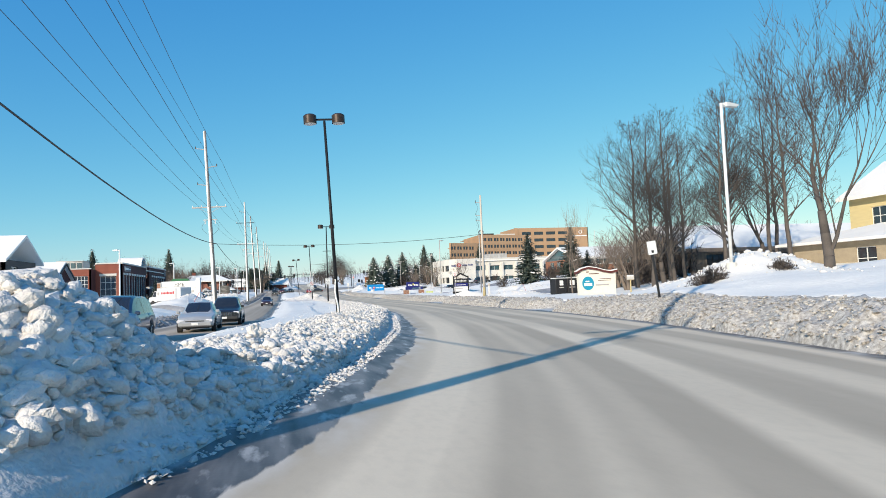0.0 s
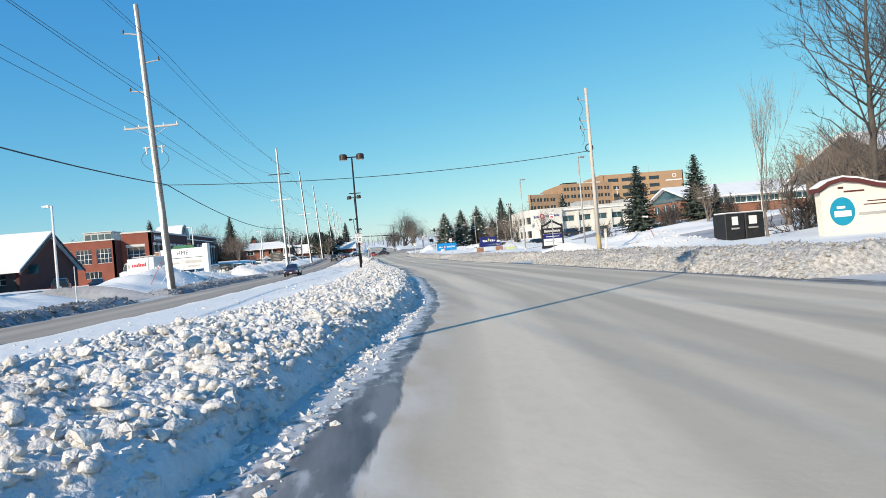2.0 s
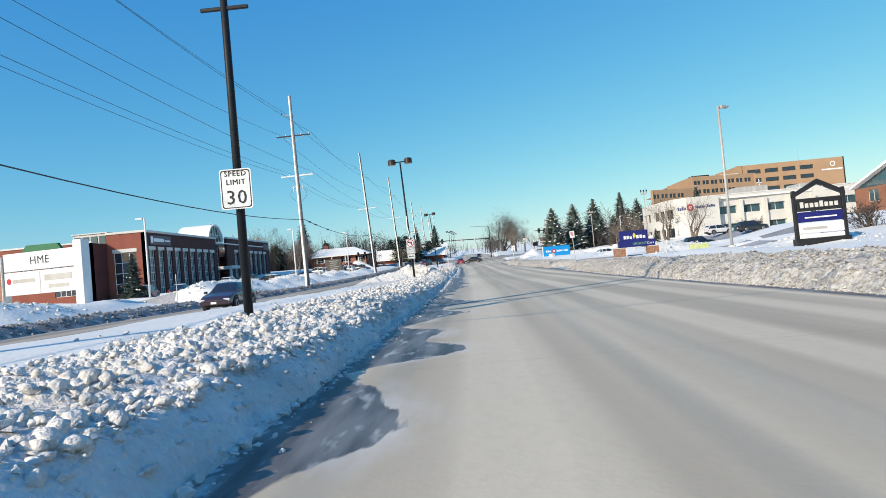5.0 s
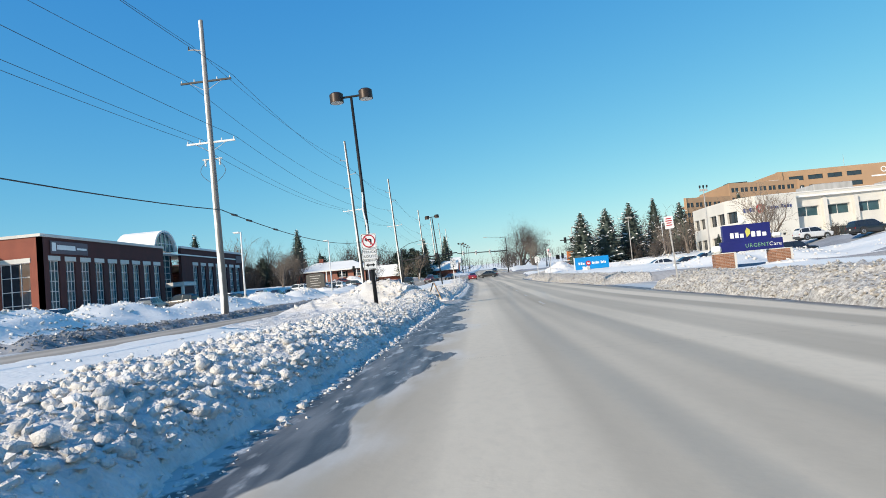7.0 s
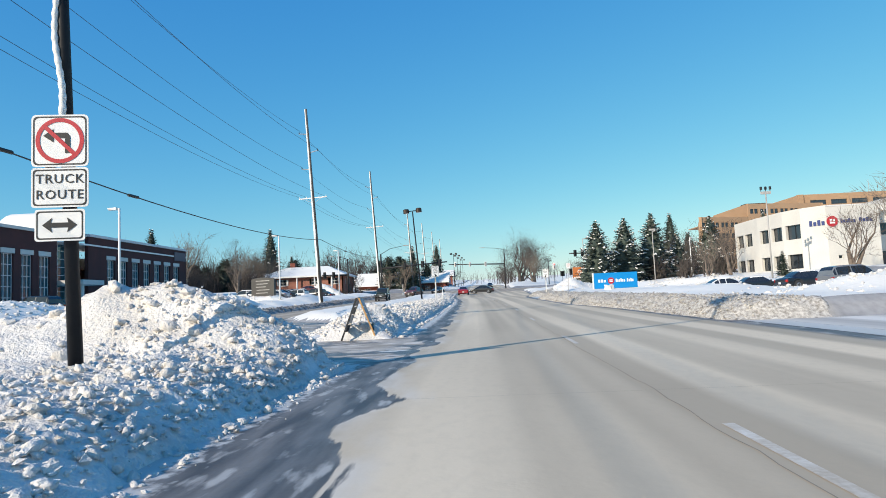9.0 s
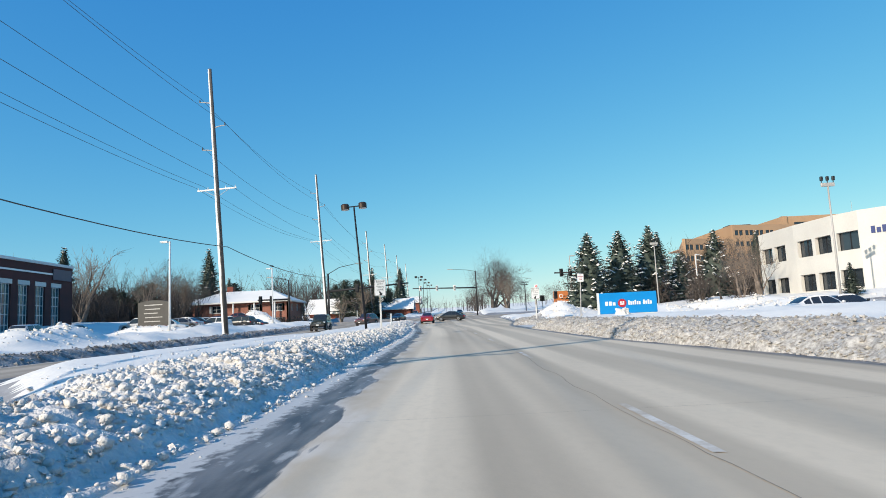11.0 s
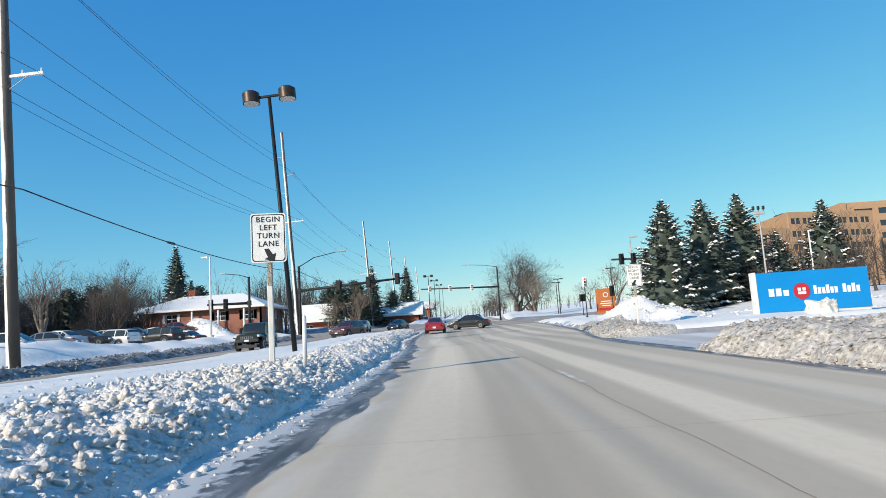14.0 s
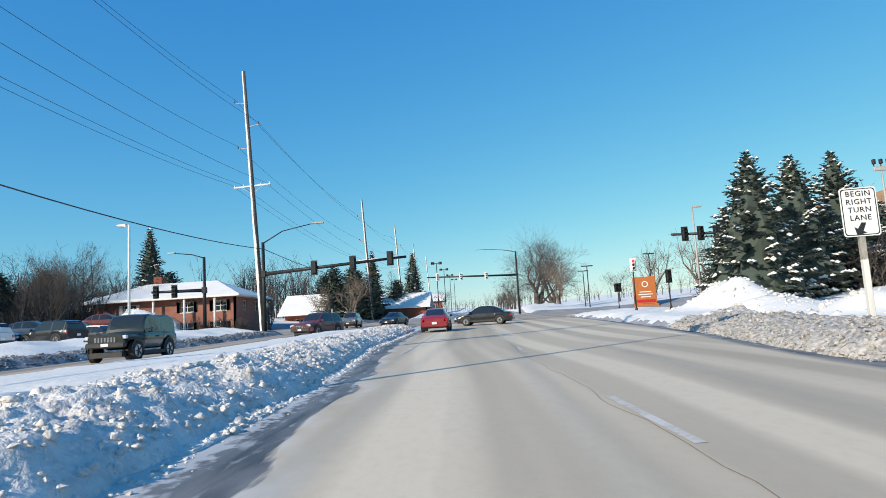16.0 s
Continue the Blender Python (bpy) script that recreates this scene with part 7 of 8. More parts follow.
for pr, x, y, s, a in (
        (tree_d, 39.5, 230, 1.1, 40), (tree_s, 46, 264, 0.36, 0), (tree_s, 51, 268, 0.4, 80), (tree_s, 57, 272, 0.4, 160), (tree_s, 49, 280, 0.45, 240), (tree_s, 63, 270, 0.38, 300), (tree_s, 39.5, 242, 0.34, 100), (tree_s, 35, 238, 0.26, 10),  (tree_d, 33, 221, 0.95, 20), (tree_d, 44, 205, 1.2, 300),
        (tree_r, 21, 372, 0.9, 200), (tree_s, 10.5, 392, 0.75, 80), (tree_s, -9, 372, 0.5, 30), (tree_s, 34, 352, 0.55, 140), (tree_a, 12, 400, 1.1, 80), (tree_a, 12.5, 430, 1.1, 160), (tree_a, 13, 460, 1.1, 240),
        (tree_d, 17, 330, 1.4, 20), (tree_d, 40, 312, 1.6, 130), (tree_d, 44, 300, 1.4, 230), (tree_d, 33, 322, 1.6, 300), (tree_a, 56, 330, 0.7, 10), (tree_d, 50, 318, 1.5, 50),
        (tree_s, -60, 262, 0.55, 100), (tree_s, -66, 256, 0.6, 200), (tree_d, -62, 258, 1.8, 290), (tree_s, -76, 262, 0.65, 20), (tree_d, -68, 248, 1.6, 60), (tree_a, -86, 280, 0.9, 70),
        (tree_a, -52, 318, 0.95, 140), (tree_a, -40, 330, 0.9, 230), (tree_b, -72, 316, 0.9, 20), (tree_d, -24, 296, 0.9, 10), (tree_a, -27, 322, 0.75, 100), (tree_b, -18, 335, 0.6, 200), (tree_d, -21, 306, 1.2, 260),
        (tree_a, -48, 350, 0.95, 310), (tree_a, -34, 372, 1.0, 40), (tree_a, -90, 250, 0.9, 110), (tree_a, -102, 262, 0.95, 190), (tree_d, -47, 250, 1.2, 250), (tree_a, -112, 290, 1.0, 0), (tree_d, -33, 300, 1.1, 70)):
    plant(pr, x, y, s, a)
bush = bare_tree("bare_bush", "dense dark leafless bush half buried in snow", 2.0, 77, 0.04, 0.10, 0.95, 0.12, levels=5, stems=11)
first(bush, 9.55, 28.44, 0.42)
plant(bush, 12.4, 26.8, 0.75, 90)
first(shrub, 36.5, 78.0, 1.5)
for x, y, s, a in ((33.5, 76.5, 1.5, 30), (39.5, 79.5, 1.7, 200), (43, 80, 1.6, 130), (30.5, 78, 1.2, 290)):
    plant(shrub, x, y, s, a)
for x, y, s, a in ((37.5, 80, 1.25, 30), (41.5, 81, 1.35, 170), (34.5, 79.5, 1.1, 250)):
    plant(tree_d, x, y, s, a)
for x, y, s, a in ((36, 258, 1.6, 90), (38, 246, 1.5, 20), (42, 240, 1.5, 130), (33, 268, 1.6, 200), (26, 268, 1.5, 50), (54, 205, 0.8, 0), (58, 208, 0.9, 100),
                   (44, 128, 1.2, 60), (36, 136, 0.9, 100), (48, 136, 1.3, 140), (55, 130, 1.2, 180), (-30, 268, 0.7, 0), (-28, 268.5, 0.7, 90), (-26.3, 269, 0.7, 30), (-50, 270, 1.3, 60), (-55, 272, 1.5, 10), (61, 160, 1.0, 10), (70, 160, 1.0, 60), (80, 158, 1.0, 90)):
    plant(shrub, x, y, s, a)

# ---- far woods ----


def woods(name, label, rows, seed, mat, stem_h, n_each, fan=5):
    """Many thin upright twig fans, far off, joined in one mesh."""
    rng = random.Random(seed)
    me = Mesh()
    for (xa, ya), (xb, yb) in rows:
        for k in range(n_each):
            f = (k + rng.random()) / n_each
            x, y = xa + (xb - xa) * f + rng.uniform(-6, 6), ya + (yb - ya) * f + rng.uniform(-14, 14)
            h = stem_h * rng.uniform(0.55, 1.15)
            z = float(ground_z(y) + max(float(land(np.array([x]), np.array([y]))[0][0]), 0)) - 0.5
            me.tube((x, y, z), (x, y, z + h * 0.7), 0.16, 0.06, 4, False)
            for j in range(fan):
                a, w = rng.uniform(0, 6.283), h * rng.uniform(0.12, 0.34)
                b0 = z + h * rng.uniform(0.15, 0.5)
                tip = (x + w * math.cos(a), y + w * math.sin(a), min(b0 + h * rng.uniform(0.3, 0.6), z + h))
                me.spike((x, y, b0), tip, 0.07)
                for _ in range(6):
                    f2 = rng.uniform(0.3, 1)
                    s = Vector((x, y, b0)).lerp(Vector(tip), f2)
                    e = s + Vector((rng.uniform(-1, 1), rng.uniform(-1, 1), rng.uniform(0.3, 1.4))) * h * 0.10
                    me.spike(s, e, 0.035)
    return tagged(part(name, me, mat), label, "woods", kind="stuff")


woods("far_woods", "leafless woods on the horizon", [((-330, 380), (-120, 420)), ((-130, 400), (-30, 560)), ((30, 600), (260, 560)), ((-330, 330), (-130, 330)), ((120, 300), (420, 330)), ((14, 480), (22, 640)), ((-60, 640), (70, 700))], 4, TWIG, 13, 55)
woods("far_woods", "leafless woods on the horizon", [((-700, 760), (-150, 800)), ((-120, 800), (300, 780)), ((280, 760), (800, 700)), ((100, 480), (330, 500))], 5, TWIG, 17, 90, 4)
woods("near_woods", "leafless brown woods beyond the lots", [((-66, 270), (-130, 285)), ((-60, 306), (-130, 318)), ((-30, 350), (-58, 345)), ((42, 285), (72, 300))], 9, TWIG, 14, 80, 7)
woods("far_woods", "leafless brush behind the school", [((70, 125), (200, 150)), ((-110, 140), (-180, 200)), ((60, 60), (140, 110)), ((-160, 180), (-160, 330))], 6, TWIG, 11, 60)
woods("near_brush", "dense brown brush behind the parking lots", [((-60, 283), (-98, 284)), ((-58, 292), (-95, 297)), ((-62, 302), (-100, 312)), ((-66, 264), (-104, 250)), ((-54, 279), (-80, 282))], 14, TWIG, 9.0, 150, 10)
for x, y, sc, tn in ((-74, 291, 1.05, 20), (-67, 295, 1.2, 140), (-50, 301, 1.1, 250), (-86, 296, 1.0, 80)):
    plant(con_e, x, y, sc, tn)
for x, y, sc, tn in ((-60, 291, 0.9, 60), (-70, 284, 0.8, 130), (-79, 276, 0.75, 10), (-86, 286, 0.85, 220), (-95, 270, 0.8, 300), (-50, 294, 0.7, 90)):
    plant(tree_s, x, y, sc, tn)

# ---- vehicles ----
TYRE = material("tyre_rubber", (0.02, 0.02, 0.02), (0.05, 0.05, 0.05), rough=0.85)
RIM = material("alloy_rim", (0.45, 0.45, 0.46), (0.35, 0.35, 0.36), rough=0.3, metal=0.8)
CAR_GLASS = glass("car_glass", (0.025, 0.03, 0.035), 0.03)
TAIL = material("tail_lens", (0.45, 0.02, 0.02), (0.35, 0.02, 0.02), rough=0.2)
HEADLIGHT = material("headlight_lens", (0.75, 0.76, 0.78), (0.6, 0.6, 0.62), rough=0.1)
PLASTIC = material("dark_plastic", (0.03, 0.03, 0.032), (0.05, 0.05, 0.05), rough=0.6)
CHROME = material("chrome", (0.6, 0.6, 0.62), (0.5, 0.5, 0.52), rough=0.2, metal=1.0)


def paint(name, c):
    m = material("car_paint_" + name, c, tuple(v * 0.75 + 0.006 for v in c), rough=0.28, scale=0.8, fine=6, spec=0.6)
    m.node_tree.nodes["Principled BSDF"].inputs["Coat Weight"].default_value = 0.6
    return m


SHAPES = {  # length, width, body stations (x, z low, z belt, half-width factor), roof stations (x, z, half-width factor)
    "sedan": (4.6, 1.80, [(-2.3, 0.42, 0.78, 0.80), (-2.15, 0.28, 0.90, 0.94), (-1.3, 0.22, 0.96, 1.0), (0.9, 0.22, 0.94, 1.0), (1.7, 0.24, 0.84, 0.97), (2.2, 0.30, 0.70, 0.88), (2.3, 0.42, 0.58, 0.76)],
              [(-1.75, 0.94, 0.80), (-0.95, 1.38, 0.66), (-0.2, 1.45, 0.67), (0.35, 1.42, 0.67), (1.25, 0.92, 0.84)], 0.32),
    "suv": (4.6, 1.88, [(-2.3, 0.50, 0.95, 0.86), (-2.2, 0.34, 1.05, 0.96), (-1.3, 0.30, 1.10, 1.0), (0.8, 0.30, 1.08, 1.0), (1.7, 0.32, 1.02, 0.97), (2.2, 0.36, 0.92, 0.92), (2.3, 0.46, 0.80, 0.84)],
            [(-2.2, 1.06, 0.84), (-1.95, 1.60, 0.70), (-0.6, 1.70, 0.72), (0.3, 1.66, 0.71), (1.05, 1.06, 0.86)], 0.37),
    "jeep": (4.5, 1.85, [(-2.1, 0.52, 1.12, 0.92), (-2.0, 0.50, 1.16, 0.95), (-1.0, 0.48, 1.18, 0.95), (0.7, 0.48, 1.18, 0.95), (0.75, 0.50, 1.14, 0.86), (2.0, 0.55, 1.10, 0.78), (2.1, 0.60, 1.02, 0.74)],
             [(-2.05, 1.14, 0.90), (-1.98, 1.82, 0.80), (-0.5, 1.86, 0.82), (0.35, 1.84, 0.82), (0.70, 1.16, 0.88)], 0.41),
    "van": (5.1, 1.98, [(-2.55, 0.45, 0.98, 0.88), (-2.45, 0.30, 1.08, 0.97), (-1.3, 0.26, 1.10, 1.0), (1.2, 0.26, 1.06, 1.0), (1.9, 0.28, 0.98, 0.96), (2.4, 0.32, 0.86, 0.90), (2.55, 0.44, 0.74, 0.80)],
            [(-2.45, 1.08, 0.86), (-2.25, 1.66, 0.74), (-0.6, 1.75, 0.76), (0.6, 1.72, 0.75), (1.65, 1.04, 0.88)], 0.34)}


def flowing(rows, k):
    """Rows of numbers carried on a smooth curve, k steps to each."""
    out = []
    for i in range(len(rows) - 1):
        p = [rows[max(i - 1, 0)], rows[i], rows[i + 1], rows[min(i + 2, len(rows) - 1)]]
        for j in range(k):
            u = j / k
            out.append(tuple(0.5 * (2 * b_ + (c - a) * u + (2 * a - 5 * b_ + 4 * c - d) * u * u + (3 * b_ - a - 3 * c + d) * u ** 3) for a, b_, c, d in zip(*p)))
    return out + [rows[-1]]


def car(name, kind, label, colour, x, y, turn, z=None, group="", snow=False, trim=False):
    """A parked or stopped car; at turn 0 its nose points to +y."""
    length, width, body, roof, wr = SHAPES[kind]
    hw = width / 2
    zz = (float(ground_z(y)) + 0.005) if z is None else z
    t = thing(name, label, "car", (x, y, zz), turn + 90, group)
    flow, arch = np.array(flowing(body, 4)), np.array(flowing(roof, 4))
    belt = max(b_[2] for b_ in body) - 0.03
    wheels, ra = (-length * 0.29, length * 0.30), wr + 0.06
    cuts = [wx + ra * math.cos(radians(q)) for wx in wheels for q in range(0, 181, 20)] + [wx + q * (ra + 0.004) for wx in wheels for q in (-1, 1)]
    xm = (roof[1][0] + roof[-2][0]) / 2
    posts = [xm, roof[1][0] + 0.02] if kind != "van" else [xm, xm - 0.95]
    cuts += [p + q for p in posts for q in (-0.045, 0.045)] + [r[0] for r in roof]
    xs = sorted({round(float(v), 4) for v in cuts + list(np.linspace(body[0][0], body[-1][0], 30))})
    half, ring_n, verts, tops, belts = 9, 17, [], [], []
    for px in xs:
        zl, zb, f = (float(np.interp(px, flow[:, 0], flow[:, c])) for c in (1, 2, 3))
        for wx in wheels:
            if abs(px - wx) <= ra + 0.001:
                zl = max(zl, wr + math.sqrt(max(ra * ra - (px - wx) ** 2, 0.0)))
        w, hh = hw * f, zb - zl
        zr, wt = zb, w * 0.84
        if roof[0][0] <= px <= roof[-1][0]:
            zr = max(float(np.interp(px, arch[:, 0], arch[:, 1])), zb)
            wt = hw * float(np.interp(px, arch[:, 0], arch[:, 2]))
        lift = min(1.0, (zr - zb) / 0.15)
        prof = [(w * 0.80, zl), (w * 0.96, zl + min(0.06, 0.2 * hh)), (w, zl + 0.40 * hh), (w * 0.995, zl + 0.66 * hh), (w * 0.97, zb - 0.14 * hh), (w * 0.92, zb - 0.01),
                (wt, zr - 0.06 * lift), (wt * (0.62 + 0.26 * lift), zr + 0.02), (0.0, zr + 0.045)]
        verts += prof + [(-p, q) for p, q in prof[:-1][::-1]]
        tops.append(zr - zb)
        belts.append(zb)
    verts = [(xs[i // ring_n], *v) for i, v in enumerate(verts)]
    bins = collections.defaultdict(list)
    for i in range(len(xs) - 1):
        mid, tall = (xs[i] + xs[i + 1]) / 2, min(tops[i], tops[i + 1])
        for k in range(ring_n):
            k2, seg, where = (k + 1) % ring_n, min(k, 15 - k) if k < 16 else 16, "body"
            if seg == 5 and tall > 0.16 and all(abs(mid - p) > 0.045 for p in posts):
                where = ("side_window", k < 8, sum(mid > p for p in posts))
            elif seg in (6, 7) and max(tops[i], tops[i + 1]) > 0.05:
                where = "roof"
                if seg == 7 and mid > roof[-2][0] and tall > 0.02:
                    where = ("windshield", 0, 0)
                elif seg == 7 and mid < roof[1][0] and tall > 0.02:
                    where = ("rear_window", 0, 0)
                elif mid > roof[-2][0] or mid < roof[1][0]:
                    where = "body"
            bins[where].append((i * ring_n + k, i * ring_n + k2, (i + 1) * ring_n + k2, (i + 1) * ring_n + k))
    last = (len(xs) - 1) * ring_n
    bins["body"] += [tuple(range(ring_n))[::-1], tuple(last + k for k in range(ring_n))]
    for where, faces in bins.items():
        used = sorted({v for f in faces for v in f})
        at = {v: k for k, v in enumerate(used)}
        me = Mesh().add([verts[v] for v in used], [tuple(at[v] for v in f) for f in faces])
        pn = where if isinstance(where, str) else where[0]
        mat = (SNOW if snow and pn == "roof" else colour) if isinstance(where, str) else CAR_GLASS
        rounded(part(pn, me, mat, t, "snow-covered roof" if snow and pn == "roof" else ""))
    for s in (1, -1):
        mirror_x = roof[-1][0] - 0.25
        part("mirror", Mesh().box(mirror_x - 0.08, mirror_x + 0.08, s * hw * 1.05 - 0.09, s * hw * 1.05 + 0.09, belt, belt + 0.15, 0.03), colour, t)
    for wx in (-length * 0.29, length * 0.30):
        for s in (1, -1):
            wheel = part("wheel", Mesh().tube((wx, s * (hw - 0.20), wr), (wx, s * (hw + 0.012), wr), wr, wr, 20), TYRE, t)
            part("rim", Mesh().tube((wx, s * (hw + 0.012), wr), (wx, s * (hw + 0.022), wr), wr * 0.66, wr * 0.62, 14), RIM, wheel)
            for k in range(5):
                a = 6.283 * k / 5
                part("spoke", Mesh().path([(wx, s * (hw + 0.024), wr), (wx + wr * 0.58 * math.cos(a), s * (hw + 0.024), wr + wr * 0.58 * math.sin(a))], [0.035, 0.025], 4), PLASTIC, wheel)
            part("wheel_arch", Mesh().add([(wx + (wr + d) * math.cos(radians(q)), s * (hw + 0.006), wr + (wr + d) * math.sin(radians(q))) for d in (0.02, 0.10) for q in range(0, 181, 20)], [(k, k + 1, 11 + k, 10 + k) for k in range(9)]), PLASTIC, t)
    xf, zf = body[-1][0], body[-2][2]
    xb, zb_ = body[0][0], body[1][2]
    for s in (1, -1):
        part("headlight", Mesh().box(xf - 0.16, xf - 0.01, s * hw * 0.74 - 0.17, s * hw * 0.74 + 0.17, zf - 0.20, zf - 0.05, 0.03), HEADLIGHT, t)
        part("tail_light", Mesh().box(xb + 0.0, xb + 0.16, s * hw * 0.80 - 0.13, s * hw * 0.80 + 0.13, zb_ - 0.32, zb_ - 0.10, 0.03), TAIL, t)
    gr = part("grille", Mesh().box(xf - 0.06, xf + 0.012, -hw * 0.5, hw * 0.5, zf - 0.32, zf - 0.10, 0.02), PLASTIC, t)
    if kind in ("jeep", "suv"):
        for k in range(7):
            yy = -hw * 0.42 + hw * 0.84 * k / 6
            part("grille_slot", Mesh().box(xf + 0.012, xf + 0.022, yy - 0.03, yy + 0.03, zf - 0.30, zf - 0.12), CHROME, gr)
    part("front_bumper", Mesh().box(xf - 0.2, xf + 0.05, -hw * 0.86, hw * 0.86, body[-2][1] + 0.02, body[-2][1] + 0.24, 0.04), PLASTIC if kind != "sedan" else colour, t)
    part("rear_bumper", Mesh().box(xb - 0.05, xb + 0.2, -hw * 0.88, hw * 0.88, body[1][1] + 0.02, body[1][1] + 0.24, 0.04), PLASTIC if kind != "sedan" else colour, t)
    part("number_plate", Mesh().box(xf + 0.05, xf + 0.06, -0.15, 0.15, body[-2][1] + 0.08, body[-2][1] + 0.2), SIGN_WHITE, t)
    part("number_plate", Mesh().box(xb - 0.06, xb - 0.05, -0.15, 0.15, body[1][2] - 0.45, body[1][2] - 0.30), SIGN_WHITE, t)
    part("underside", Mesh().box(-length * 0.46, length * 0.46, -hw * 0.7, hw * 0.7, 0.2, 0.4), PLASTIC, t)
    for s in (1, -1):
        part("sill_trim", Mesh().box(-length * 0.2, length * 0.2, s * hw * 0.99 - 0.02, s * hw * 0.99 + 0.02, 0.26, 0.40, 0.01), PLASTIC, t)
        for px in (-length * 0.09, length * 0.14):
            part("door_handle", Mesh().box(px - 0.1, px + 0.1, s * hw * 0.985 - 0.02, s * hw * 0.985 + 0.03, belt - 0.18, belt - 0.14), colour, t)
    if kind == "jeep":
        part("spare_wheel", Mesh().tube((xb - 0.02, 0, 0.95), (xb - 0.25, 0, 0.95), 0.38, 0.38, 20), TYRE, t)
        for s in (1, -1):
            part("fender", Mesh().box(length * 0.30 - 0.55, length * 0.30 + 0.6, s * hw * 0.9 - 0.16, s * hw * 0.9 + 0.16, 0.86, 0.94, 0.03), PLASTIC, t)
    return t


P_RED, P_DARK, P_BLACK = paint("red", (0.34, 0.016, 0.022)), paint("dark_grey", (0.014, 0.017, 0.021)), paint("black", (0.010, 0.010, 0.012))
P_SILVER, P_WHITE, P_BLUE = paint("silver", (0.42, 0.43, 0.44)), paint("white", (0.70, 0.70, 0.70)), paint("dark_blue", (0.025, 0.05, 0.10))
P_GREEN, P_PLUM, P_TAN = paint("dark_green", (0.014, 0.022, 0.018)), paint("plum", (0.045, 0.022, 0.035)), paint("tan", (0.32, 0.26, 0.17))
P_RUST, P_GREY = paint("rust_red", (0.16, 0.035, 0.025)), paint("grey", (0.17, 0.18, 0.19))
# on the roads
car("red_car", "sedan", "red sedan waiting on the road near the crossing", P_RED, -2.7, 240.5, 0)
car("dark_sedan", "sedan", "dark sedan turning across the junction", P_BLACK, 0.6, 250, 80)
car("black_jeep", "jeep", "black boxy off-roader with a slotted grille", P_GREEN, -14.6, 224.5, 180)
car("dark_suv", "suv", "dark grey sport utility car on the far carriageway", P_DARK, -14.9, 43.8, 180)
car("silver_sedan", "sedan", "silver sedan on the far carriageway", P_SILVER, -15.6, 36.0, 180)
car("plum_car", "sedan", "dark plum sedan on the far carriageway", P_PLUM, -14.2, 112.0, 180)
car("rust_suv", "suv", "rust-red sport utility car at the crossing", P_RUST, -12.0, 246, 160)
car("black_sedan", "sedan", "black sedan queuing beyond the crossing", P_BLACK, -9.0, 268, 165)
car("grey_suv", "suv", "grey sport utility car beyond the crossing", P_GREY, -14.5, 272, 180)
car("blue_van", "van", "dark blue minivan on the far carriageway", P_BLUE, -17.6, 27.2, 180)
car("far_car", "sedan", "dark car far up the road", P_BLACK, 3.4, 330, 180, group="far cars")
car("far_car", "suv", "dark car far up the road", P_DARK, -10.5, 360, 180, group="far cars")
car("far_car", "suv", "dark car far up the road", P_GREY, -14.5, 398, 180, group="far cars")
# parked along the lots
LOT_CARS = [("suv", P_WHITE, "white", -36, 205, 8), ("suv", P_BLACK, "black", -36.5, 189.5, 80), ("suv", P_BLACK, "black", -36.5, 193.5, 80), ("sedan", P_BLACK, "black", -36, 212, 0), ("sedan", P_SILVER, "silver", -34, 240.5, -80),
            ("sedan", P_BLUE, "dark blue", -34, 245.5, -80), ("sedan", P_TAN, "tan", -34, 250.5, -80), ("sedan", P_RUST, "rust-red", -34, 255.5, -80), ("van", P_WHITE, "white", -33.5, 226, -80), ("sedan", P_GREY, "grey", -33.5, 231, -80), ("sedan", P_DARK, "dark grey", -33.5, 235.8, -80),
            ("suv", P_RED, "red", -38, 149, 10), ("sedan", P_DARK, "dark grey", -38, 158, 5), ("suv", P_GREY, "grey", -37, 172.5, 5), ("suv", P_BLACK, "black", -37, 179, 80),
            ("sedan", P_WHITE, "white", 23.6, 190, -85), ("suv", P_GREY, "grey", 26.0, 173, -80), ("sedan", P_BLACK, "black", 26.5, 180.5, -82), ("suv", P_BLACK, "black", 36.5, 181, -85), ("suv", P_WHITE, "white", 44, 192, -85), ("suv", P_DARK, "dark grey", 45, 181, -85),
            ("sedan", P_BLACK, "black", -36.5, 110, 20), ("suv", P_DARK, "dark grey", -41, 111, 20), ("sedan", P_DARK, "dark grey", 29, 196, -85),
            ("sedan", P_SILVER, "silver", -33.5, 232, 75), ("suv", P_WHITE, "white", -31.6, 237, 75), ("suv", P_DARK, "dark grey", -29.6, 241.5, 75), ("sedan", P_BLACK, "black", -29.2, 246, 75), ("suv", P_SILVER, "silver", -36.5, 226, 75)]
for kind, pc, cn, x, y, a in LOT_CARS:
    car("parked_" + {"suv": "suv", "sedan": "sedan", "van": "van"}[kind], kind, f"{cn} {'minivan' if kind == 'van' else 'sport utility car' if kind == 'suv' else 'sedan'} parked behind the snow bank", pc, x, y, a, surface(x, y) - 0.05, "parked cars", snow=(x + y) % 3 < 1)

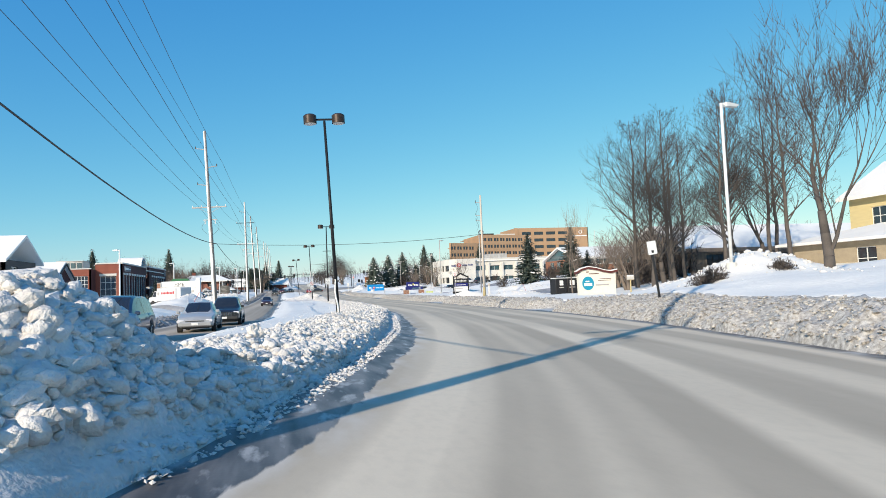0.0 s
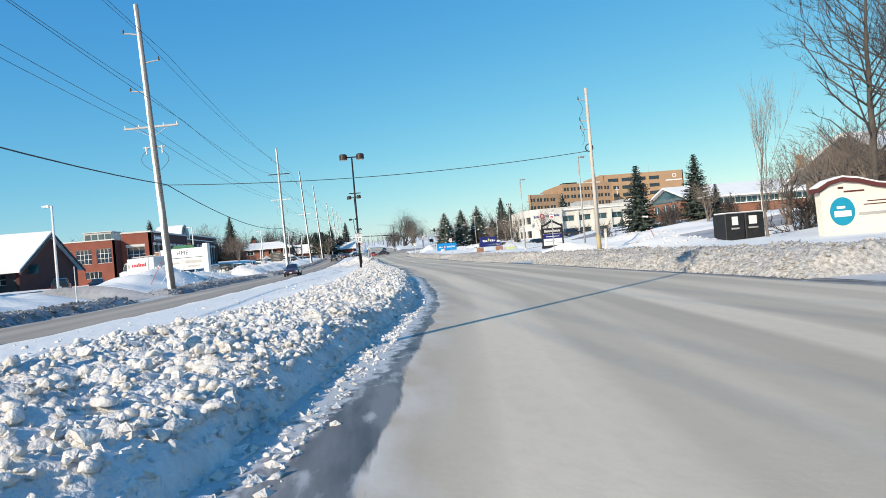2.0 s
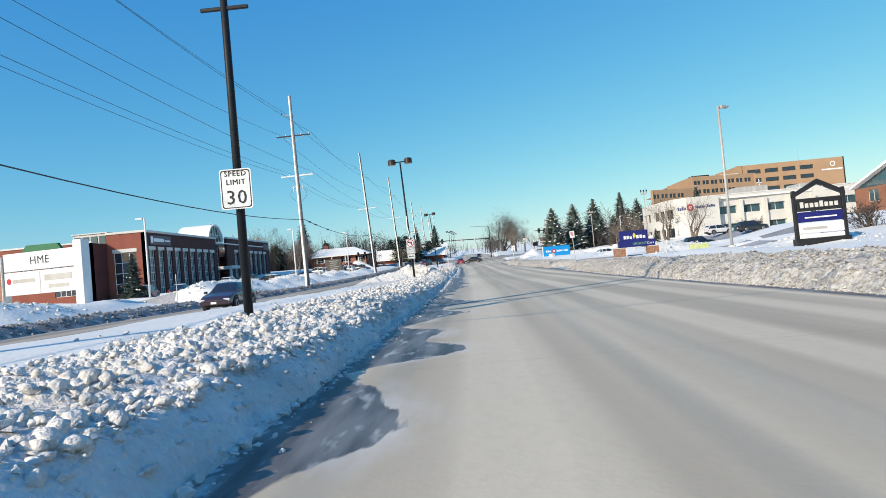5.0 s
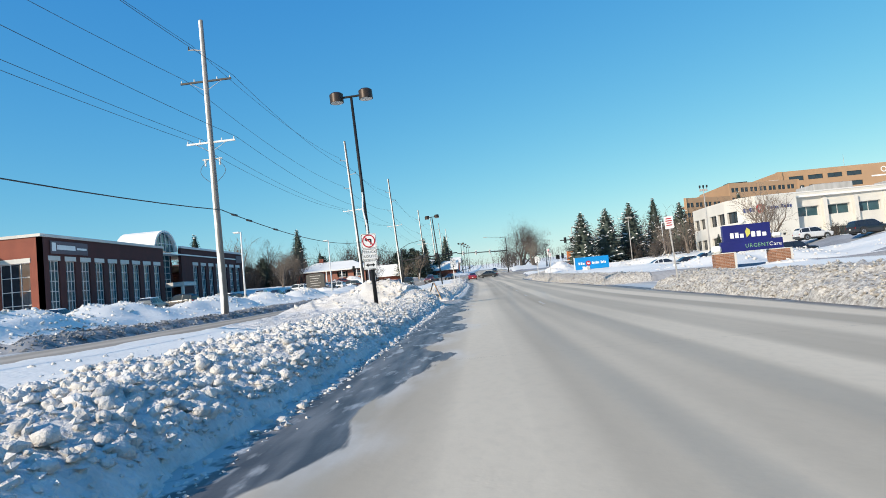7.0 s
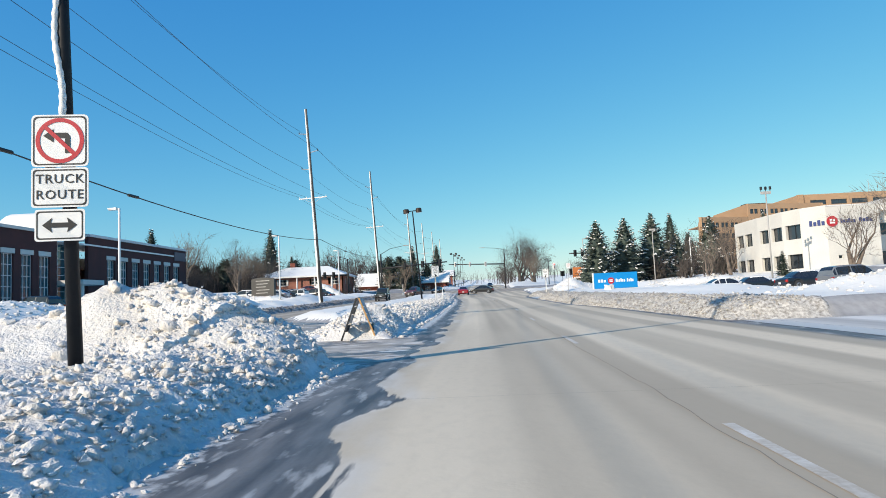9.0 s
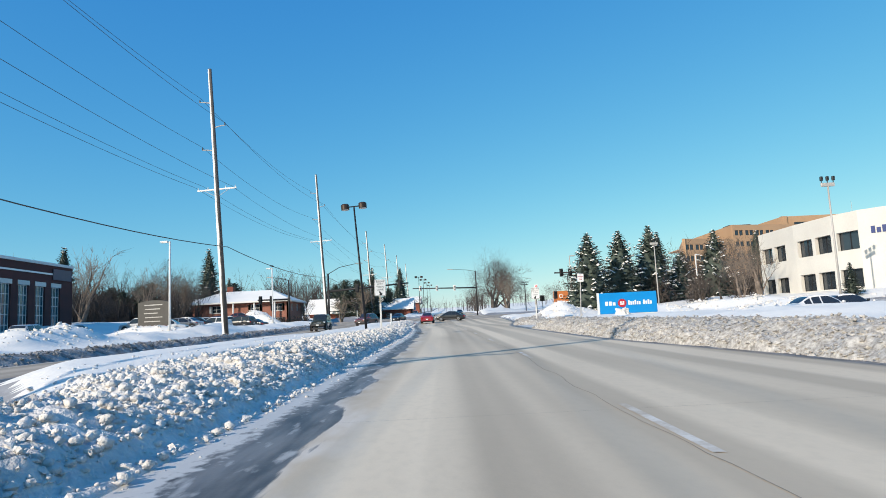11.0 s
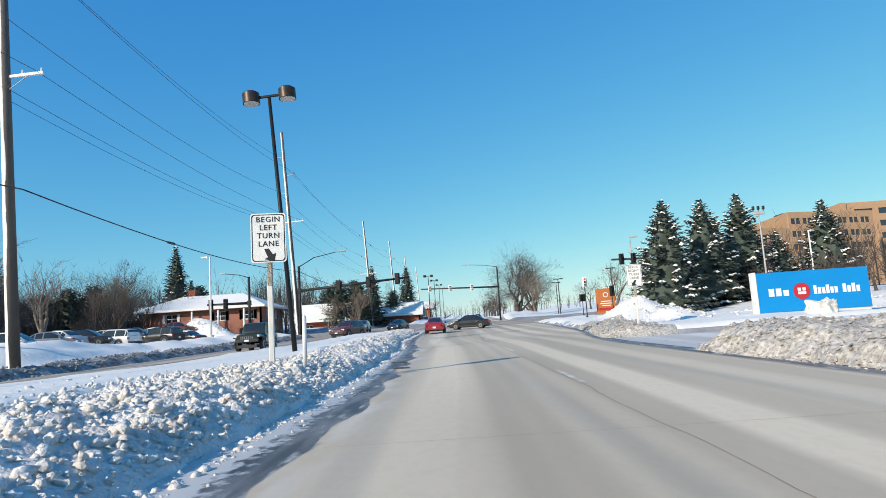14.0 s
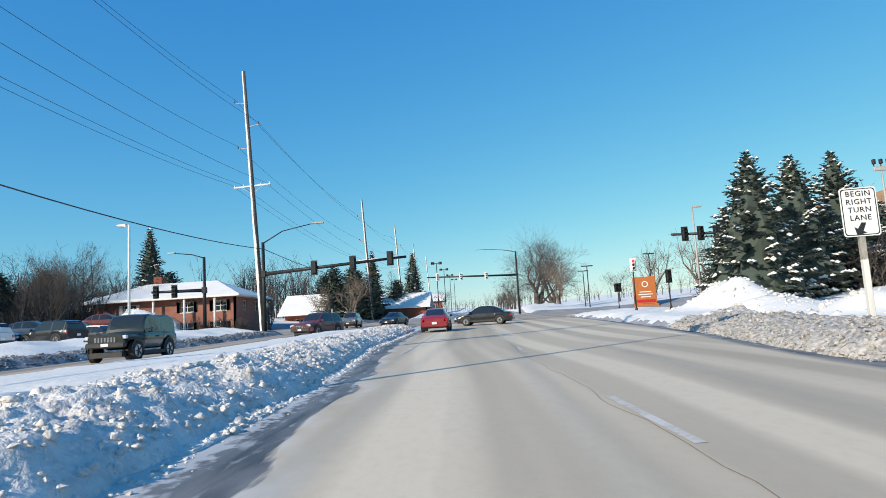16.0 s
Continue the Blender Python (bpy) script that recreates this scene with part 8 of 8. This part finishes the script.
# white service truck with a ladder rack
x, y = -27.2, 97.4
t = thing("service_truck", "white service truck with red lettering bars and ladder rack", "truck", (x, y, surface(x, y) + 0.22), -44)
t.scale = (0.9, 0.9, 0.9)
part("box_body", Mesh().box(-4.2, 1.4, -1.0, 1.0, 0.7, 2.7, 0.06), P_WHITE, t)
part("cab", Mesh().prism([(1.45, 0.6), (3.4, 0.6), (3.4, 1.25), (2.6, 1.4), (2.0, 2.25), (1.45, 2.3)], 1, -0.95, 0.95), P_WHITE, t)
part("cab_window", Mesh().prism([(1.6, 1.4), (2.5, 1.42), (1.98, 2.15), (1.6, 2.2)], 1, -0.97, -0.952), CAR_GLASS, t)
words(t, SIGN_RED, -2.7, 0.4, -1.015, -1.002, 1.75, 2.15, 9, "red bar of lettering")
part("emblem", Mesh().tube((1.0, -1.002, 1.85), (1.0, -1.015, 1.85), 0.24, 0.24, 16), GALV, t)
for wx in (-3.0, 2.4):
    for s in (1, -1):
        part("wheel", Mesh().tube((wx, s * 0.78, 0.42), (wx, s * 1.0, 0.42), 0.42, 0.42, 18), TYRE, t)
part("ladder", Mesh().box(-4.0, 1.2, -0.5, -0.44, 2.8, 2.88).box(-4.0, 1.2, 0.0, 0.06, 2.8, 2.88), GALV, t)
for k in range(9):
    part("rung", Mesh().box(-3.8 + 0.6 * k, -3.76 + 0.6 * k, -0.44, 0.0, 2.82, 2.86), GALV, t)
for ob in t.children_recursive:  # the cab stands towards the west
    for v in ob.data.vertices:
        v.co.x *= -1
    ob.data.flip_normals()

# ---- monument signs ----
BLUE = material("sign_blue", (0.005, 0.25, 0.60), (0.005, 0.22, 0.54), rough=0.35, scale=0.6, fine=8)
NAVYB = material("sign_navy", (0.018, 0.022, 0.16), (0.015, 0.018, 0.12), rough=0.35, scale=0.6, fine=8)
TEAL = material("sign_teal", (0.01, 0.27, 0.40), (0.01, 0.24, 0.36), rough=0.45)
CREAM = material("sign_cream", (0.76, 0.72, 0.60), (0.68, 0.64, 0.53), rough=0.7)
MAROON = material("maroon_cap", (0.12, 0.03, 0.025), (0.09, 0.025, 0.02), rough=0.6)
ORANGE = material("sign_orange", (0.52, 0.17, 0.045), (0.44, 0.14, 0.04), rough=0.6)


def pillar_bricks(t, x0, x1, y0, y1, z0, z1):
    """A brick pillar: a mortar core and single bricks proud of it."""
    core = part("pillar", Mesh().box(x0 + 0.012, x1 - 0.012, y0 + 0.012, y1 - 0.012, z0, z1), STUCCO, t)
    bh, bw = 0.10, 0.30
    data = Mesh().box(0.006, bw - 0.006, 0, 0.012, 0.006, bh - 0.006).data("brick", BRICKS)
    side = Mesh().box(0, 0.012, 0.006, bw - 0.006, 0.006, bh - 0.006).data("brick", BRICKS)
    for r in range(int((z1 - z0) / bh)):
        for k in range(int((x1 - x0) / bw)):
            ob = new("brick", data)
            ob.parent, ob.location = core, (x0 + bw * k, y0, z0 + bh * r)
        for k in range(int((y1 - y0) / bw)):
            ob = new("brick", side)
            ob.parent, ob.location = core, (x0, y0 + bw * k, z0 + bh * r)
    return core


BRICKS = material("sign_brick", (0.34, 0.17, 0.095), (0.26, 0.12, 0.07), rough=0.85, scale=3, fine=20, vary=0.25)

# bright blue bank sign
z = surface(18.1, 213) - 0.3
t = thing("bank_sign", "bright blue monument sign with a round red emblem", "sign", (18.1, 213.2, z), -2)
part("panel", Mesh().box(-2.85, 2.75, -0.25, 0.25, 0.35, 3.75 - z, 0.02), BLUE, t)
part("end_cap", Mesh().box(-3.0, -2.853, -0.28, 0.28, 0.2, 3.8 - z, 0.02), WHITE_POLE, t, "white end panel")
part("plinth", Mesh().box(-2.8, 2.7, -0.2, 0.2, 0, 0.35), STUCCO, t)
part("emblem", Mesh().tube((-0.65, -0.252, 1.36), (-0.65, -0.275, 1.36), 0.42, 0.42, 24), SIGN_RED, t, "round red emblem")
part("emblem_mark", Mesh().box(-0.85, -0.45, -0.285, -0.277, 1.20, 1.33).box(-0.85, -0.69, -0.285, -0.277, 1.37, 1.53).box(-0.61, -0.45, -0.285, -0.277, 1.37, 1.53), SIGN_WHITE, t)
words(t, SIGN_WHITE, -2.3, -1.2, -0.27, -0.252, 1.16, 1.56, 3, "white name bar")
words(t, SIGN_WHITE, -0.05, 1.2, -0.27, -0.252, 1.16, 1.60, 6)
words(t, SIGN_WHITE, 1.4, 2.3, -0.27, -0.252, 1.16, 1.60, 4)

# navy clinic sign on brick pillars
z = surface(17.6, 147.5) - 0.25
t = thing("clinic_sign", "navy blue clinic sign with white lettering on brick pillars", "sign", (17.9, 147.5, z), -4)
part("upper_panel", Mesh().box(-1.75, 1.30, -0.2, 0.2, 1.95 - z, 3.45 - z, 0.02), NAVYB, t)
part("lower_panel", Mesh().box(-1.95, 2.0, -0.22, 0.22, 1.66 - z, 2.36 - z, 0.02), NAVYB, t)
for a, c in ((-1.3, -0.35), (0.05, 1.1)):
    words(t, SIGN_WHITE, a, c, -0.225, -0.205, 2.56 - z, 2.92 - z, 3, "white name bar")
part("leaf_mark", Mesh().prism([(-0.25, 2.55 - z), (0.0, 2.8 - z), (-0.02, 3.05 - z), (-0.2, 3.2 - z), (-0.32, 2.95 - z)], 1, -0.225, -0.205), material("leaf_yellow", (0.62, 0.58, 0.12), rough=0.5), t, "yellow leaf mark")
lettering("URGENT", 0.36, material("sign_green", (0.20, 0.42, 0.22), rough=0.5), t, (0.35, -0.232, 1.98 - z))
lettering("Care", 0.36, SIGN_WHITE, t, (1.5, -0.232, 1.98 - z))
pillar_bricks(t, -2.45, -1.1, -0.45, 0.45, 0, 1.64 - z)
pillar_bricks(t, 1.1, 2.45, -0.45, 0.45, 0, 1.64 - z)
part("snow_cap", Mesh().box(-2.5, -1.97, -0.4, 0.4, 1.66 - z, 2.15 - z, 0.12), SNOW, t, "white cap of snow")
part("snow_cap", Mesh().box(1.35, 1.95, -0.3, 0.3, 2.37 - z, 2.72 - z, 0.12), SNOW, t, "white cap of snow")

# cream sign with a curved maroon cap
z = surface(18.4, 57.5) - 0.2
t = thing("dentist_sign", "cream monument sign with a teal disc and curved maroon cap", "sign", (18.2, 57.5, z), -6)
t.scale = (0.89, 1.0, 1.0)
top = [(-2.15, 2.55), (-1.6, 2.85), (-0.9, 3.0), (-0.1, 2.88), (0.8, 2.62), (1.5, 2.52), (2.15, 2.65)]
part("panel", Mesh().prism([(-2.1, 0.2), (2.1, 0.2)] + [(a, b_ - 0.35) for a, b_ in top[::-1]], 1, -0.22, 0.22), CREAM, t)
part("cap", Mesh().prism([(a * 1.1, b_ - 0.16) for a, b_ in top] + [(a * 1.1, b_ - 0.36) for a, b_ in top[::-1]], 1, -0.36, 0.36), MAROON, t, "curved maroon cap")
part("cap_snow", Mesh().prism([(a * 1.08, b_ - 0.08) for a, b_ in top] + [(a * 1.08, b_ - 0.157) for a, b_ in top[::-1]], 1, -0.32, 0.32), SNOW, t)
part("disc", Mesh().tube((-1.05, -0.222, 1.25), (-1.05, -0.245, 1.25), 0.66, 0.66, 28), TEAL, t, "teal disc")
part("disc_mark", Mesh().box(-1.5, -0.6, -0.255, -0.247, 1.0, 1.28).box(-1.35, -0.9, -0.255, -0.247, 1.38, 1.5), SIGN_WHITE, t)
part("writing", Mesh().box(-0.9, 0.2, -0.232, -0.222, 2.12, 2.2).box(-1.2, -0.9, -0.232, -0.222, 2.3, 2.4), MAROON, t, "thin dark bars of writing")
part("writing", Mesh().box(0.3, 1.6, -0.232, -0.222, 1.62, 1.67).box(0.1, 1.6, -0.232, -0.222, 1.47, 1.52), MAROON, t)
part("writing", Mesh().box(-0.2, 1.3, -0.232, -0.222, 1.0, 1.14), GALV, t, "grey bar of writing")
part("base", Mesh().box(-2.2, 2.2, -0.3, 0.3, 0, 0.2), STUCCO, t)
# black enclosure with white notices
z = surface(22.6, 74.6) - 0.25
t = thing("bin_enclosure", "black double bin enclosure with white notices on top", "enclosure", (22.6, 74.6, z), 8)
t.scale = (0.86, 0.86, 0.88)
for s in (-1, 1):
    bx = part("cabinet", Mesh().box(-1.95 + (0 if s < 0 else 2.0), -0.05 + (0 if s < 0 else 2.0), -0.8, 0.8, 0.05, 2.45, 0.05), BLACK, t)
    part("notice", Mesh().box(-1.3 + (0 if s < 0 else 1.7), -0.7 + (0 if s < 0 else 1.9), -0.82, -0.803, 1.5, 2.2), SIGN_WHITE, bx)
    part("logo_bar", Mesh().box(-1.4 + (0 if s < 0 else 1.7), -0.6 + (0 if s < 0 else 1.9), -0.82, -0.803, 1.15, 1.28), GALV, bx)
part("lid_snow", Mesh().box(-1.9, 1.9, -0.75, 0.75, 2.46, 2.58, 0.06), SNOW, t)
# rural mail box
x, y = 14.9, 45.4
t = thing("mail_box", "grey mail box on a yellowed wooden post", "mail box", (x, y, surface(x, y) - 0.1), 62)
part("post", Mesh().box(-0.05, 0.05, -0.05, 0.05, 0, 1.42, 0.01), POST_YELLOW, t)
part("shelf", Mesh().box(-0.11, 0.11, -0.26, 0.24, 1.421, 1.45, 0.005), POST_YELLOW, t)
arc = [(0.14 * math.cos(math.pi * k / 10), 1.62 + 0.14 * math.sin(math.pi * k / 10)) for k in range(11)]
bx = part("box", Mesh().prism(arc + [(-0.14, 1.452), (0.14, 1.452)], 1, -0.26, 0.26), GALV, t)
part("door", Mesh().prism([(u * 1.06, 1.60 + (v - 1.60) * 1.06) for u, v in arc] + [(-0.148, 1.455), (0.148, 1.455)], 1, -0.285, -0.262), GALV, bx)
part("snow_cap", Mesh().prism([(u, v + 0.006) for u, v in arc[2:9]] + [(u * 0.8, v + 0.05) for u, v in arc[2:9][::-1]], 1, -0.24, 0.24), SNOW, t, "thin cap of snow")
# funeral-style directory sign with a pitched top
z = surface(20.8, 114) - 0.2
t = thing("directory_sign", "navy and white sign board under a pitched frame", "sign", (20.2, 114.5, z), -3)
for s in (-1, 1):
    part("post", Mesh().box(s * 1.38 - 0.1, s * 1.38 + 0.1, -0.1, 0.1, 0, 3.88 - z, 0.02), BLACK, t)
part("pitched_top", Mesh().prism([(-1.48, 3.68 - z), (0, 4.48 - z), (1.48, 3.68 - z), (1.48, 3.43 - z), (0, 4.18 - z), (-1.48, 3.43 - z)], 1, -0.12, 0.12), BLACK, t)
part("name_panel", Mesh().box(-1.26, 1.26, -0.1, 0.1, 2.63 - z, 3.38 - z, 0.02), BLACK, t)
words(t, STUCCO, -1.1, 1.1, -0.115, -0.102, 2.83 - z, 3.17 - z, 8, "pale name bar")
part("blue_panel", Mesh().box(-1.26, 1.26, -0.1, 0.1, 1.98 - z, 2.58 - z, 0.02), NAVYB, t)
part("blue_writing", Mesh().box(-0.9, 0.9, -0.112, -0.102, 2.20 - z, 2.28 - z), SIGN_WHITE, t)
part("white_panel", Mesh().box(-1.26, 1.26, -0.1, 0.1, 1.33 - z, 1.93 - z, 0.02), SIGN_WHITE, t)
part("white_panel", Mesh().box(-1.26, 1.26, -0.1, 0.1, 0.68 - z, 1.28 - z, 0.02), SIGN_WHITE, t)
part("writing", Mesh().box(-1.05, 0.3, -0.112, -0.102, 1.53 - z, 1.68 - z).box(-1.05, 0.7, -0.112, -0.102, 0.90 - z, 1.03 - z), GALV, t)
part("plinth", Mesh().box(-1.55, 1.55, -0.25, 0.25, 0, 0.5, 0.03), BLACK, t)
part("emblem", Mesh().box(-0.3, 0.3, -0.13, -0.05, 3.48 - z, 4.03 - z), STUCCO, t)
# yellow-green small sign
z = surface(16.6, 124) - 0.05
t = thing("lawn_sign", "small pale green lawn sign half buried in snow", "sign", (16.4, 124, z), 0)
part("board", Mesh().box(-0.7, 0.7, -0.03, 0.03, 0.1, 0.7, 0.01), material("lime_board", (0.45, 0.52, 0.12), (0.6, 0.62, 0.4), rough=0.6), t)
part("stake", Mesh().box(-0.05, 0.05, 0.032, 0.07, 0, 0.4), GALV, t)
# white directory sign with brick ends
z = surface(-28.7, 117.3) - 0.3
t = thing("directory_board", "white tenant sign between brick pillars with a green crest", "sign", (-28.7, 117.4, z), -12)
part("top_panel", Mesh().box(-2.9, 2.9, -0.2, 0.2, 3.55 - z, 4.75 - z, 0.02), SIGN_WHITE, t)
part("lower_panel", Mesh().box(-2.9, 2.9, -0.2, 0.2, 1.95 - z, 3.48 - z, 0.02), SIGN_WHITE, t)
part("divider", Mesh().box(0.0, 0.08, -0.215, -0.202, 2.0 - z, 3.4 - z), GALV, t)
lettering("HME", 0.75, SIGN_BLACK, t, (0.1, -0.21, 4.15 - z))
part("name_bar", Mesh().box(0.4, 2.6, -0.215, -0.202, 2.75 - z, 3.15 - z).box(0.7, 2.3, -0.215, -0.202, 2.25 - z, 2.5 - z), GALV, t, "grey name bars")
part("name_bar", Mesh().box(-2.2, -0.4, -0.215, -0.202, 2.75 - z, 3.0 - z), GALV, t)
part("emblem", Mesh().tube((-2.5, -0.202, 2.9 - z), (-2.5, -0.215, 2.9 - z), 0.2, 0.2, 14), SIGN_RED, t)
pillar_bricks(t, -3.6, -2.93, -0.35, 0.35, 0, 4.6 - z)
part("white_return", Mesh().box(2.93, 3.6, -0.35, 0.35, 0, 5.2 - z, 0.02), SIGN_WHITE, t)
part("crest", Mesh().prism([(-1.4, 4.76 - z), (1.8, 4.76 - z), (1.5, 5.15 - z), (-1.0, 5.2 - z)], 1, -0.12, 0.12), material("crest_green", (0.03, 0.16, 0.07), rough=0.6), t, "green crest panel")
# grey plaza sign by the lots
z = surface(-30, 203) - 0.3
t = thing("plaza_sign", "grey plaza sign board with rows of small writing", "sign", (-29.9, 215.4, z), -8)
part("board", Mesh().prism([(-1.7, 1.7), (1.7, 1.7), (1.7, 4.05), (0.9, 4.22), (0, 4.28), (-0.9, 4.22), (-1.7, 4.05)], 1, -0.25, 0.25), material("sign_grey", (0.085, 0.08, 0.07), (0.065, 0.062, 0.055), rough=0.6), t)
for k in range(5):
    part("writing", Mesh().box(-1.0 + 0.1 * (k % 2), 1.0 - 0.25 * (k % 3), -0.262, -0.252, 3.75 - 0.42 * k, 3.84 - 0.42 * k), GALV, t)
part("base", Mesh().box(-1.3, 1.3, -0.2, 0.2, 0, 1.7), BRICKS, t)
# orange campus sign
z = surface(27.6, 302) - 0.4
t = thing("campus_sign", "tall orange campus sign block with white marks", "sign", (27.2, 303, z), -4)
part("block", Mesh().box(-1.7, 1.7, -0.6, 0.6, 0.9, 8.2 - z, 0.06), ORANGE, t)
part("base", Mesh().box(-1.95, 1.95, -0.8, 0.8, 0, 0.9, 0.06), ORANGE, t)
part("mark", Mesh().ring((0, 7.0 - z), 0.5, 0.14, -0.63, -0.605, 12), SIGN_WHITE, t)
part("mark", Mesh().box(-0.9, 0.9, -0.63, -0.605, 5.7 - z, 5.85 - z).box(-1.1, 1.1, -0.63, -0.605, 5.3 - z, 5.45 - z).box(-0.8, 0.8, -0.63, -0.605, 4.9 - z, 5.05 - z), SIGN_WHITE, t)
part("red_band", Mesh().box(-1.4, 1.5, -0.64, -0.605, 4.1 - z, 4.55 - z), SIGN_RED, t)
# blue sign panel behind the spruces
z = surface(31, 259) - 0.3
t = thing("blue_panel_sign", "plain blue sign panel standing behind the spruces", "sign", (31.2, 261, z))
part("panel", Mesh().box(-1.3, 1.3, -0.15, 0.15, 0, 3.0, 0.03), BLUE, t)
# lot floodlights
for x, y in ((35.9, 207.9), (33.1, 250.0)):
    z = surface(x, y) - 0.1
    t = thing("floodlight_mast", "tall lot mast with three small floodlights on a bar", "street lamp", (x, y, z))
    part("pole", Mesh().tube((0, 0, 0), (0, 0, 12.6 - z), 0.11, 0.07, 10), GALV, t, smooth=True)
    part("bar", Mesh().box(-0.62, 0.62, -0.09, 0.09, 12.4 - z, 12.75 - z, 0.03), GALV, t)
    for s in (-0.55, 0, 0.55):
        part("floodlight", Mesh().box(s - 0.12, s + 0.12, -0.16, 0.08, 12.95 - z, 13.35 - z, 0.04).tube((s, 0, 12.75 - z), (s, 0, 12.96 - z), 0.04, 0.04, 6), BLACK, t)
# flag pole by the hall
t = thing("flag_pole", "thin white flag pole beside the low building", "flag pole", (36, 92, surface(36, 92)))
part("pole", Mesh().tube((0, 0, 0), (0, 0, 9), 0.06, 0.03, 8), WHITE_POLE, t)
# thin stakes in the far bank
for x, y, lean, m in ((-22.5, 84.5, 28, SIGN_RED), (-22.0, 85.5, 34, WHITE_POLE), (24.5, 92, -20, SIGN_RED), (-20.3, 66, 0, WHITE_POLE), (-20.0, 118, 0, WHITE_POLE)):
    t = thing("marker_rod", "thin driveway marker rod stuck in the snow", "marker rod", (x, y, surface(x, y) - 0.2), 0, "marker rods")
    t.rotation_euler[1] = radians(lean)
    part("rod", Mesh().tube((0, 0, 0), (0, 0, 2.2), 0.03, 0.025, 6), m, t)
